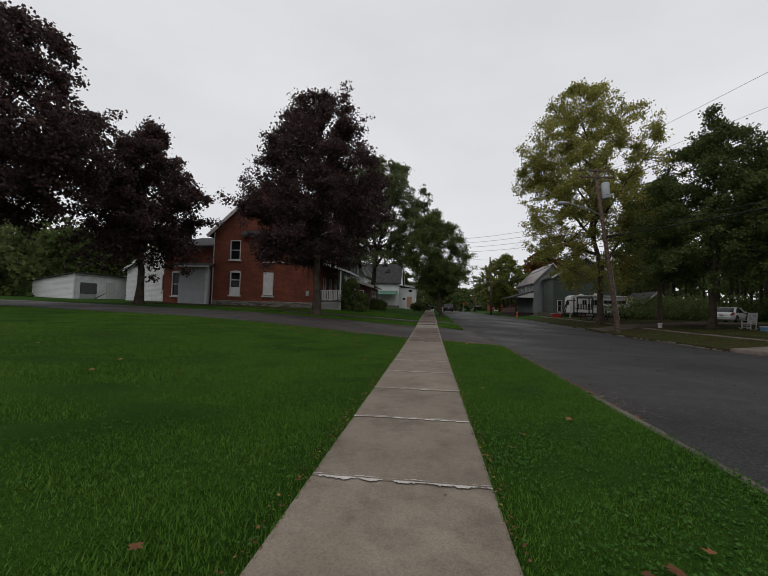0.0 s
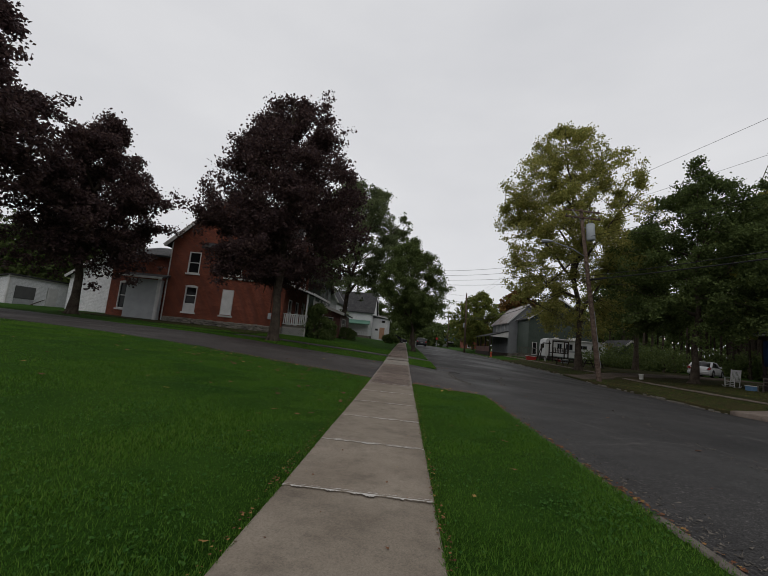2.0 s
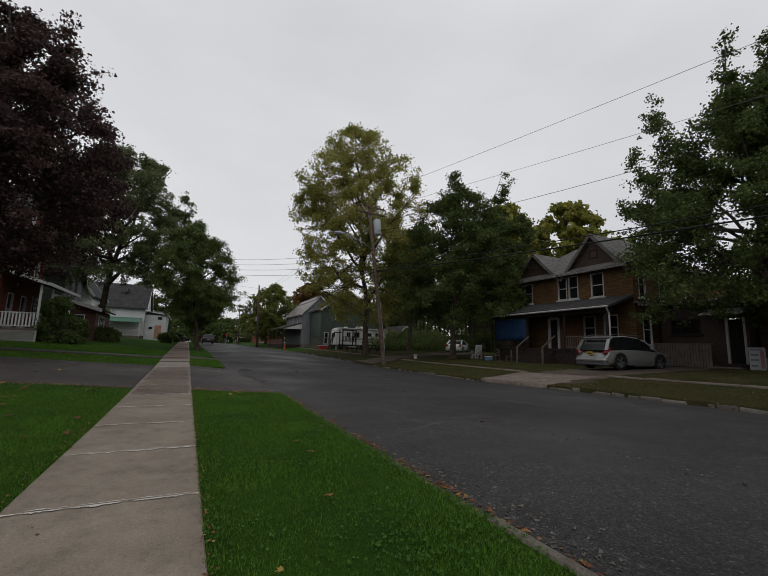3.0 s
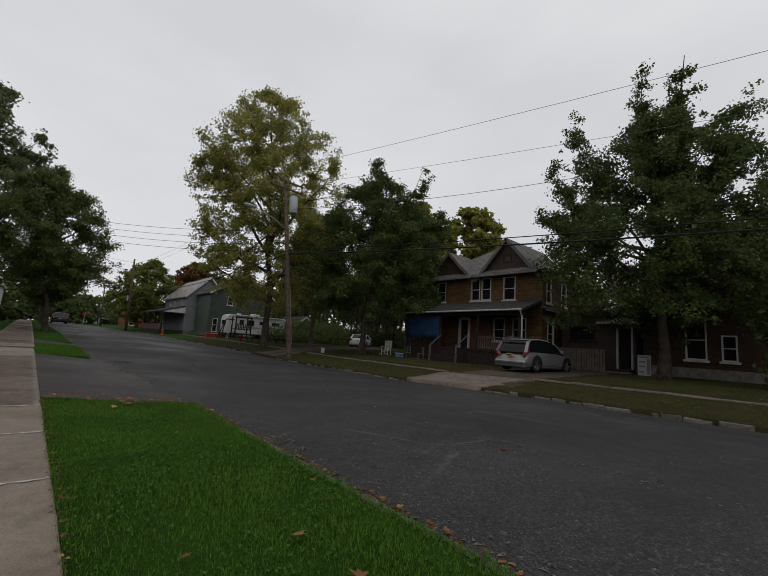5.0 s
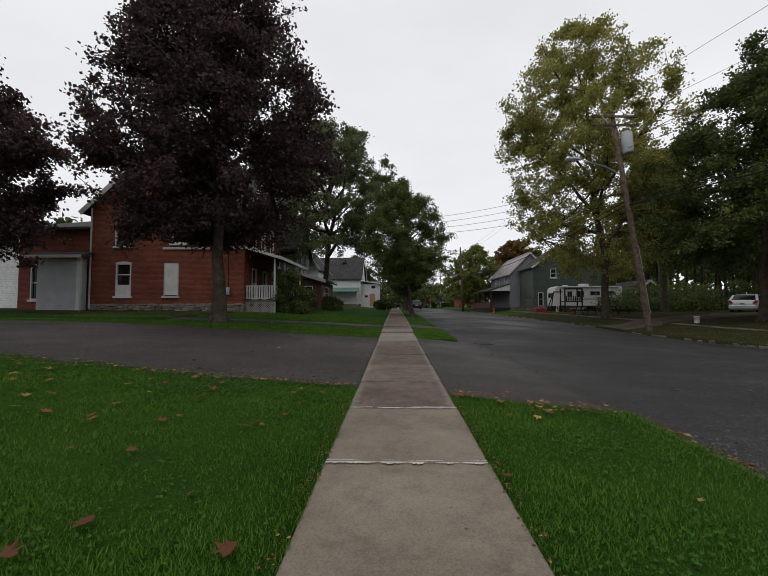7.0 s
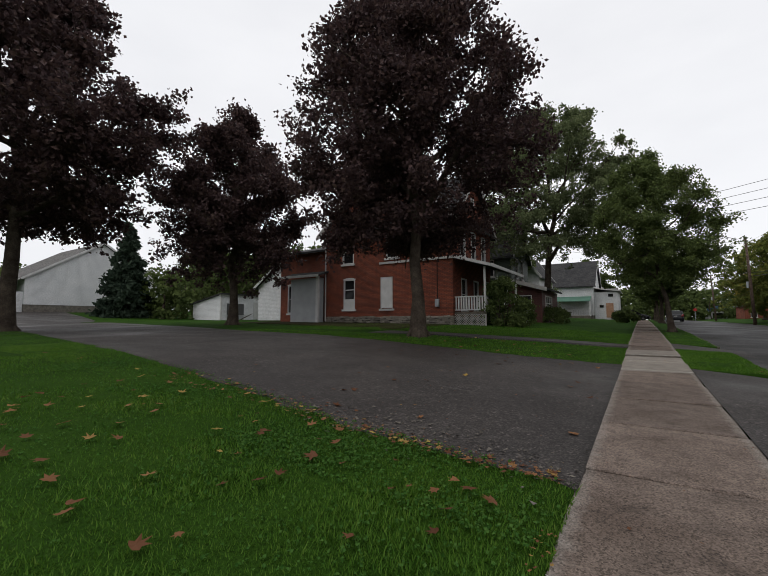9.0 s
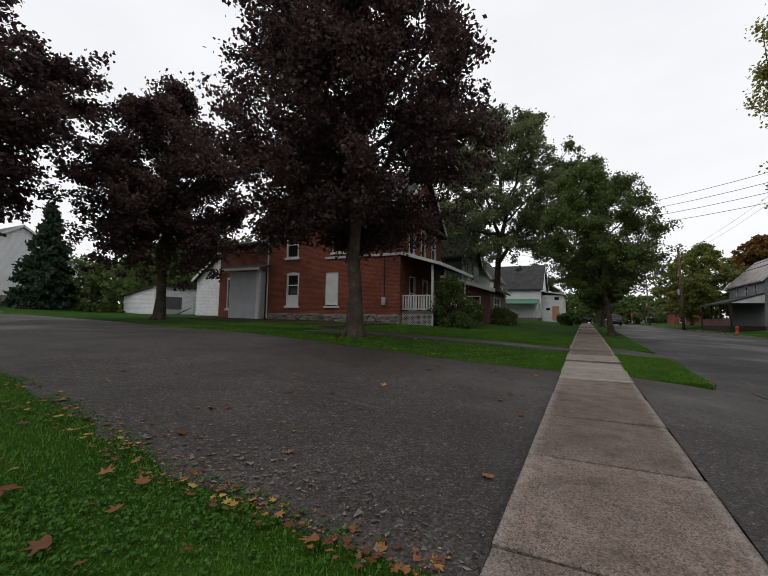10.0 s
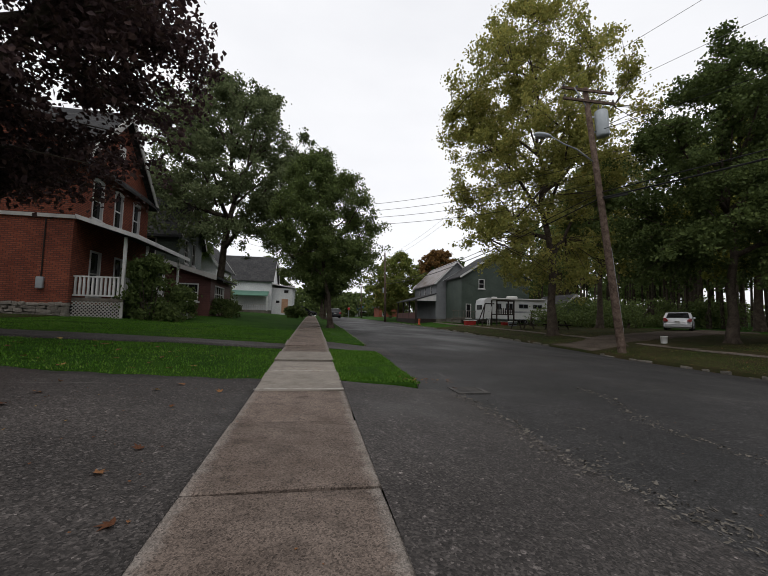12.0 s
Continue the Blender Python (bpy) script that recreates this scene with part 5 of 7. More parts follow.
# ---- the houses across the street ----
def gabled_house():
    root = thing("gabled_house", "run-down two-storey house with ochre imitation brick, twin gables and porch", "house")
    x0, x1, y0, y1, g, fl, ev = 25.0, 36.0, 18.9, 29.4, 0.6, 1.55, 6.95
    up = [(23.75, 24.55, 5.1, 6.75), (22.8, 23.62, 5.1, 6.75), (20.85, 21.8, 5.05, 6.7), (27.0, 27.9, 5.1, 6.7)]
    low = [(24.6, 25.45, fl, 3.75), (20.0, 21.0, 2.2, 3.8), (21.6, 22.5, 2.2, 3.8)]
    side = [(25.5, 26.2, 4.85, 6.5), (27.6, 28.4, 4.85, 6.5), (30.5, 31.3, 4.85, 6.5), (25.7, 26.6, 1.9, 3.8), (28.4, 29.4, 1.9, 3.8)]
    part("wall", wall(Shape(), 0, x0, y0 + 0.25, y1, g, ev, 0.25, up + low), M_BRICK2, root)
    part("wall", wall(Shape(), 1, y0, x0, x1, g, ev, 0.25, side), M_BRICK2, root)
    part("wall", wall(Shape(), 1, y1 - 0.25, x0 + 0.25, x1, g, ev, 0.25), M_BRICK2, root)
    part("wall", wall(Shape(), 0, x1 - 0.25, y0 + 0.25, y1 - 0.25, g, ev, 0.25), M_BRICK2, root)
    # hipped main roof and two street gables
    o = 0.45
    a, b, c, d = (x0 - o, y0 - o, ev), (x1 + o, y0 - o, ev), (x1 + o, y1 + o, ev), (x0 - o, y1 + o, ev)
    r0, r1 = (x0 + 4.2, 24.15, 10.3), (x1 - 4.2, 24.15, 10.3)
    part("roof", Shape().add([a, b, c, d, r0, r1], [(0, 1, 5, 4), (1, 2, 5), (2, 3, 4, 5), (3, 0, 4), (0, 3, 2, 1)]), M_SHINGLE, root)
    for m, half, top in ((21.55, 2.15, 9.3), (26.7, 2.1, 8.9)):
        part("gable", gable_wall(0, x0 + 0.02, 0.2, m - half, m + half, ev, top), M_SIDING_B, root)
        part("gable_roof", gable_roof(0, x0 + 0.2, x0 + 5, m - half, m + half, ev + 0.02, top + 0.05, 0.4, 0.12, 0.45), M_SHINGLE, root)
        part("skirt_roof", Shape().prism([(x0 - 0.6, ev - 0.12), (x0 + 0.05, ev + 0.3), (x0 + 0.05, ev + 0.02), (x0 - 0.6, ev - 0.2)], 1, m - half - 0.35, m + half + 0.35), M_SHINGLE, root)
        for s in (-1, 1):
            part("bargeboard", Shape().bar((x0 - 0.27, m + s * (half + 0.4), ev - 0.45), (x0 - 0.27, m, top + 0.1), 0.05, 0.22), M_OLDTRIM, root)
        window(root, 0, x0 + 0.02, m - 0.33, m + 0.33, 7.75, 8.35, -1, M_WOOD_D, 1, False)
    # overhang of the upper storey with a row of dentils
    part("ledge", box(x0 - 0.12, x1, y0 - 0.3, y0 - 0.004, 4.42, 4.56), M_OLDTRIM, root)
    dentil = box(-0.05, 0.05, -0.06, 0.06, 0, 0.13, 0.008).mesh("dentil")
    dentil.materials.append(M_TRIM)
    for k in range(14):
        ob = new("dentil", dentil)
        ob.parent = root
        ob.matrix_basis = pose(x0 + 0.1 + 0.34 * k, y0 - 0.22, 4.29)
    for q in up:
        window(root, 0, x0, *q, -1, M_TRIM)
    for q in low[1:]:
        window(root, 0, x0, *q, -1, M_TRIM)
    for q in side:
        window(root, 1, y0, *q, -1, M_WHITE)
    door = new("door")
    door.parent = root
    part("panel", box(x0 + 0.06, x0 + 0.12, 24.68, 25.37, fl, 3.68), M_WOOD_D, door)
    part("frame", Shape().box(x0 - 0.06, x0 + 0.1, 24.5, 24.68, fl, 3.8).box(x0 - 0.06, x0 + 0.1, 25.37, 25.55, fl, 3.8).box(x0 - 0.06, x0 + 0.1, 24.68, 25.37, 3.68, 3.9), M_WHITE, door, "wide white door frame")
    part("board_panel", box(x0 - 0.05, x0 - 0.004, 22.7, 24.45, fl, 3.7), M_ORANGEWOOD, root, "bare red-brown board wall")
    # porch
    px = 22.9
    porch = new("porch")
    porch.parent = root
    part("floor", box(px, x0 - 0.004, 19.2, 29.2, fl - 0.15, fl), M_WOOD_D, porch)
    part("skirt", wall(Shape(), 0, px + 0.05, 19.3, 29.1, g - 0.3, fl - 0.15, 0.05), M_WOOD_D, porch)
    part("porch_roof", Shape().prism([(px - 0.35, 4.0), (x0 - 0.004, 4.85), (x0 - 0.004, 5.0), (px - 0.35, 4.15)], 1, 18.9, 29.4), M_SHINGLE_D, porch)
    part("beam", box(px - 0.02, px + 0.16, 19.0, 29.3, 3.78, 4.02), M_WOOD_D, porch)
    part("gutter", Shape().tube([(px - 0.4, 18.95, 4.08), (px - 0.4, 29.3, 4.0)], 0.06, 8), M_TRIM, porch, "sagging white gutter")
    part("downspout", Shape().tube([(px - 0.4, 19.05, 4.05), (px - 0.1, 19.1, 3.75), (px - 0.05, 19.1, 3.6), (px - 0.05, 19.1, 1.3)], 0.05, 8), M_WHITE, porch)
    post = box(-0.08, 0.08, -0.08, 0.08, 0, 3.8 - fl, 0.015).mesh("post")
    post.materials.append(M_WOOD_D)
    for y in (19.35, 22.4, 25.7, 29.05):
        ob = new("post", post)
        ob.parent = porch
        ob.matrix_basis = pose(px + 0.1, y, fl)
    tarp = Shape()
    n = 12
    rows = []
    for k in range(5):
        z = fl + 0.55 + (3.72 - fl - 0.55) * k / 4
        rows.append([(px + 0.02 + 0.05 * math.sin(i * 1.3 + k * 0.7), 25.8 + 3.2 * i / n, z) for i in range(n + 1)] + [(px + 0.06 + 0.05 * math.sin(i * 1.3 + k * 0.7), 25.8 + 3.2 * i / n, z) for i in range(n, -1, -1)])
    tarp.rings(rows)
    part("tarp", tarp, M_BLUE, porch, "blue tarpaulin hung across the porch", True)
    rails(porch, (px + 0.1, 19.4, fl), (px + 0.1, 22.4, fl), 0.8, M_WOOD, 0.16)
    rails(porch, (px + 0.1, 25.8, fl), (px + 0.1, 29.0, fl), 0.6, M_WOOD_D, 0.16)
    steps = new("steps")
    steps.parent = porch
    for k in range(4):
        part("step", box(px - 0.3 * (k + 1), px - 0.3 * k, 23.2, 25.4, g - 0.3, fl - 0.18 * (k + 1)), M_WOOD_D, steps)
    for y in (23.15, 25.45):
        part("handrail", Shape().bar((px, y, fl + 0.85), (px - 1.2, y, fl + 0.05), 0.05, 0.09), M_WOOD, steps)
        part("newel", box(px - 1.25, px - 1.15, y - 0.05, y + 0.05, g - 0.3, fl + 0.1), M_WOOD, steps)


gabled_house()


def brown_house():
    root = thing("brown_house", "low dark brown house with boarded porch rail and awning", "house")
    x0, g = 27.0, 0.7
    part("wall", wall(Shape(), 0, x0, 14.2, 18.55, g, 4.35, 0.2, [(14.35, 15.2, 0.95, 3.4), (16.4, 18.0, 2.55, 3.45)]), M_SIDING_B, root)
    part("wall", wall(Shape(), 1, 14.2, x0 + 0.2, 34, g, 4.35, 0.2), M_SIDING_B, root)
    part("wall", wall(Shape(), 1, 18.35, x0 + 0.2, 34, g, 4.35, 0.2), M_SIDING_B, root)
    part("roof", Shape().prism([(x0 - 0.5, 4.3), (34, 5.3), (34, 5.42), (x0 - 0.5, 4.42)], 1, 14.0, 18.7), M_SHINGLE, root)
    window(root, 0, x0, 16.4, 18.0, 2.55, 3.45, -1, M_WOOD_D, 3)
    part("door", box(x0 + 0.05, x0 + 0.1, 14.45, 15.1, 0.95, 3.35), M_DARK, root)
    part("door_frame", Shape().box(x0 - 0.04, x0 + 0.05, 14.33, 14.43, 0.95, 3.45).box(x0 - 0.04, x0 + 0.05, 15.12, 15.22, 0.95, 3.45), M_TRIM, root)
    part("awning", Shape().prism([(x0 - 1.0, 3.55), (x0 - 0.004, 3.9), (x0 - 0.004, 3.96), (x0 - 1.0, 3.61)], 1, 14.0, 16.0), M_TRIM, root, "small pale metal awning")
    rail = new("board_rail")
    rail.parent = root
    for k in range(20):
        part("board", box(x0 - 1.05, x0 - 1.02, 15.5 + 0.15 * k, 15.62 + 0.15 * k, g, 1.95), M_WOOD, rail)
    part("cap_rail", box(x0 - 1.08, x0 - 0.98, 15.4, 18.5, 1.95, 2.0), M_WOOD, rail)
    part("deck", box(x0 - 1.0, x0 - 0.004, 14.2, 18.5, 0.5, 0.95), M_WOOD_D, root)
    for k in range(2):
        part("step", box(x0 - 1.35 - 0.3 * k, x0 - 1.0 - 0.3 * k, 14.1, 15.4, 0.3, 0.78 - 0.17 * k), M_APRON, root)
    # the neighbour under the large tree
    nb = thing("shaded_house", "two-storey dull brick house in the shade of the large tree", "house")
    wins = [(11.0, 11.95, 1.75, 3.9), (9.75, 10.4, 1.75, 3.1)]
    part("wall", wall(Shape(), 0, 27.6, 7.2, 14.0, g, 6.8, 0.25, wins), masonry("dull_brick", (0.075, 0.045, 0.03), (0.11, 0.065, 0.042), (0.05, 0.04, 0.03)), nb)
    part("wall", wall(Shape(), 1, 7.2, 27.85, 36, g, 6.8, 0.25), nb.children[0].data.materials[0], nb)
    part("wall", wall(Shape(), 1, 13.75, 27.85, 36, g, 6.8, 0.25), nb.children[0].data.materials[0], nb)
    part("foundation", box(27.55, 36, 7.15, 13.9, 0.2, 1.3), M_STONE, nb)
    part("roof", gable_roof(0, 27.6, 36, 7.2, 14.0, 6.8, 9.4), M_SHINGLE, nb)
    part("gable", gable_wall(0, 27.6, 0.25, 7.2, 14.0, 6.8, 9.35), M_SIDING_B, nb)
    for q in wins:
        window(nb, 0, 27.6, *q, -1, M_WHITE)


brown_house()
simple_house("white_garage", "white sided garage beyond the bush", 29.0, 35.0, -2.0, 4.0, 0.7, 3.6, 5.4, 0, M_SIDING, M_SHINGLE_D, [], 0.3, M_WHITE, 0.1, "garage")
shrub("tall_bush", "tall dark green bush beside the shaded house", (22.5, 6.4), 4.6, 1.9, M_DEEP, 7000, 0.2, 21, 12)


# ---- vehicles ----
def lathe_wheel(name, parent, x, y, r, wide, rim):
    wheel = new(name)
    wheel.parent = parent
    wheel.matrix_basis = pose(x, y, r)
    n = 20
    prof = [(-wide / 2, r * 0.66), (-wide / 2, r * 0.95), (-wide / 2 + 0.03, r), (wide / 2 - 0.03, r), (wide / 2, r * 0.95), (wide / 2, r * 0.66)]
    t = Shape().rings([[(rr * math.cos(2 * math.pi * k / n), w, rr * math.sin(2 * math.pi * k / n)) for k in range(n)] for w, rr in prof], False)
    part("tyre", t, M_RUBBER, wheel, smooth=True)
    d = Shape().rings([[(rr * math.cos(2 * math.pi * k / n), w, rr * math.sin(2 * math.pi * k / n)) for k in range(n)] for w, rr in ((-wide * 0.4, r * 0.67), (wide * 0.4, r * 0.67))])
    part("hub_disc", d, M_CARGREY, wheel)
    sp = Shape()
    for k in range(5):
        a = 2 * math.pi * k / 5
        for s in (-1, 1):
            sp.bar((0.05 * math.cos(a), s * wide * 0.44, 0.05 * math.sin(a)), (r * 0.64 * math.cos(a), s * wide * 0.44, r * 0.64 * math.sin(a)), 0.07, 0.03)
    part("rim", sp, rim, wheel)


def car(name, label, at, heading, length, width, height, paint_mat, suv=False, plate=None):
    """A car whose nose points along heading (degrees from east). Built by cross-sections along its length."""
    x, y = at
    root = thing(name, label, "car", at=pose(x, y, lz(x, y) + 0.02, 0, 0, heading))
    L, W, H = length, width / 2, height
    belt = 0.62 * H if suv else 0.66 * H
    clear = 0.24 if suv else 0.17
    if suv:
        hood = [(-0.5, 0.55, 0.9), (-0.495, 0.92, 0.95), (-0.465, belt - 0.06, 0.99), (-0.2, belt, 1.0), (0.12, belt - 0.03, 1.0), (0.25, belt - 0.07, 0.99), (0.42, 0.88, 0.94), (0.485, 0.74, 0.86), (0.5, 0.5, 0.8)]
        cabin = [(-0.478, belt - 0.1, 0.9, belt - 0.09), (-0.415, belt, 0.83, H - 0.17), (-0.34, belt, 0.81, H - 0.05), (-0.15, belt - 0.01, 0.79, H), (0.0, belt - 0.02, 0.78, H - 0.05), (0.1, belt - 0.03, 0.79, H - 0.16), (0.26, belt - 0.09, 0.84, belt - 0.05)]
    else:
        hood = [(-0.5, 0.5, 0.9), (-0.49, 0.9, 0.97), (-0.42, belt, 1.0), (-0.2, belt, 1.0), (0.1, belt - 0.02, 1.0), (0.22, belt - 0.04, 0.99), (0.42, 0.74, 0.94), (0.49, 0.6, 0.86), (0.5, 0.42, 0.8)]
        cabin = [(-0.40, belt - 0.04, 0.86, belt), (-0.25, belt, 0.8, H - 0.04), (-0.1, belt, 0.78, H), (0.05, belt, 0.78, H - 0.03), (0.23, belt - 0.05, 0.84, belt)]
    def fair(stations, n=30):
        """Stations drawn out to a fair curve."""
        st = np.array(stations)
        u = np.linspace(st[0, 0], st[-1, 0], n)
        cols = [np.interp(u, st[:, 0], st[:, k]) for k in range(1, st.shape[1])]
        for k, c in enumerate(cols):
            for _ in range(2):
                c[1:-1] = (c[:-2] + 2 * c[1:-1] + c[2:]) / 4
        return zip(u, *cols)
    rows = []
    for u, top, w in fair(hood):
        ww = W * w
        half = [(0.86, clear), (0.95, clear + 0.06), (0.995, 0.48), (1.0, 0.66), (0.985, top - 0.16), (0.955, top - 0.06), (0.88, top - 0.012), (0.6, top + 0.012), (0.25, top + 0.022)]
        rows.append([(u * L, -ww * q, z) for q, z in half] + [(u * L, ww * q, z) for q, z in half[::-1]])
    part("body", Shape().rings(rows), paint_mat, root, smooth=True)
    rows, glass_side = [], []
    for u, lo, w, top in fair(cabin, 22):
        ww = W * w
        rows.append([(u * L, -W * 0.95, lo - 0.04), (u * L, -W * 0.94, lo), (u * L, -ww, max(lo + 0.005, top - 0.06)), (u * L, -ww * 0.85, max(lo + 0.01, top)), (u * L, ww * 0.85, max(lo + 0.01, top)), (u * L, ww, max(lo + 0.005, top - 0.06)), (u * L, W * 0.94, lo), (u * L, W * 0.95, lo - 0.04)])
    part("cabin", Shape().rings(rows), M_CARGLASS, root)
    # painted roof and pillars over the dark cabin
    roof = Shape()
    mids = cabin[1:-1]
    roof.rings([[(u * L, -W * w * 1.005, top - 0.075), (u * L, -W * w * 0.86, top + 0.012), (u * L, W * w * 0.86, top + 0.012), (u * L, W * w * 1.005, top - 0.075)] for u, lo, w, top in fair(mids, 14)])
    part("roof", roof, paint_mat, root)
    for s in (-1, 1):
        part("sill", box(-0.2 * L, 0.19 * L, s * W * 0.985 - 0.02, s * W * 0.985 + 0.02, clear, clear + 0.13, 0.01), M_CARGREY, root)
    for s in (-1, 1):
        for k, (i, j) in enumerate(((0, 1), (len(cabin) - 1, len(cabin) - 2))):
            u, lo, w, top = cabin[i]
            u2, lo2, w2, top2 = cabin[j]
            part("pillar", Shape().bar((u * L, s * W * 0.93, lo), (u2 * L, s * W * w2, top2 - 0.04), 0.16 if k == 0 else 0.08, 0.07), paint_mat, root)
        for u in (-0.17, 0.03) if suv else (-0.05,):
            i = 2
            part("pillar", Shape().bar((u * L, s * W * 0.945, belt - 0.02), (u * L - 0.03, s * W * cabin[i][2], H - 0.06), 0.07, 0.05), M_CARBLACK, root)
    part("rear_bumper", Shape().box(-0.515 * L, -0.455 * L, -W * 0.96, W * 0.96, clear + 0.12 if suv else clear + 0.05, 0.56, 0.07), paint_mat, root)
    if suv:
        part("rear_skirt", Shape().box(-0.507 * L, -0.44 * L, -W * 0.93, W * 0.93, clear - 0.02, clear + 0.2, 0.03), M_CARGREY, root)
    part("front_bumper", Shape().box(0.46 * L, 0.51 * L, -W * 0.88, W * 0.88, clear + 0.03, 0.52, 0.03), M_CARGREY, root)
    for s in (-1, 1):
        z0, z1 = (0.80, belt + 0.03) if suv else (0.68, belt - 0.03)
        pts = [(-0.503 * L, 0.76, z0 + 0.02), (-0.503 * L, 0.93, z0), (-0.475 * L, 1.01, z0 + 0.03), (-0.425 * L, 1.012, z1), (-0.462 * L, 0.97, z1 + 0.02), (-0.492 * L, 0.82, z0 + 0.14)]
        lamp = Shape().rings([[(x, s * W * y, z) for x, y, z in pts], [(x + 0.12, s * W * y * 0.85, z) for x, y, z in pts]])
        part("tail_lamp", lamp, M_TAIL, root)
        part("mirror", box(0.16 * L, 0.19 * L, s * W * 1.02 - 0.09, s * W * 1.02 + 0.09, belt - 0.02, belt + 0.13, 0.03), paint_mat, root)
        for u in (-0.06, 0.1):
            part("door_handle", box(u * L - 0.09, u * L + 0.09, s * W * 1.0 - 0.015, s * W * 1.0 + 0.015, belt - 0.16, belt - 0.12), paint_mat, root)
    part("number_plate", box(-0.5075 * L, -0.498 * L, -0.17, 0.17, 0.72 if suv else 0.6, 0.88 if suv else 0.75, 0.004), plate or M_BUCKET, root, "number plate with plain bars")
    part("plate_bar", box(-0.5085 * L, -0.507 * L, -0.12, 0.12, 0.77 if suv else 0.65, 0.82 if suv else 0.69), M_CARBLACK, root)
    r = 0.395 if suv else 0.32
    for ux in (-0.30, 0.29):
        for s in (-1, 1):
            lathe_wheel("wheel", root, ux * L, s * (W - 0.1), r, 0.23, M_RIM)
            arch = Shape()
            n = 12
            pts = [((r + 0.07) * math.cos(math.pi * k / n) + ux * L, s * (W + 0.006), r + (r + 0.07) * math.sin(math.pi * k / n)) for k in range(n + 1)]
            pts = [p for p in pts if p[2] > 0.2]
            arch.tube(pts, 0.03, 6)
            part("wheel_arch", arch, M_CARGREY, root)
            part("wheel_well", Shape().rings([[((r + 0.055) * math.cos(math.pi * k / n) + ux * L, s * W * q, max(clear, r + (r + 0.055) * math.sin(math.pi * k / n))) for k in range(n + 1)] for q in (0.7, 1.004)]), M_DARK, root)
    if suv:
        for s in (-1, 1):
            part("roof_rail", Shape().tube([(-0.36 * L, s * W * 0.74, H + 0.01), (-0.3 * L, s * W * 0.74, H + 0.07), (0.02 * L, s * W * 0.74, H + 0.06), (0.06 * L, s * W * 0.74, H)], 0.018, 6), M_CARGREY, root)
        part("rear_spoiler", box(-0.435 * L, -0.385 * L, -W * 0.76, W * 0.76, H - 0.13, H - 0.085, 0.015), paint_mat, root)
    return root


car("silver_suv", "silver-grey crossover parked on gravel, rear to the street", (21.2, 17.25), -5.0, 4.77, 1.88, 1.70, M_SILVER, True, M_PLATE)
car("white_sedan", "white sedan parked at the edge of the woods", (29.6, 43.2), 40.0, 4.7, 1.8, 1.45, M_CARWHITE)
car("black_sedan", "dark car parked along the kerb", (3.5, 78.0), 90.0, 4.6, 1.8, 1.48, M_CARBLACK)
car("dark_sedan", "dark sedan parked on the lawn side", (-1.6, 76.0), 20.0, 4.6, 1.8, 1.45, M_CARBLACK)
car("pale_sedan", "pale car parked behind the camper", (31.0, 62.0), 100.0, 4.6, 1.8, 1.45, M_CARWHITE)


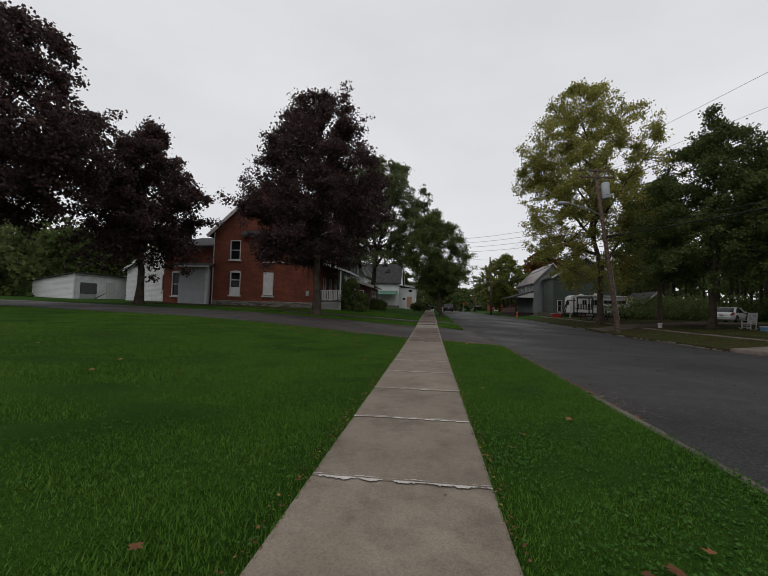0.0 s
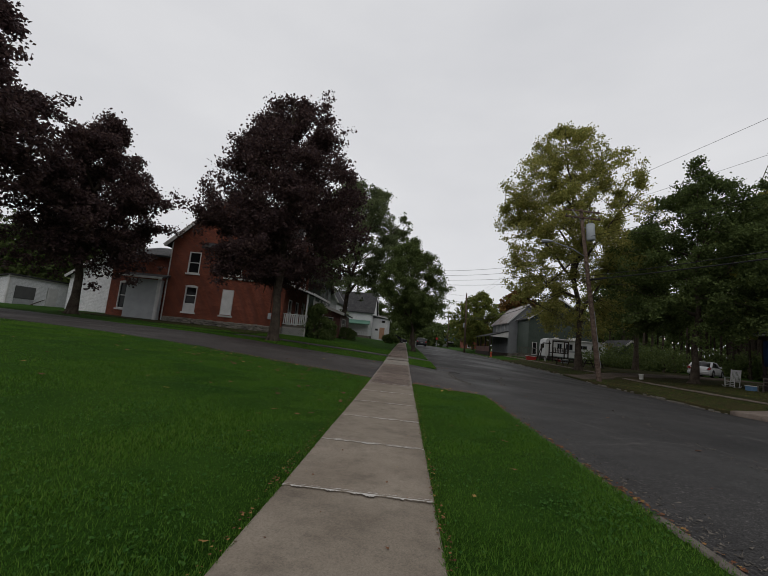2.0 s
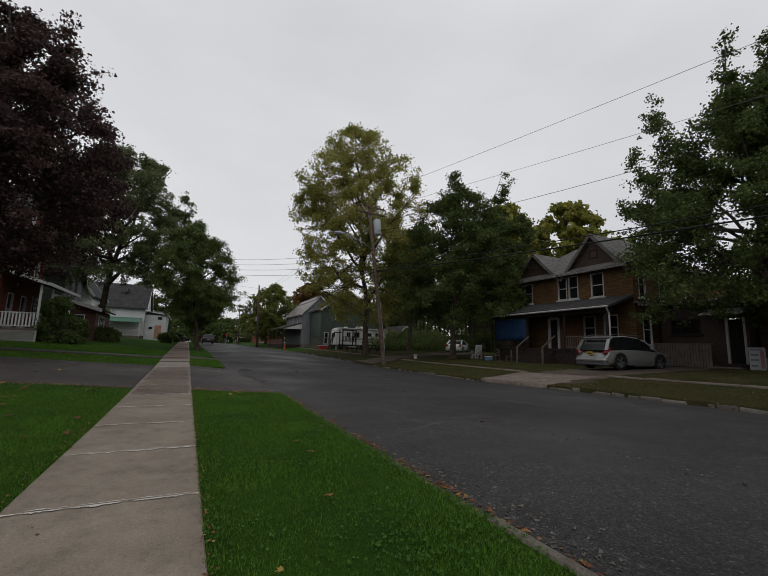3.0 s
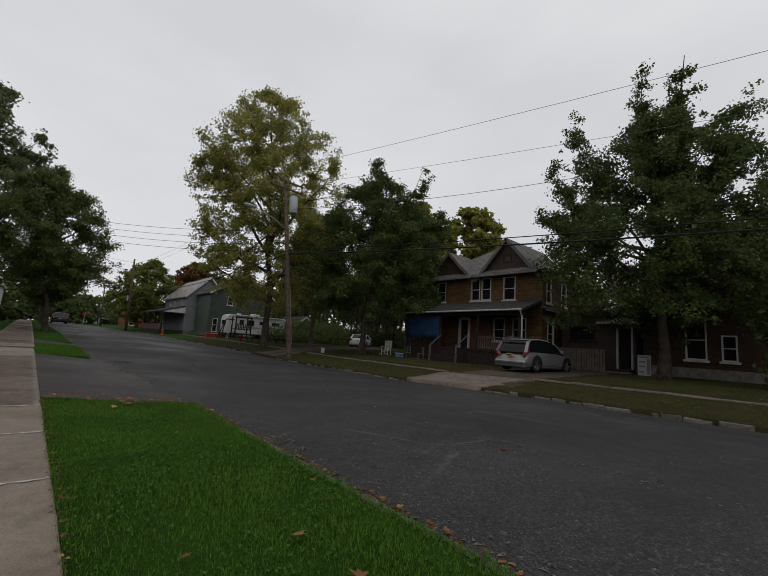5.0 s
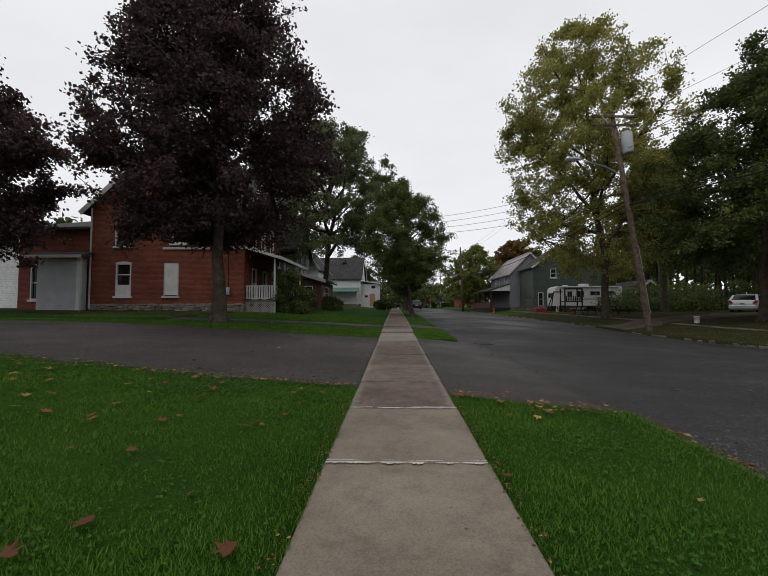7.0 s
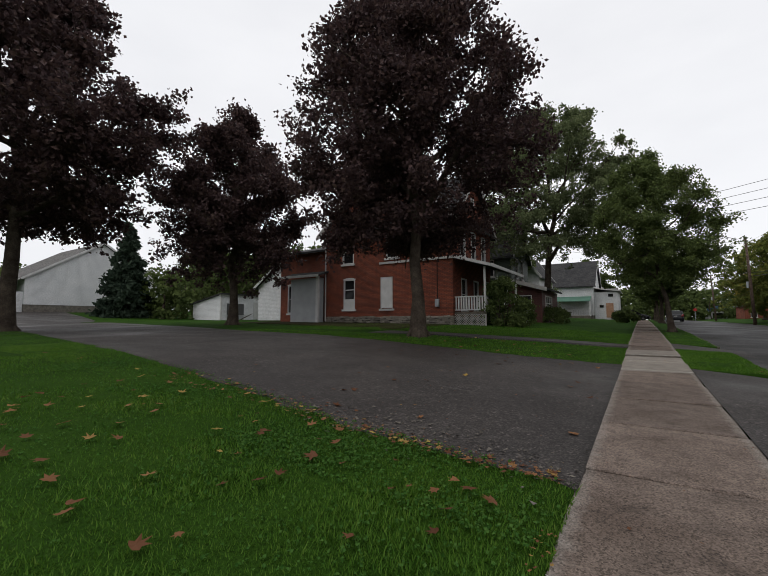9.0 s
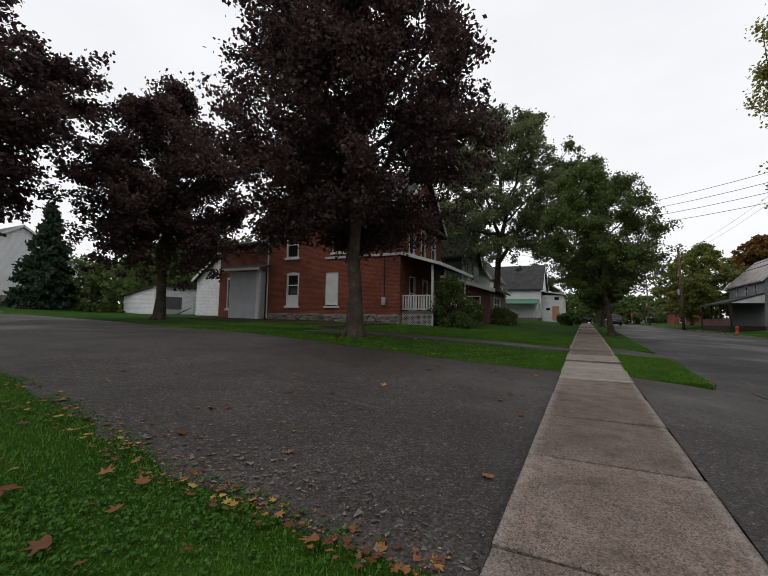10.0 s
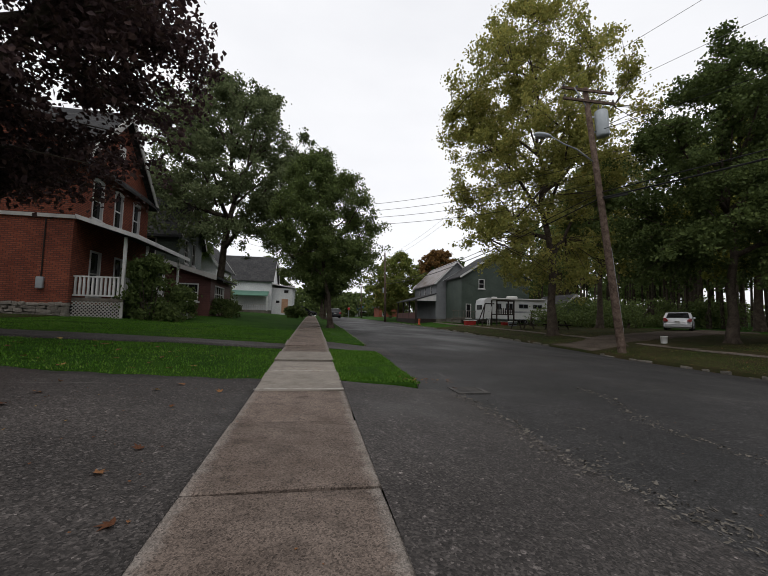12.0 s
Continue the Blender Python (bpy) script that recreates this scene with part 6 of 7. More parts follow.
def camper(x, y):
    root = thing("camper_trailer", "white travel trailer with grey stripes parked on grass", "camper", at=pose(x, y, lz(x, y)))
    L, W, lo, hi = 8.3, 2.4, 0.62, 3.1
    out = [(0.0, lo), (L, lo), (L, hi - 0.1), (L - 0.15, hi), (0.55, hi), (0.12, hi - 0.25), (0.0, hi - 0.8)]
    part("body", Shape().prism(out, 1, 0, W), M_RVBODY, root)
    def side(name, x0, x1, z0, z1, mat, d=0.03, lab=""):
        part(name, box(x0, x1, -d, -0.002, z0, z1, 0.006), mat, root, lab)
    side("stripe", 0.6, L - 0.05, 1.42, 1.5, M_STRIPE, 0.008)
    side("stripe", 2.2, 6.6, 1.56, 1.6, M_STRIPE, 0.008)
    side("stripe", 0.3, L - 0.05, 0.62, 0.68, M_STRIPE, 0.008)
    for a, b, z0, z1 in ((4.4, 5.6, 1.95, 2.45), (6.2, 7.4, 1.95, 2.45), (2.75, 3.65, 1.7, 2.5), (1.6, 2.2, 1.75, 2.45)):
        w = new("window")
        w.parent = root
        part("frame", Shape().box(a, b, -0.03, -0.002, z0, z0 + 0.06).box(a, b, -0.03, -0.002, z1 - 0.06, z1).box(a, a + 0.06, -0.03, -0.002, z0, z1).box(b - 0.06, b, -0.03, -0.002, z0, z1).box((a + b) / 2 - 0.03, (a + b) / 2 + 0.03, -0.03, -0.002, z0, z1), M_STRIPE, w)
        part("pane", box(a + 0.06, b - 0.06, -0.018, -0.006, z0 + 0.06, z1 - 0.06), M_GLASS, w)
    side("door", 0.75, 1.4, 0.75, 2.55, M_RVBODY, 0.04)
    side("hatch", 7.0, 7.9, 0.85, 1.3, M_TRIM, 0.02)
    part("front_window", box(-0.02, 0.02, 0.5, 1.9, 1.7, 2.25), M_GLASS, root)
    part("roof_unit", box(3.6, 4.7, 0.8, 1.6, hi, hi + 0.32, 0.06), M_BUCKET, root, "white roof air conditioner")
    part("roof_vent", box(1.6, 2.1, 0.9, 1.4, hi, hi + 0.18, 0.04), M_BUCKET, root)
    part("awning_roll", Shape().tube([(0.9, -0.1, hi - 0.12), (7.8, -0.1, hi - 0.08)], 0.07, 8), M_TRIM, root)
    for k in (5.4, 6.3):
        for yy in (0.15, W - 0.15):
            lathe_wheel("wheel", root, k, yy, 0.36, 0.22, M_RIM)
    part("hitch", Shape().bar((0, 0.6, 0.55), (-1.2, 1.2, 0.5), 0.08, 0.12).bar((0, 1.8, 0.55), (-1.2, 1.2, 0.5), 0.08, 0.12).box(-1.25, -1.15, 1.15, 1.25, -0.05, 0.6), M_CARGREY, root)


camper(19.7, 59.0)

# ---- yard things near the camper ----
def picnic_table(x, y, turn):
    root = thing("picnic_table", "weathered dark wooden picnic table", "table", at=pose(x, y, lz(x, y), 0, 0, turn))
    for k in range(5):
        part("top_board", box(-0.95, 0.95, -0.38 + 0.155 * k, -0.24 + 0.155 * k, 0.72, 0.76), M_WOOD_D, root)
    for s in (-1, 1):
        part("bench", box(-0.95, 0.95, s * 0.72 - 0.13, s * 0.72 + 0.13, 0.43, 0.47), M_WOOD_D, root)
        for u in (-0.7, 0.7):
            part("leg", Shape().bar((u, s * 0.25, 0.72), (u, s * 0.62, 0.0), 0.05, 0.09), M_WOOD_D, root)
    for u in (-0.7, 0.7):
        part("brace", box(u - 0.03, u + 0.03, -0.8, 0.8, 0.36, 0.43), M_WOOD_D, root)


picnic_table(17.6, 46.5, 15)
picnic_table(19.8, 45.0, 25)


def playset(x, y):
    root = thing("swing_frame", "dark wooden play frame with a white ladder", "playset", at=pose(x, y, lz(x, y)))
    for a in (0, 1.9):
        for b in (0, 1.2):
            part("post", box(a - 0.06, a + 0.06, b - 0.06, b + 0.06, 0, 2.7), M_WOOD_D, root)
    part("deck", box(-0.05, 1.95, -0.05, 1.25, 1.15, 1.25), M_WOOD_D, root)
    part("beam", box(-0.05, 1.95, -0.05, 0.05, 2.55, 2.7), M_WOOD_D, root)
    for k in range(9):
        part("slat", box(0.1 + 0.2 * k, 0.2 + 0.2 * k, -0.04, -0.01, 1.25, 1.85), M_WOOD_D, root)
    part("swing_leg", Shape().bar((-1.6, 0, 0), (-1.0, 0.6, 2.3), 0.09, 0.09), M_WOOD_D, root)
    part("swing_leg", Shape().bar((-1.6, 1.2, 0), (-1.0, 0.6, 2.3), 0.09, 0.09), M_WOOD_D, root)
    part("swing_beam", Shape().bar((-1.0, 0.6, 2.3), (0, 0.6, 2.3), 0.09, 0.12), M_WOOD_D, root)
    lad = Shape()
    for s in (0, 0.45):
        lad.bar((-0.75, 0.2 + s, 0.0), (-0.45, 0.2 + s, 2.0), 0.05, 0.05)
    for k in range(5):
        lad.bar((-0.7 + 0.06 * k, 0.2, 0.3 + 0.38 * k), (-0.7 + 0.06 * k, 0.65, 0.3 + 0.38 * k), 0.04, 0.04)
    part("ladder", lad, M_WHITE, root, "white ladder")


playset(18.9, 54.0)


def tub(name, label, x, y, w, d, h, mat, category):
    root = thing(name, label, category, at=pose(x, y, lz(x, y)))
    part("body", Shape().rings([[(-w * 0.45, -d * 0.45, 0), (w * 0.45, -d * 0.45, 0), (w * 0.45, d * 0.45, 0), (-w * 0.45, d * 0.45, 0)], [(-w / 2, -d / 2, h), (w / 2, -d / 2, h), (w / 2, d / 2, h), (-w / 2, d / 2, h)]]), mat, root)
    part("rim", box(-w * 0.53, w * 0.53, -d * 0.53, d * 0.53, h, h + 0.05, 0.015), M_BUCKET, root)


tub("toy_wagon", "red and white plastic toy wagon on the grass", 17.2, 57.0, 1.2, 0.7, 0.5, M_REDTOY, "toy")
tub("storage_tub", "grey plastic tub on the grass", 19.6, 52.0, 0.7, 0.5, 0.45, M_STRIPE, "tub")
tub("toy_box", "red plastic toy box below the play frame", 20.2, 54.6, 0.9, 0.5, 0.35, M_REDTOY, "toy")

gh = simple_house("grey_house", "pale grey sided house with a streaked metal roof and long porch", 17.4, 23.4, 70.0, 82.0, 1.0, 6.6, 9.6, 1, M_SIDING_G, M_METALROOF,
                  [(0, 17.4, 72.0, 72.9, 4.9, 6.2, -1), (0, 17.4, 75.0, 75.9, 4.9, 6.2, -1), (0, 17.4, 78.0, 78.9, 4.9, 6.2, -1)], 0.35, M_WHITE)
part("porch_roof", Shape().prism([(14.2, 3.9), (17.395, 4.9), (17.395, 5.05), (14.2, 4.05)], 1, 69.8, 82.0), M_SHINGLE_D, gh)
part("porch_end", Shape().prism([(14.3, 3.9), (17.39, 3.9), (17.39, 4.85)], 1, 69.85, 69.95), M_WHITE, gh)
part("porch_floor", box(14.3, 17.395, 70.0, 82.0, 0.6, 1.35), M_WOOD_D, gh)
for yy in (70.1, 74.0, 78.0, 81.8):
    part("porch_post", box(14.4, 14.6, yy - 0.1, yy + 0.1, 1.35, 3.9), M_WOOD_D, gh)
part("porch_wall", wall(Shape(), 0, 14.4, 70.2, 81.7, 1.35, 2.2, 0.08), M_SIDING_R, gh)
simple_house("slate_house", "dark slate sided house behind the camper", 18.7, 28.0, 63.5, 69.4, 1.0, 6.9, 9.9, 1, M_SIDING_D, M_SHINGLE_D,
             [(1, 63.5, 19.3, 20.0, 1.6, 3.4, -1), (1, 63.5, 20.8, 21.8, 1.8, 3.4, -1), (1, 63.5, 21.0, 21.8, 5.4, 6.6, -1)], 0.3, M_WHITE)
gdeck = thing("wooden_deck", "grey weathered deck before the slate house", "deck")
part("floor", box(16.6, 22.5, 61.2, 63.4, 1.4, 1.52), M_WOOD, gdeck)
for xx in (16.7, 19.6, 22.4):
    part("post", box(xx - 0.06, xx + 0.06, 61.3, 61.42, 0.6, 1.4), M_WOOD, gdeck)
rails(gdeck, (16.7, 61.3, 1.52), (22.4, 61.3, 1.52), 0.9, M_WOOD, 0.3)
simple_house("yard_shed", "dark shed with a grey roof beside the camper", 28.5, 31.6, 57.0, 63.0, 0.9, 3.2, 4.4, 1, M_SIDING_D, M_SHINGLE_D, [], 0.35, M_TRIM, 0.1, "shed")
shop = thing("corner_shop", "white shop with a blue sign band at the street's end", "shop")
part("wall", box(17.0, 29.0, 170.0, 182.0, 0.8, 5.2), M_SIDING, shop)
part("sign_band", box(16.9, 29.1, 169.85, 170.0, 4.0, 5.6), M_CYAN, shop)
for k in range(3):
    part("window", box(18.2 + 3.6 * k, 20.6 + 3.6 * k, 169.9, 169.99, 1.8, 3.4), M_GLASS, shop)
part("roof", box(16.8, 29.2, 169.8, 182.2, 5.6, 5.8), M_SHINGLE, shop)
simple_house("brick_shop", "small red brick house with white trim up the street", 19.5, 27.0, 132.0, 142.0, 1.0, 4.6, 7.2, 1, M_BRICK, M_SHINGLE_D, [(1, 132.0, 20.5, 21.6, 1.9, 3.4, -1)], 0.35, M_WHITE)
simple_house("far_house", "white house far up the street", -16.0, -5.0, 118.0, 130.0, 1.6, 6.2, 9.0, 0, M_SIDING, M_SHINGLE, [(1, 118.0, -9.0, -8.0, 2.6, 4.2, -1)], 0.35, M_WHITE)


# ---- utility poles and wires ----
def sag_wire(root, a, b, drop, r, mat, n=14):
    a, b = Vector(a), Vector(b)
    pts = [a.lerp(b, k / n) - Vector((0, 0, drop * 4 * (k / n) * (1 - k / n))) for k in range(n + 1)]
    part("wire", Shape().tube(pts, r, 5), mat, root)


def utility_pole():
    bx, by = 13.95, 31.2
    bz = lz(bx, by)
    top = Vector((12.35, 31.4, 12.35))
    foot = Vector((bx, by, bz - 0.3))
    root = thing("utility_pole", "leaning grey wooden utility pole with transformer and street lamp", "utility pole")
    at = lambda s: foot.lerp(top, s)  # noqa: E731
    part("pole", Shape().tube([at(0), at(0.03), at(0.3), at(0.6), at(1)], [0.19, 0.18, 0.165, 0.145, 0.115], 14), M_POLE, root, smooth=True)
    for k, (s, dz) in enumerate(((0.985, 0.0), (0.945, 0.0))):
        c = at(s)
        d = Vector((0.93, -0.2, -0.12)).normalized()
        off = Vector((0.0, -0.14, 0))
        part("crossarm", Shape().bar(c + off - d * 1.2, c + off + d * 1.2, 0.09, 0.11), M_POLE, root)
        for u in (-1.1, -0.5, 0.5, 1.1):
            q = c + off + d * u
            part("insulator", Shape().tube([q + Vector((0, 0, 0.05)), q + Vector((0, 0, 0.13)), q + Vector((0, 0, 0.2))], [0.03, 0.055, 0.03], 8), M_CARGREY, root)
    part("brace", Shape().bar(at(0.985) + Vector((-0.7, -0.16, 0.05)), at(0.92), 0.03, 0.05).bar(at(0.985) + Vector((0.7, -0.16, -0.1)), at(0.92), 0.03, 0.05), M_GALV, root)
    tk = new("transformer")
    tk.parent = root
    c = at(0.86) + Vector((0.42, -0.25, 0))
    part("tank", Shape().tube([c + Vector((0.05, 0, -0.62)), c + Vector((0.04, 0, -0.55)), c + Vector((-0.04, 0, 0.5)), c + Vector((-0.045, 0, 0.58))], [0.27, 0.29, 0.29, 0.26], 18), M_TANK, tk, "pale grey transformer can", True)
    part("lid", Shape().tube([c + Vector((-0.045, 0, 0.58)), c + Vector((-0.05, 0, 0.66))], [0.27, 0.12], 14), M_GALV, tk)
    for u in (-0.12, 0.12):
        part("bushing", Shape().tube([c + Vector((u - 0.05, 0, 0.6)), c + Vector((u - 0.05, 0, 0.85))], [0.05, 0.025], 8), M_CARGREY, tk)
    part("bracket", Shape().bar(at(0.83), c + Vector((0, 0, -0.35)), 0.08, 0.08).bar(at(0.89), c + Vector((0, 0, 0.3)), 0.08, 0.08), M_GALV, tk)
    # street lamp
    lp = new("street_lamp")
    lp.parent = root
    a = at(0.715)
    tip = Vector((9.95, 31.0, 9.62))
    mid1, mid2 = a + Vector((-1.0, -0.05, 0.55)), a + Vector((-1.7, -0.1, 0.72))
    part("arm", Shape().tube([a, mid1, mid2, tip + Vector((0.35, 0, 0.02))], [0.04, 0.035, 0.03, 0.028], 8), M_GALV, lp, smooth=True)
    n = 10
    prof = [(0.38, 0.05), (0.3, 0.10), (0.05, 0.16), (-0.25, 0.17), (-0.42, 0.10), (-0.47, 0.02)]
    part("head", Shape().rings([[tip + Vector((u, r * math.cos(2 * math.pi * k / n), 0.65 * r * math.sin(2 * math.pi * k / n) + 0.02)) for k in range(n)] for u, r in prof]), M_TANK, lp, smooth=True)
    part("lens", Shape().rings([[tip + Vector((u, r * math.cos(2 * math.pi * k / n), -0.06 - 0.35 * r + 0.2 * r * math.sin(2 * math.pi * k / n))) for k in range(n)] for u, r in ((0.05, 0.1), (-0.1, 0.15), (-0.25, 0.15), (-0.38, 0.08))]), M_GLASSLAMP, lp, smooth=True)
    part("splice_box", Shape().bar(at(0.585) + Vector((0.1, -0.1, 0)), at(0.585) + Vector((0.9, -0.6, 0.12)), 0.1, 0.14), M_CABLE, root)
    part("guard", Shape().tube([at(0.1) + Vector((0.17, -0.05, 0)), at(0.4) + Vector((0.15, -0.05, 0))], 0.03, 6), M_GALV, root)
    # wires to the south and north
    arm = at(0.985) + Vector((0, -0.14, 0))
    d = Vector((0.93, -0.2, -0.12)).normalized()
    for u, end, drop in ((-1.1, (23.5, -34, 9.9), 0.6), (1.1, (27.5, -34, 9.0), 0.7)):
        sag_wire(root, arm + d * u + Vector((0, 0, 0.2)), end, drop, 0.009, M_WIRE)
    sag_wire(root, at(0.83), (26.2, 7.0, 12.6), 0.7, 0.014, M_CABLE)
    for s, end, r in ((0.605, (22.5, -34, 6.0), 0.022), (0.585, (22.6, -34, 5.5), 0.035)):
        sag_wire(root, at(s), end, 1.0, r, M_CABLE)
    p2 = (11.6, 78.0, 0)
    for s, z, r in ((0.985, 11.2, 0.009), (0.95, 10.6, 0.009), (0.605, 7.2, 0.02), (0.585, 6.8, 0.03)):
        sag_wire(root, at(s), (11.6, 78.0, z), 0.9, r, M_CABLE if r > 0.01 else M_WIRE)
    for z in (11.2, 10.0, 9.3):
        sag_wire(root, (11.6, 78.0, z), (-8.5, 70.0, z + 1.4), 0.5, 0.014, M_CABLE)
    for k in range(4):
        sag_wire(root, at(0.6 + 0.04 * k), (-5.5 + 0.3 * k, 47.0, 8.6 + 0.4 * k), 0.9, 0.012, M_CABLE)


utility_pole()
for x, y, h, lean in ((11.6, 78.0, 11.8, -0.35), (13.9, 128.0, 11.5, -0.5)):
    z = lz(x, y)
    p = thing("utility_pole", "plain grey wooden pole farther up the street", "utility pole", at=pose(x, y, z))
    part("pole", Shape().tube([(0, 0, -0.3), (lean * 0.5, 0, h * 0.5), (lean, 0, h - z)], [0.19, 0.16, 0.12], 10), M_POLE, p, smooth=True)
    part("can", Shape().tube([(lean * 0.55 - 0.25, 0, 4.6), (lean * 0.55 - 0.25, 0, 5.4)], 0.12, 10), M_TANK, p)
    if y > 100:
        part("crossarm", Shape().bar((lean - 2.2, 0, h - 1.6), (lean + 0.6, 0, h - 2.0), 0.12, 0.12), M_POLE, p)
mast = thing("service_pole", "thin grey pole with a wire bracket behind the tree", "utility pole", at=pose(26.2, 7.0, lz(26.2, 7.0)))
part("pole", Shape().tube([(0, 0, -0.3), (0, 0, 12.6)], [0.06, 0.04], 8), M_POLE, mast)
part("bracket", Shape().bar((0, -0.35, 12.3), (0, 0.35, 12.3), 0.04, 0.05), M_POLE, mast)


# ---- small things across the street ----
def bucket(x, y):
    root = thing("bucket", "white plastic bucket standing on the grass", "bucket", at=pose(x, y, lz(x, y)))
    n = 16
    ring = lambda r, z: [(r * math.cos(2 * math.pi * k / n), r * math.sin(2 * math.pi * k / n), z) for k in range(n)]  # noqa: E731
    part("body", Shape().rings([ring(0.135, 0), ring(0.155, 0.34), ring(0.168, 0.345), ring(0.168, 0.39), ring(0.15, 0.39), ring(0.125, 0.02)], False), M_BUCKET, root, smooth=True)
    part("base", Shape().rings([ring(0.135, 0.0), ring(0.13, 0.02)]), M_BUCKET, root)
    part("handle", Shape().tube([(0.165 * math.cos(a), 0.165 * math.sin(a) * 0.4 - 0.1 * math.sin(a), 0.36 - 0.12 * math.sin(a)) for a in [math.pi * k / 8 for k in range(9)]], 0.005, 5), M_GALV, root)


bucket(17.5, 32.6)


def rocking_chair(x, y, turn):
    root = thing("rocking_chair", "white wooden slat-back rocking chair on the lawn", "chair", at=pose(x, y, lz(x, y), 0, 0, turn))
    for s in (-0.28, 0.28):
        pts = [(-0.45 + 0.95 * k / 8, s, 0.03 + 0.12 * ((k - 4) / 4) ** 2) for k in range(9)]
        part("rocker", Shape().tube(pts, 0.025, 6), M_WHITE, root)
        part("front_leg", Shape().bar((0.22, s, 0.06), (0.22, s, 0.66), 0.045, 0.045), M_WHITE, root)
        part("back_post", Shape().bar((-0.24, s, 0.06), (-0.42, s, 1.22), 0.045, 0.045), M_WHITE, root)
        part("arm", box(-0.34, 0.3, s - 0.05, s + 0.05, 0.66, 0.69), M_WHITE, root)
    part("seat", box(-0.26, 0.28, -0.28, 0.28, 0.4, 0.44), M_WHITE, root)
    for k in range(7):
        y0 = -0.22 + 0.0733 * k
        part("slat", Shape().bar((-0.265, y0, 0.46), (-0.405, y0, 1.12), 0.045, 0.016), M_WHITE, root)
    part("top_rail", Shape().bar((-0.41, -0.28, 1.15), (-0.41, 0.28, 1.15), 0.03, 0.1), M_WHITE, root)
    for z in (0.18, 0.3):
        part("stretcher", Shape().bar((0.22, -0.28, z), (0.22, 0.28, z), 0.025, 0.025), M_WHITE, root)


rocking_chair(22.2, 30.6, 200)


def kitchen_chair(x, y, turn):
    root = thing("kitchen_chair", "old bare wooden chair standing before the porch", "chair", at=pose(x, y, lz(x, y), 0, 0, turn))
    part("seat", box(-0.2, 0.2, -0.2, 0.2, 0.42, 0.46), M_WOOD, root)
    for a in (-0.17, 0.17):
        for b in (-0.17, 0.17):
            part("leg", box(a - 0.02, a + 0.02, b - 0.02, b + 0.02, 0, 0.42 if a > 0 else 0.9), M_WOOD, root)
    for z in (0.6, 0.82):
        part("back_rail", box(-0.185, -0.155, -0.15, 0.15, z, z + 0.07), M_WOOD, root)


kitchen_chair(21.9, 27.9, 180)
kitchen_chair(21.8, 26.4, 150)
tub("paint_tub", "blue plastic tub on the lawn", 21.8, 28.6, 0.45, 0.45, 0.3, M_CYAN, "tub")


def sign_board(x, y, turn):
    # a white sign board, its writing reduced to plain bars
    root = thing("old_appliance_door", "white panel with faded pink marks leaning by the tree", "panel", at=pose(x, y, lz(x, y), 0, 0, turn))
    part("panel", box(-0.03, 0.03, -0.31, 0.31, 0, 1.12, 0.01), M_PANEL, root)
    for k, (a, b, z0, z1) in enumerate(((-0.27, -0.12, 0.12, 0.95), (-0.22, 0.26, 0.98, 1.06), (-0.06, 0.24, 0.72, 0.8), (-0.06, 0.24, 0.48, 0.56), (0.0, 0.24, 0.2, 0.28))):
        part("mark", box(-0.036, -0.031, a, b, z0, z1), M_PINK if k == 0 else M_STRIPE, root)


sign_board(25.3, 13.3, 5)


def hydrant(x, y):
    root = thing("fire_hydrant", "orange-red iron hydrant on the verge", "hydrant", at=pose(x, y, lz(x, y)))
    part("barrel", Shape().tube([(0, 0, 0), (0, 0, 0.08), (0, 0, 0.1), (0, 0, 0.55), (0, 0, 0.62), (0, 0, 0.75), (0, 0, 0.8)], [0.2, 0.2, 0.13, 0.13, 0.17, 0.12, 0.04], 12), M_ORANGE, root, smooth=True)
    part("outlet", Shape().tube([(0, -0.22, 0.45), (0, 0.22, 0.45)], 0.07, 8), M_ORANGE, root)


hydrant(13.9, 66.0)
rng_fence = thing("stop_sign", "red stop sign at the far corner", "sign", at=pose(12.2, 150.0, lz(12.2, 150.0)))
part("post", box(-0.05, 0.05, -0.03, 0.03, 0, 2.8), M_GALV, rng_fence)
part("plate", Shape().prism([(0.45 * math.cos(math.pi * (k + 0.5) / 4), 3.0 + 0.45 * math.sin(math.pi * (k + 0.5) / 4)) for k in range(8)], 1, -0.05, -0.032), M_REDTOY, rng_fence)

# ---- far trees and woods ----
tree("tall_trunk_tree", "slender tree at the edge of the woods", (24.5, 46.0), 7.0, 17.0, 4.0, M_GREEN, 12000, 0.3, 0.26, 110, 31, LOBED, (0, 0), 1.0, 0.1)
tree("round_tree", "rounded olive-green tree by the far pole", (15.8, 88.0), 2.0, 14.0, 7.4, M_OLIVE, 26000, 0.26, 0.26, 190, 32, LOBED, (0, 0), 1.0)
tree("round_tree", "rounded yellow-green tree up the street", (17.5, 104.0), 3.0, 11.0, 5.0, M_AUTUMN, 9000, 0.36, 0.26, 110, 33, LOBED, (0, 0), 1.0)
tree("rust_tree", "rust-coloured tree behind the grey house", (26.0, 96.0), 6.0, 17.0, 6.0, M_RUST, 9000, 0.42, 0.3, 110, 34, LOBED, (0, 0), 1.1)
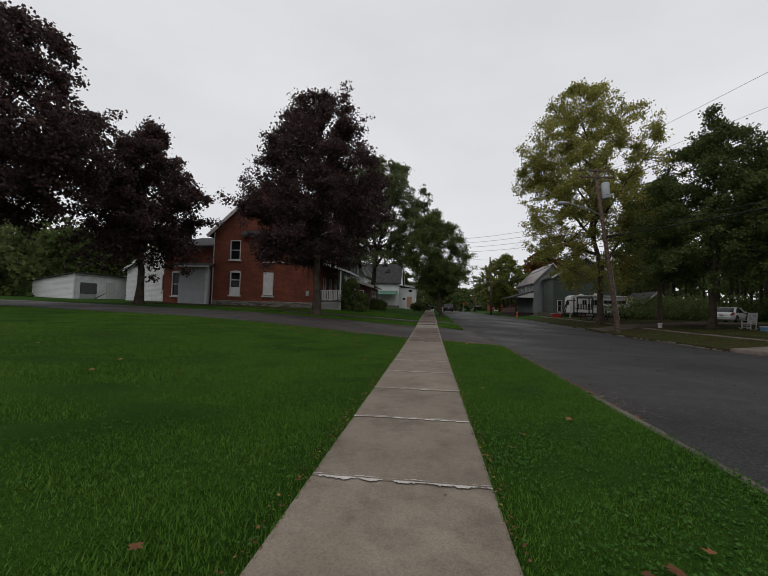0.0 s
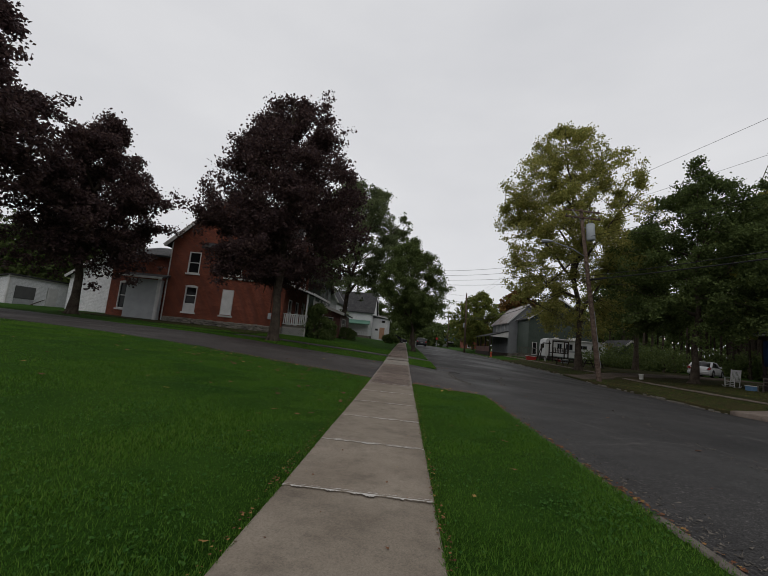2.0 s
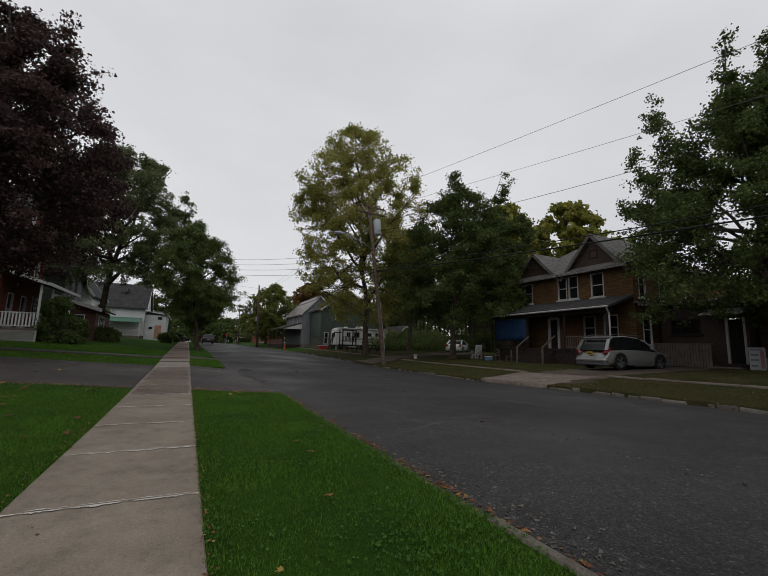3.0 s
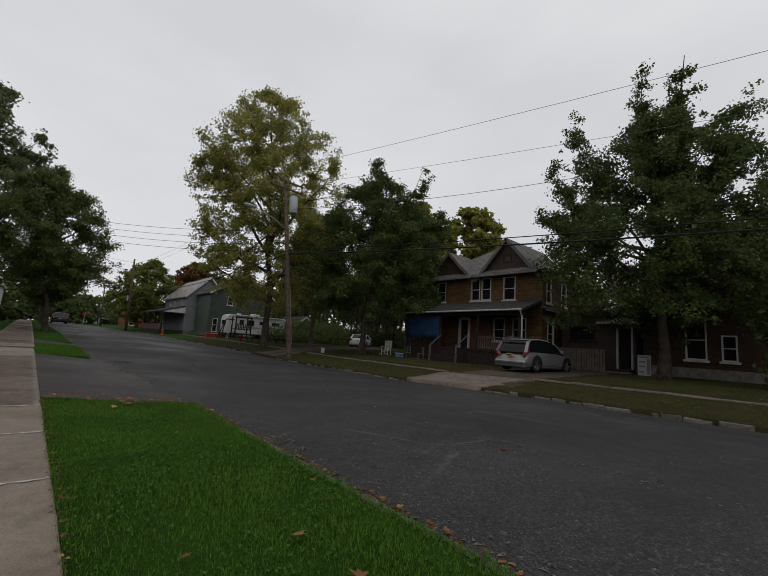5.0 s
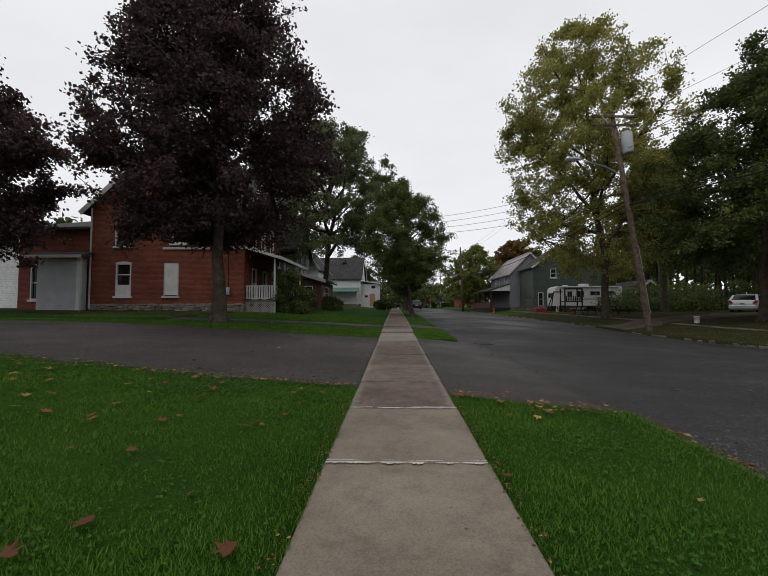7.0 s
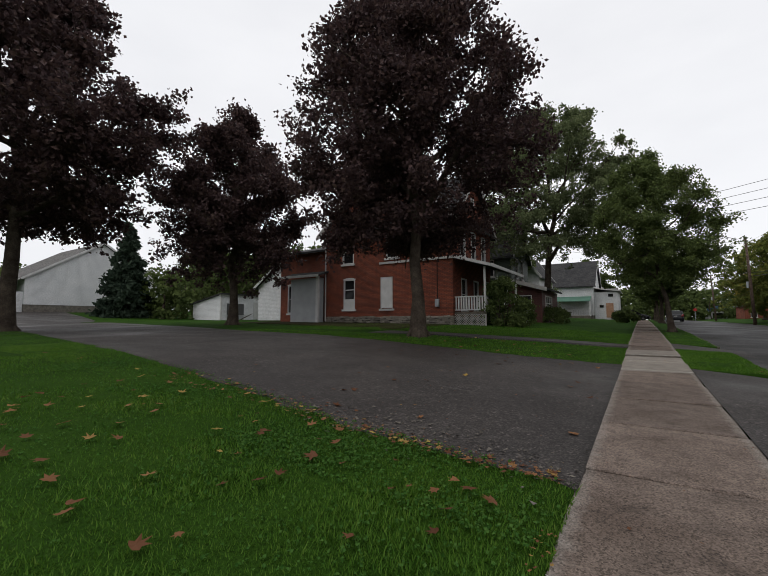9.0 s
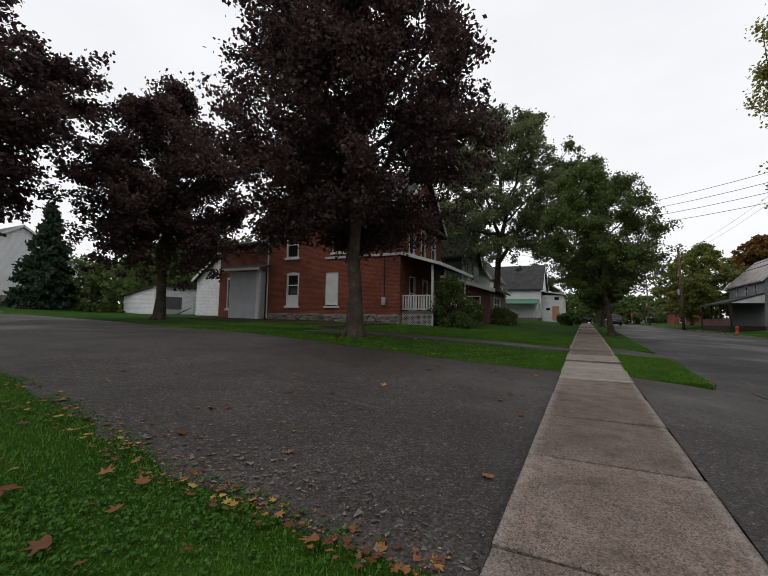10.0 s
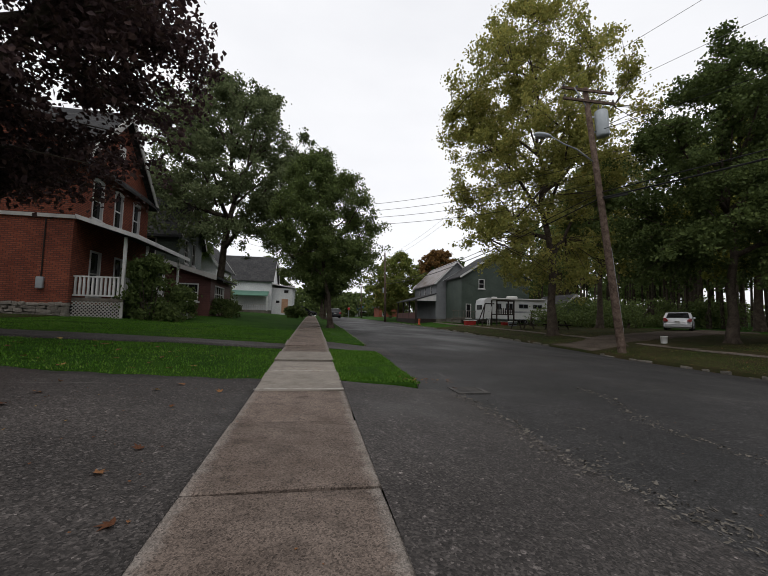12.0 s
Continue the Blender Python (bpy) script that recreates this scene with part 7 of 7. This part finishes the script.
for k, (x, y, h) in enumerate(((1.4, 58.0, 7.5), (1.5, 72.0, 9.0), (1.6, 88.0, 9.5), (-9.0, 100.0, 13.0))):
    tree("street_tree", "dark green tree on the verge farther up the street", (x, y), 3.4, h + 1.0, 3.0 if x > 0 else 5, M_DEEP, 8000, 0.32, 0.18, 90, 50 + k, LOBED, (0, 0), 0.85, group="trees along the verge")
tree("back_tree", "tall grey-green tree behind the brick house", (-27.0, 62.0), 6.0, 22.0, 6.5, M_OAK, 12000, 0.4, 0.35, 150, 60, LOBED, (0, 0), 1.1)
tree("back_tree", "green tree behind the dark green house", (-14.0, 58.0), 5.0, 15.0, 4.5, M_GREEN, 9000, 0.36, 0.3, 110, 61, LOBED, (0, 0), 1.0)
tree("back_tree", "yellow-green tree behind the gabled house", (42.0, 37.0), 5.0, 20.5, 8.0, M_GOLD, 22000, 0.4, 0.35, 170, 62, LOBED, (0, 0), 1.1)
tree("back_tree", "yellow-green tree behind the gabled house", (36.0, 42.0), 5.0, 20.5, 7.5, M_GOLD, 19000, 0.4, 0.35, 150, 63, LOBED, (0, 0), 1.1)

wr = random.Random(70)
thicket("woods_right", "shady green woods behind the dirt track", [(wr.uniform(30, 62), wr.uniform(46, 74), wr.uniform(3, 5), wr.uniform(4.5, 7.5), wr.uniform(12, 18)) for _ in range(34)] + [(32 + 4.2 * k, 80 - 0.8 * k, 4.0, 0.1, wr.uniform(2, 4.2)) for k in range(11)], M_GREEN, 66000, 0.34, 71, 4)
thicket("undergrowth", "rank green undergrowth at the wood's edge", [(wr.uniform(22, 42), 48.0 + wr.uniform(-1.5, 5) + 0.05 * k, wr.uniform(1.2, 2.6), 0.05, wr.uniform(0.8, 3.0)) for k in range(26)] + [(wr.uniform(32, 41), wr.uniform(33, 42), 1.4, 0.05, wr.uniform(0.4, 1.1)) for _ in range(8)], M_GREEN, 40000, 0.16, 72, 1, "stuff", "bushes")
thicket("woods_left", "green trees and bushes behind the sheds", [(wr.uniform(-90, -40), wr.uniform(48, 66), wr.uniform(4, 6), 0.5, wr.uniform(6, 11)) for _ in range(26)] + [(-44 + 2.2 * k, 35 + 0.4 * k, 2.0, 0.1, 4.5) for k in range(2)] + [(-46 + 1.6 * k, 45, 3, 0.3, 8) for k in range(9)], M_DEEP, 46000, 0.42, 73, 1)
thicket("woods_far_left", "green trees beyond the lawn", [(-95 + wr.uniform(-8, 8), 6 * k - 20, 5, 0.3, wr.uniform(7, 12)) for k in range(12)] + [(-75 + wr.uniform(-4, 4), 12 + 5 * k, 4, 0.2, 6) for k in range(3)], M_GREEN, 26000, 0.5, 74, 1)
thicket("woods_far", "dark green trees closing the street far away", [(wr.uniform(-70, 90), wr.uniform(200, 250), 7, 0.5, wr.uniform(9, 15)) for _ in range(40)] + [(wr.uniform(28, 80), wr.uniform(84, 140), 6, 4.5, wr.uniform(9, 14)) for _ in range(20)] + [(wr.uniform(-60, -18), wr.uniform(85, 140), 6, 1, wr.uniform(8, 14)) for _ in range(20)] + [(wr.uniform(-16, 26), wr.uniform(165, 195), 6, 0.2, wr.uniform(7, 11)) for _ in range(14)], M_DEEP, 62000, 0.95, 75, 1)
thicket("woods_east", "green trees behind the houses across the street", [(wr.uniform(40, 60), -30 + 5.5 * k, 5, 0.5, wr.uniform(8, 13)) for k in range(13)], M_GREEN, 26000, 0.5, 76, 1)


# ---- lawn: blades, clover and fallen leaves ----
def blades(name, label, zones, count, tall, seed, mat=None, thick=1.0):
    """Grass blades, thicker where one walks past them. zones: x0, x1, y0, y1, share."""
    rng = np.random.default_rng(seed)
    xs, ys = [], []
    total = sum(z[4] for z in zones)
    for x0, x1, y0, y1, share in zones:
        n = int(count * share / total)
        xs.append(rng.uniform(x0, x1, n))
        ys.append(rng.uniform(y0, y1, n))
    x, y = np.concatenate(xs), np.concatenate(ys)
    keep = ~((x < -0.58) & (y > near_edge(x) + 0.10) & (y < far_edge(x) - 0.08))
    for a, b in DRIVES:
        keep &= ~((x > 0.55) & (x < 3) & (y > a + verge_end(x, y)) & (y < b))
    keep &= ~((x > 2.5 + edge_shift(y)) & (x < 3))
    keep &= ~((x < -0.58) & (y > 23.7) & (np.abs(y - np.interp(-x, [0.6, 3, 5, 9], [26.75, 26.45, 25.75, 24.65])) < 0.8))
    x, y = x[keep], y[keep]
    n = len(x)
    z = land(x, y) - 0.012 + 0.03 * (x > 13)
    a = rng.uniform(0, 2 * np.pi, n)
    patch = 0.95 + 0.16 * np.sin(x * 1.9 + 2 * np.sin(y * 0.7)) * np.sin(y * 1.3 + x * 0.4)
    h = tall * rng.uniform(0.5, 1.25, n) * patch
    w = thick * rng.uniform(0.0026, 0.0046, n) * (1 + 0.10 * np.hypot(x, np.clip(y - 8, -8, 8) * 0.6))
    lean = rng.uniform(0.25, 1.1, n) * h
    d, s = np.stack([np.cos(a), np.sin(a)], -1), np.stack([-np.sin(a), np.cos(a)], -1)
    p = np.stack([x, y], -1)
    v = np.zeros((n, 3, 3))
    v[:, 0, :2], v[:, 1, :2] = p - s * w[:, None], p + s * w[:, None]
    v[:, 2, :2] = p + d * lean[:, None]
    v[:, 0, 2] = v[:, 1, 2] = z
    v[:, 2, 2] = z + h
    f = np.arange(3 * n).reshape(-1, 3)
    tagged(new(name, raw_mesh(name, v.reshape(-1, 3), f, mat or M_GRASS)), label, "grass", kind="stuff")


blades("lawn_grass", "short mown bright green lawn grass", [(-2.6, -0.6, 0.5, 14.4, 46), (-5.5, -2.6, 2, 15, 30), (-13, -5.5, 4, 16, 30), (-26, -13, 8, 18, 8)], 410000, 0.038, 81, None, 0.9)
blades("verge_grass", "mown green grass of the verge", [(0.6, 2.5, 0.5, 13.95, 60), (0.6, 2.42, 21.6, 26.2, 8), (0.6, 2.42, 28, 40, 4), (17.0, 26, 2, 11, 5), (17.6, 22, 19.5, 30, 6), (13.45, 16.2, 19.3, 32.2, 8), (13.45, 16, 36, 50, 4), (-9, -0.6, 27.5, 36, 6)], 250000, 0.038, 82, None, 0.9)

blades("lawn_grass", "mown green lawn grass before the brick house", [(-9, -0.6, 21.5, 34, 10), (0.6, 2.4, 21.6, 26.1, 2), (-15, -9, 20, 32, 4)], 75000, 0.05, 84, None, 2.0)
blades("dry_grass", "thin mixed green and straw-coloured grass across the street", [(13.45, 15.9, 3, 15, 26), (13.45, 16.0, 19.2, 32, 12), (17.6, 24, 5, 14, 20), (17.6, 22.6, 19, 31, 24), (13.4, 20, 36, 56, 22)], 82000, 0.055, 83, M_DRYBLADE, 1.5)


def clover(name, label, zones, size, seed):
    """Low round leaves lying in the turf, in drifts. zones: x0, x1, y0, y1, how many."""
    rng = np.random.default_rng(seed)
    pts = []
    for x0, x1, y0, y1, n in zones:
        x, y = rng.uniform(x0, x1, n * 3), rng.uniform(y0, y1, n * 3)
        drift = np.sin(x * 2.3 + 1.7 * np.sin(y * 1.1)) * np.sin(y * 1.9 + 1.3 * np.sin(x * 1.7)) + rng.normal(0, 0.5, n * 3)
        keep = (drift > 0.25) & ~((x < -0.58) & (y > near_edge(x) + 0.14)) & ~((x > 0.58) & (y > 12.95 + verge_end(x, y))) & ~(x > 2.5 + edge_shift(y))
        pts.append(np.stack([x, y], -1)[keep][:n])
    p = np.concatenate(pts)
    c = np.column_stack([p, land(p[:, 0], p[:, 1]) + rng.uniform(0.016, 0.04, len(p))])
    v, f = leaf_cloud(c, np.full(len(c), 0.012), len(c) * 2, size, rng, 1.6, 1.1)
    tagged(new(name, raw_mesh(name, v, f, M_WEED)), label, "clover", kind="stuff")


clover("clover_leaves", "low clover and plantain leaves growing in the lawn", [(0.62, 2.5, 1, 13.6, 6000), (-3, -0.62, 1.5, 14.4, 4000), (-8, -3, 4, 15, 4000), (-3.5, -0.7, 13.4, 14.5, 2200), (-8, -3, 13.6, 15.2, 2200)], 0.018, 85)


def maple_leaf(rng, size):
    """The outline of a lobed leaf, slightly cupped."""
    pts = []
    lobes = [(0.0, 1.0), (0.35, 0.42), (0.75, 0.86), (1.2, 0.4), (1.75, 0.62), (2.5, 0.38), (3.14, 0.3), (-2.5, 0.38), (-1.75, 0.62), (-1.2, 0.4), (-0.75, 0.86), (-0.35, 0.42)]
    for a, r in lobes:
        pts.append((size * r * math.sin(a), size * r * math.cos(a), size * rng.uniform(0.0, 0.3) * r))
    return pts


def fallen(name, label, zones, seed, size):
    rng = random.Random(seed)
    s = Shape()
    for x0, x1, y0, y1, n in zones:
        for _ in range(n):
            x, y = rng.uniform(x0, x1), rng.uniform(y0, y1)
            on_drive = x < -0.6 and near_edge(x) < y < far_edge(x)
            z = lz(x, y) + (0.026 if on_drive else 0.006 if abs(x) < 0.6 else float(road_height(np.array(x), np.array(y))) - lz(x, y) + 0.008 if x > 2.5 and x < 13.3 else 0.045)
            a = rng.uniform(0, 6.283)
            k = size * rng.uniform(0.45, 1.2)
            tx, ty = rng.uniform(-0.25, 0.25), rng.uniform(-0.25, 0.25)
            out = [(x + p * math.cos(a) - q * math.sin(a), y + p * math.sin(a) + q * math.cos(a), z + h + (p * tx + q * ty)) for p, q, h in maple_leaf(rng, k)]
            mid = (x, y, z + k * 0.08)
            s.add([mid] + out, [(0, i + 1, (i + 1) % 12 + 1) for i in range(12)])
    m = bpy.data.meshes.new(name)
    m.from_pydata(s.v, [], s.f)
    m.materials.append(M_FALLEN)
    tagged(new(name, m), label, "leaves", kind="stuff")


fallen("fallen_leaves", "brown and yellow maple leaves scattered on the grass", [(-4.5, -0.7, 1, 9, 16), (-4.5, -0.7, 9, 14, 30), (-12, -4.5, 5, 15, 46), (0.65, 2.3, 1, 13.6, 26), (-6, -0.7, 12.2, 14.5, 64), (-9, -1, 21.6, 25, 60), (14, 22, 19, 31, 60), (-6, -0.7, 14.4, 21, 44), (2.6, 9, 3, 30, 16)], 91, 0.075)
fallen("edge_litter", "crumbled brown leaf litter at the slab edges", [(-0.69, -0.59, 1, 13.6, 420), (0.585, 0.66, 1, 13.7, 420), (-3.5, -0.7, 14.25, 14.6, 300), (-5, -0.7, 14.6, 22, 260), (-0.6, 0.6, 2, 20, 60), (-0.45, 0.45, 22.2, 23.0, 150), (-0.6, 0.6, 25, 34, 260), (2.8, 8, 4, 22, 160)], 93, 0.017)
fallen("gutter_leaves", "rust-brown leaf litter along the kerb and slab edges", [(2.48, 2.74, 5.0, 13.4, 620), (0.62, 1.4, 13.6, 14.0, 80), (1.4, 2.4, 13.05, 13.5, 90), (-2.5, -0.7, 14.2, 14.5, 110), (-6, -2.5, 14.25, 14.95, 130), (1.6, 2.6, 21.4, 21.9, 40), (13.3, 13.7, 18, 32, 90), (13.3, 15.8, 5, 15, 700), (13.4, 16.2, 19, 31, 600), (17.6, 22, 19, 31, 420), (16, 26, 7, 14.6, 420), (15, 26, 14.6, 18.6, 160), (13.0, 13.5, 4, 32, 200)], 92, 0.04)


def gravel(name, label, lines, seed):
    """Loose chippings along the ragged seams of the paving."""
    rng = np.random.default_rng(seed)
    s = Shape()
    for (x0, y0), (x1, y1), n, wide in lines:
        for _ in range(n):
            f = rng.random()
            x = x0 + (x1 - x0) * f + rng.normal(0, wide) + 0.12 * math.sin(9 * f)
            y = y0 + (y1 - y0) * f + rng.normal(0, wide)
            z = float(road_height(np.array(x), np.array(y))) if x > 2.5 else lz(x, y) - 0.02 + (0.04 if x < -0.6 else -0.04)
            k = rng.uniform(0.006, 0.017)
            d = rng.normal(size=(4, 3)) * k
            d[:, 2] = np.abs(d[:, 2]) * 0.6
            s.add([(x + q[0], y + q[1], z + q[2]) for q in d], [(0, 1, 2), (0, 2, 3), (0, 3, 1), (1, 3, 2)])
    m = bpy.data.meshes.new(name)
    m.from_pydata(s.v, [], s.f)
    m.materials.append(M_STONE)
    tagged(new(name, m), label, "gravel", kind="stuff")


gravel("loose_chippings", "pale loose chippings along seams of the asphalt", [((2.3, 21.0), (2.6, 16.5), 700, 0.1), ((4.9, 21.9), (3.9, 17.5), 400, 0.07), ((13.3, 4.0), (13.4, 15.0), 900, 0.14), ((13.4, 15.2), (15.5, 15.0), 400, 0.25), ((2.7, 5.0), (2.75, 12.6), 900, 0.16), ((-3.2, 14.7), (-0.7, 14.6), 420, 0.22), ((5.2, 2.0), (5.8, 15.0), 380, 0.1), ((2.55, 14.0), (2.9, 20.0), 260, 0.2)], 95)
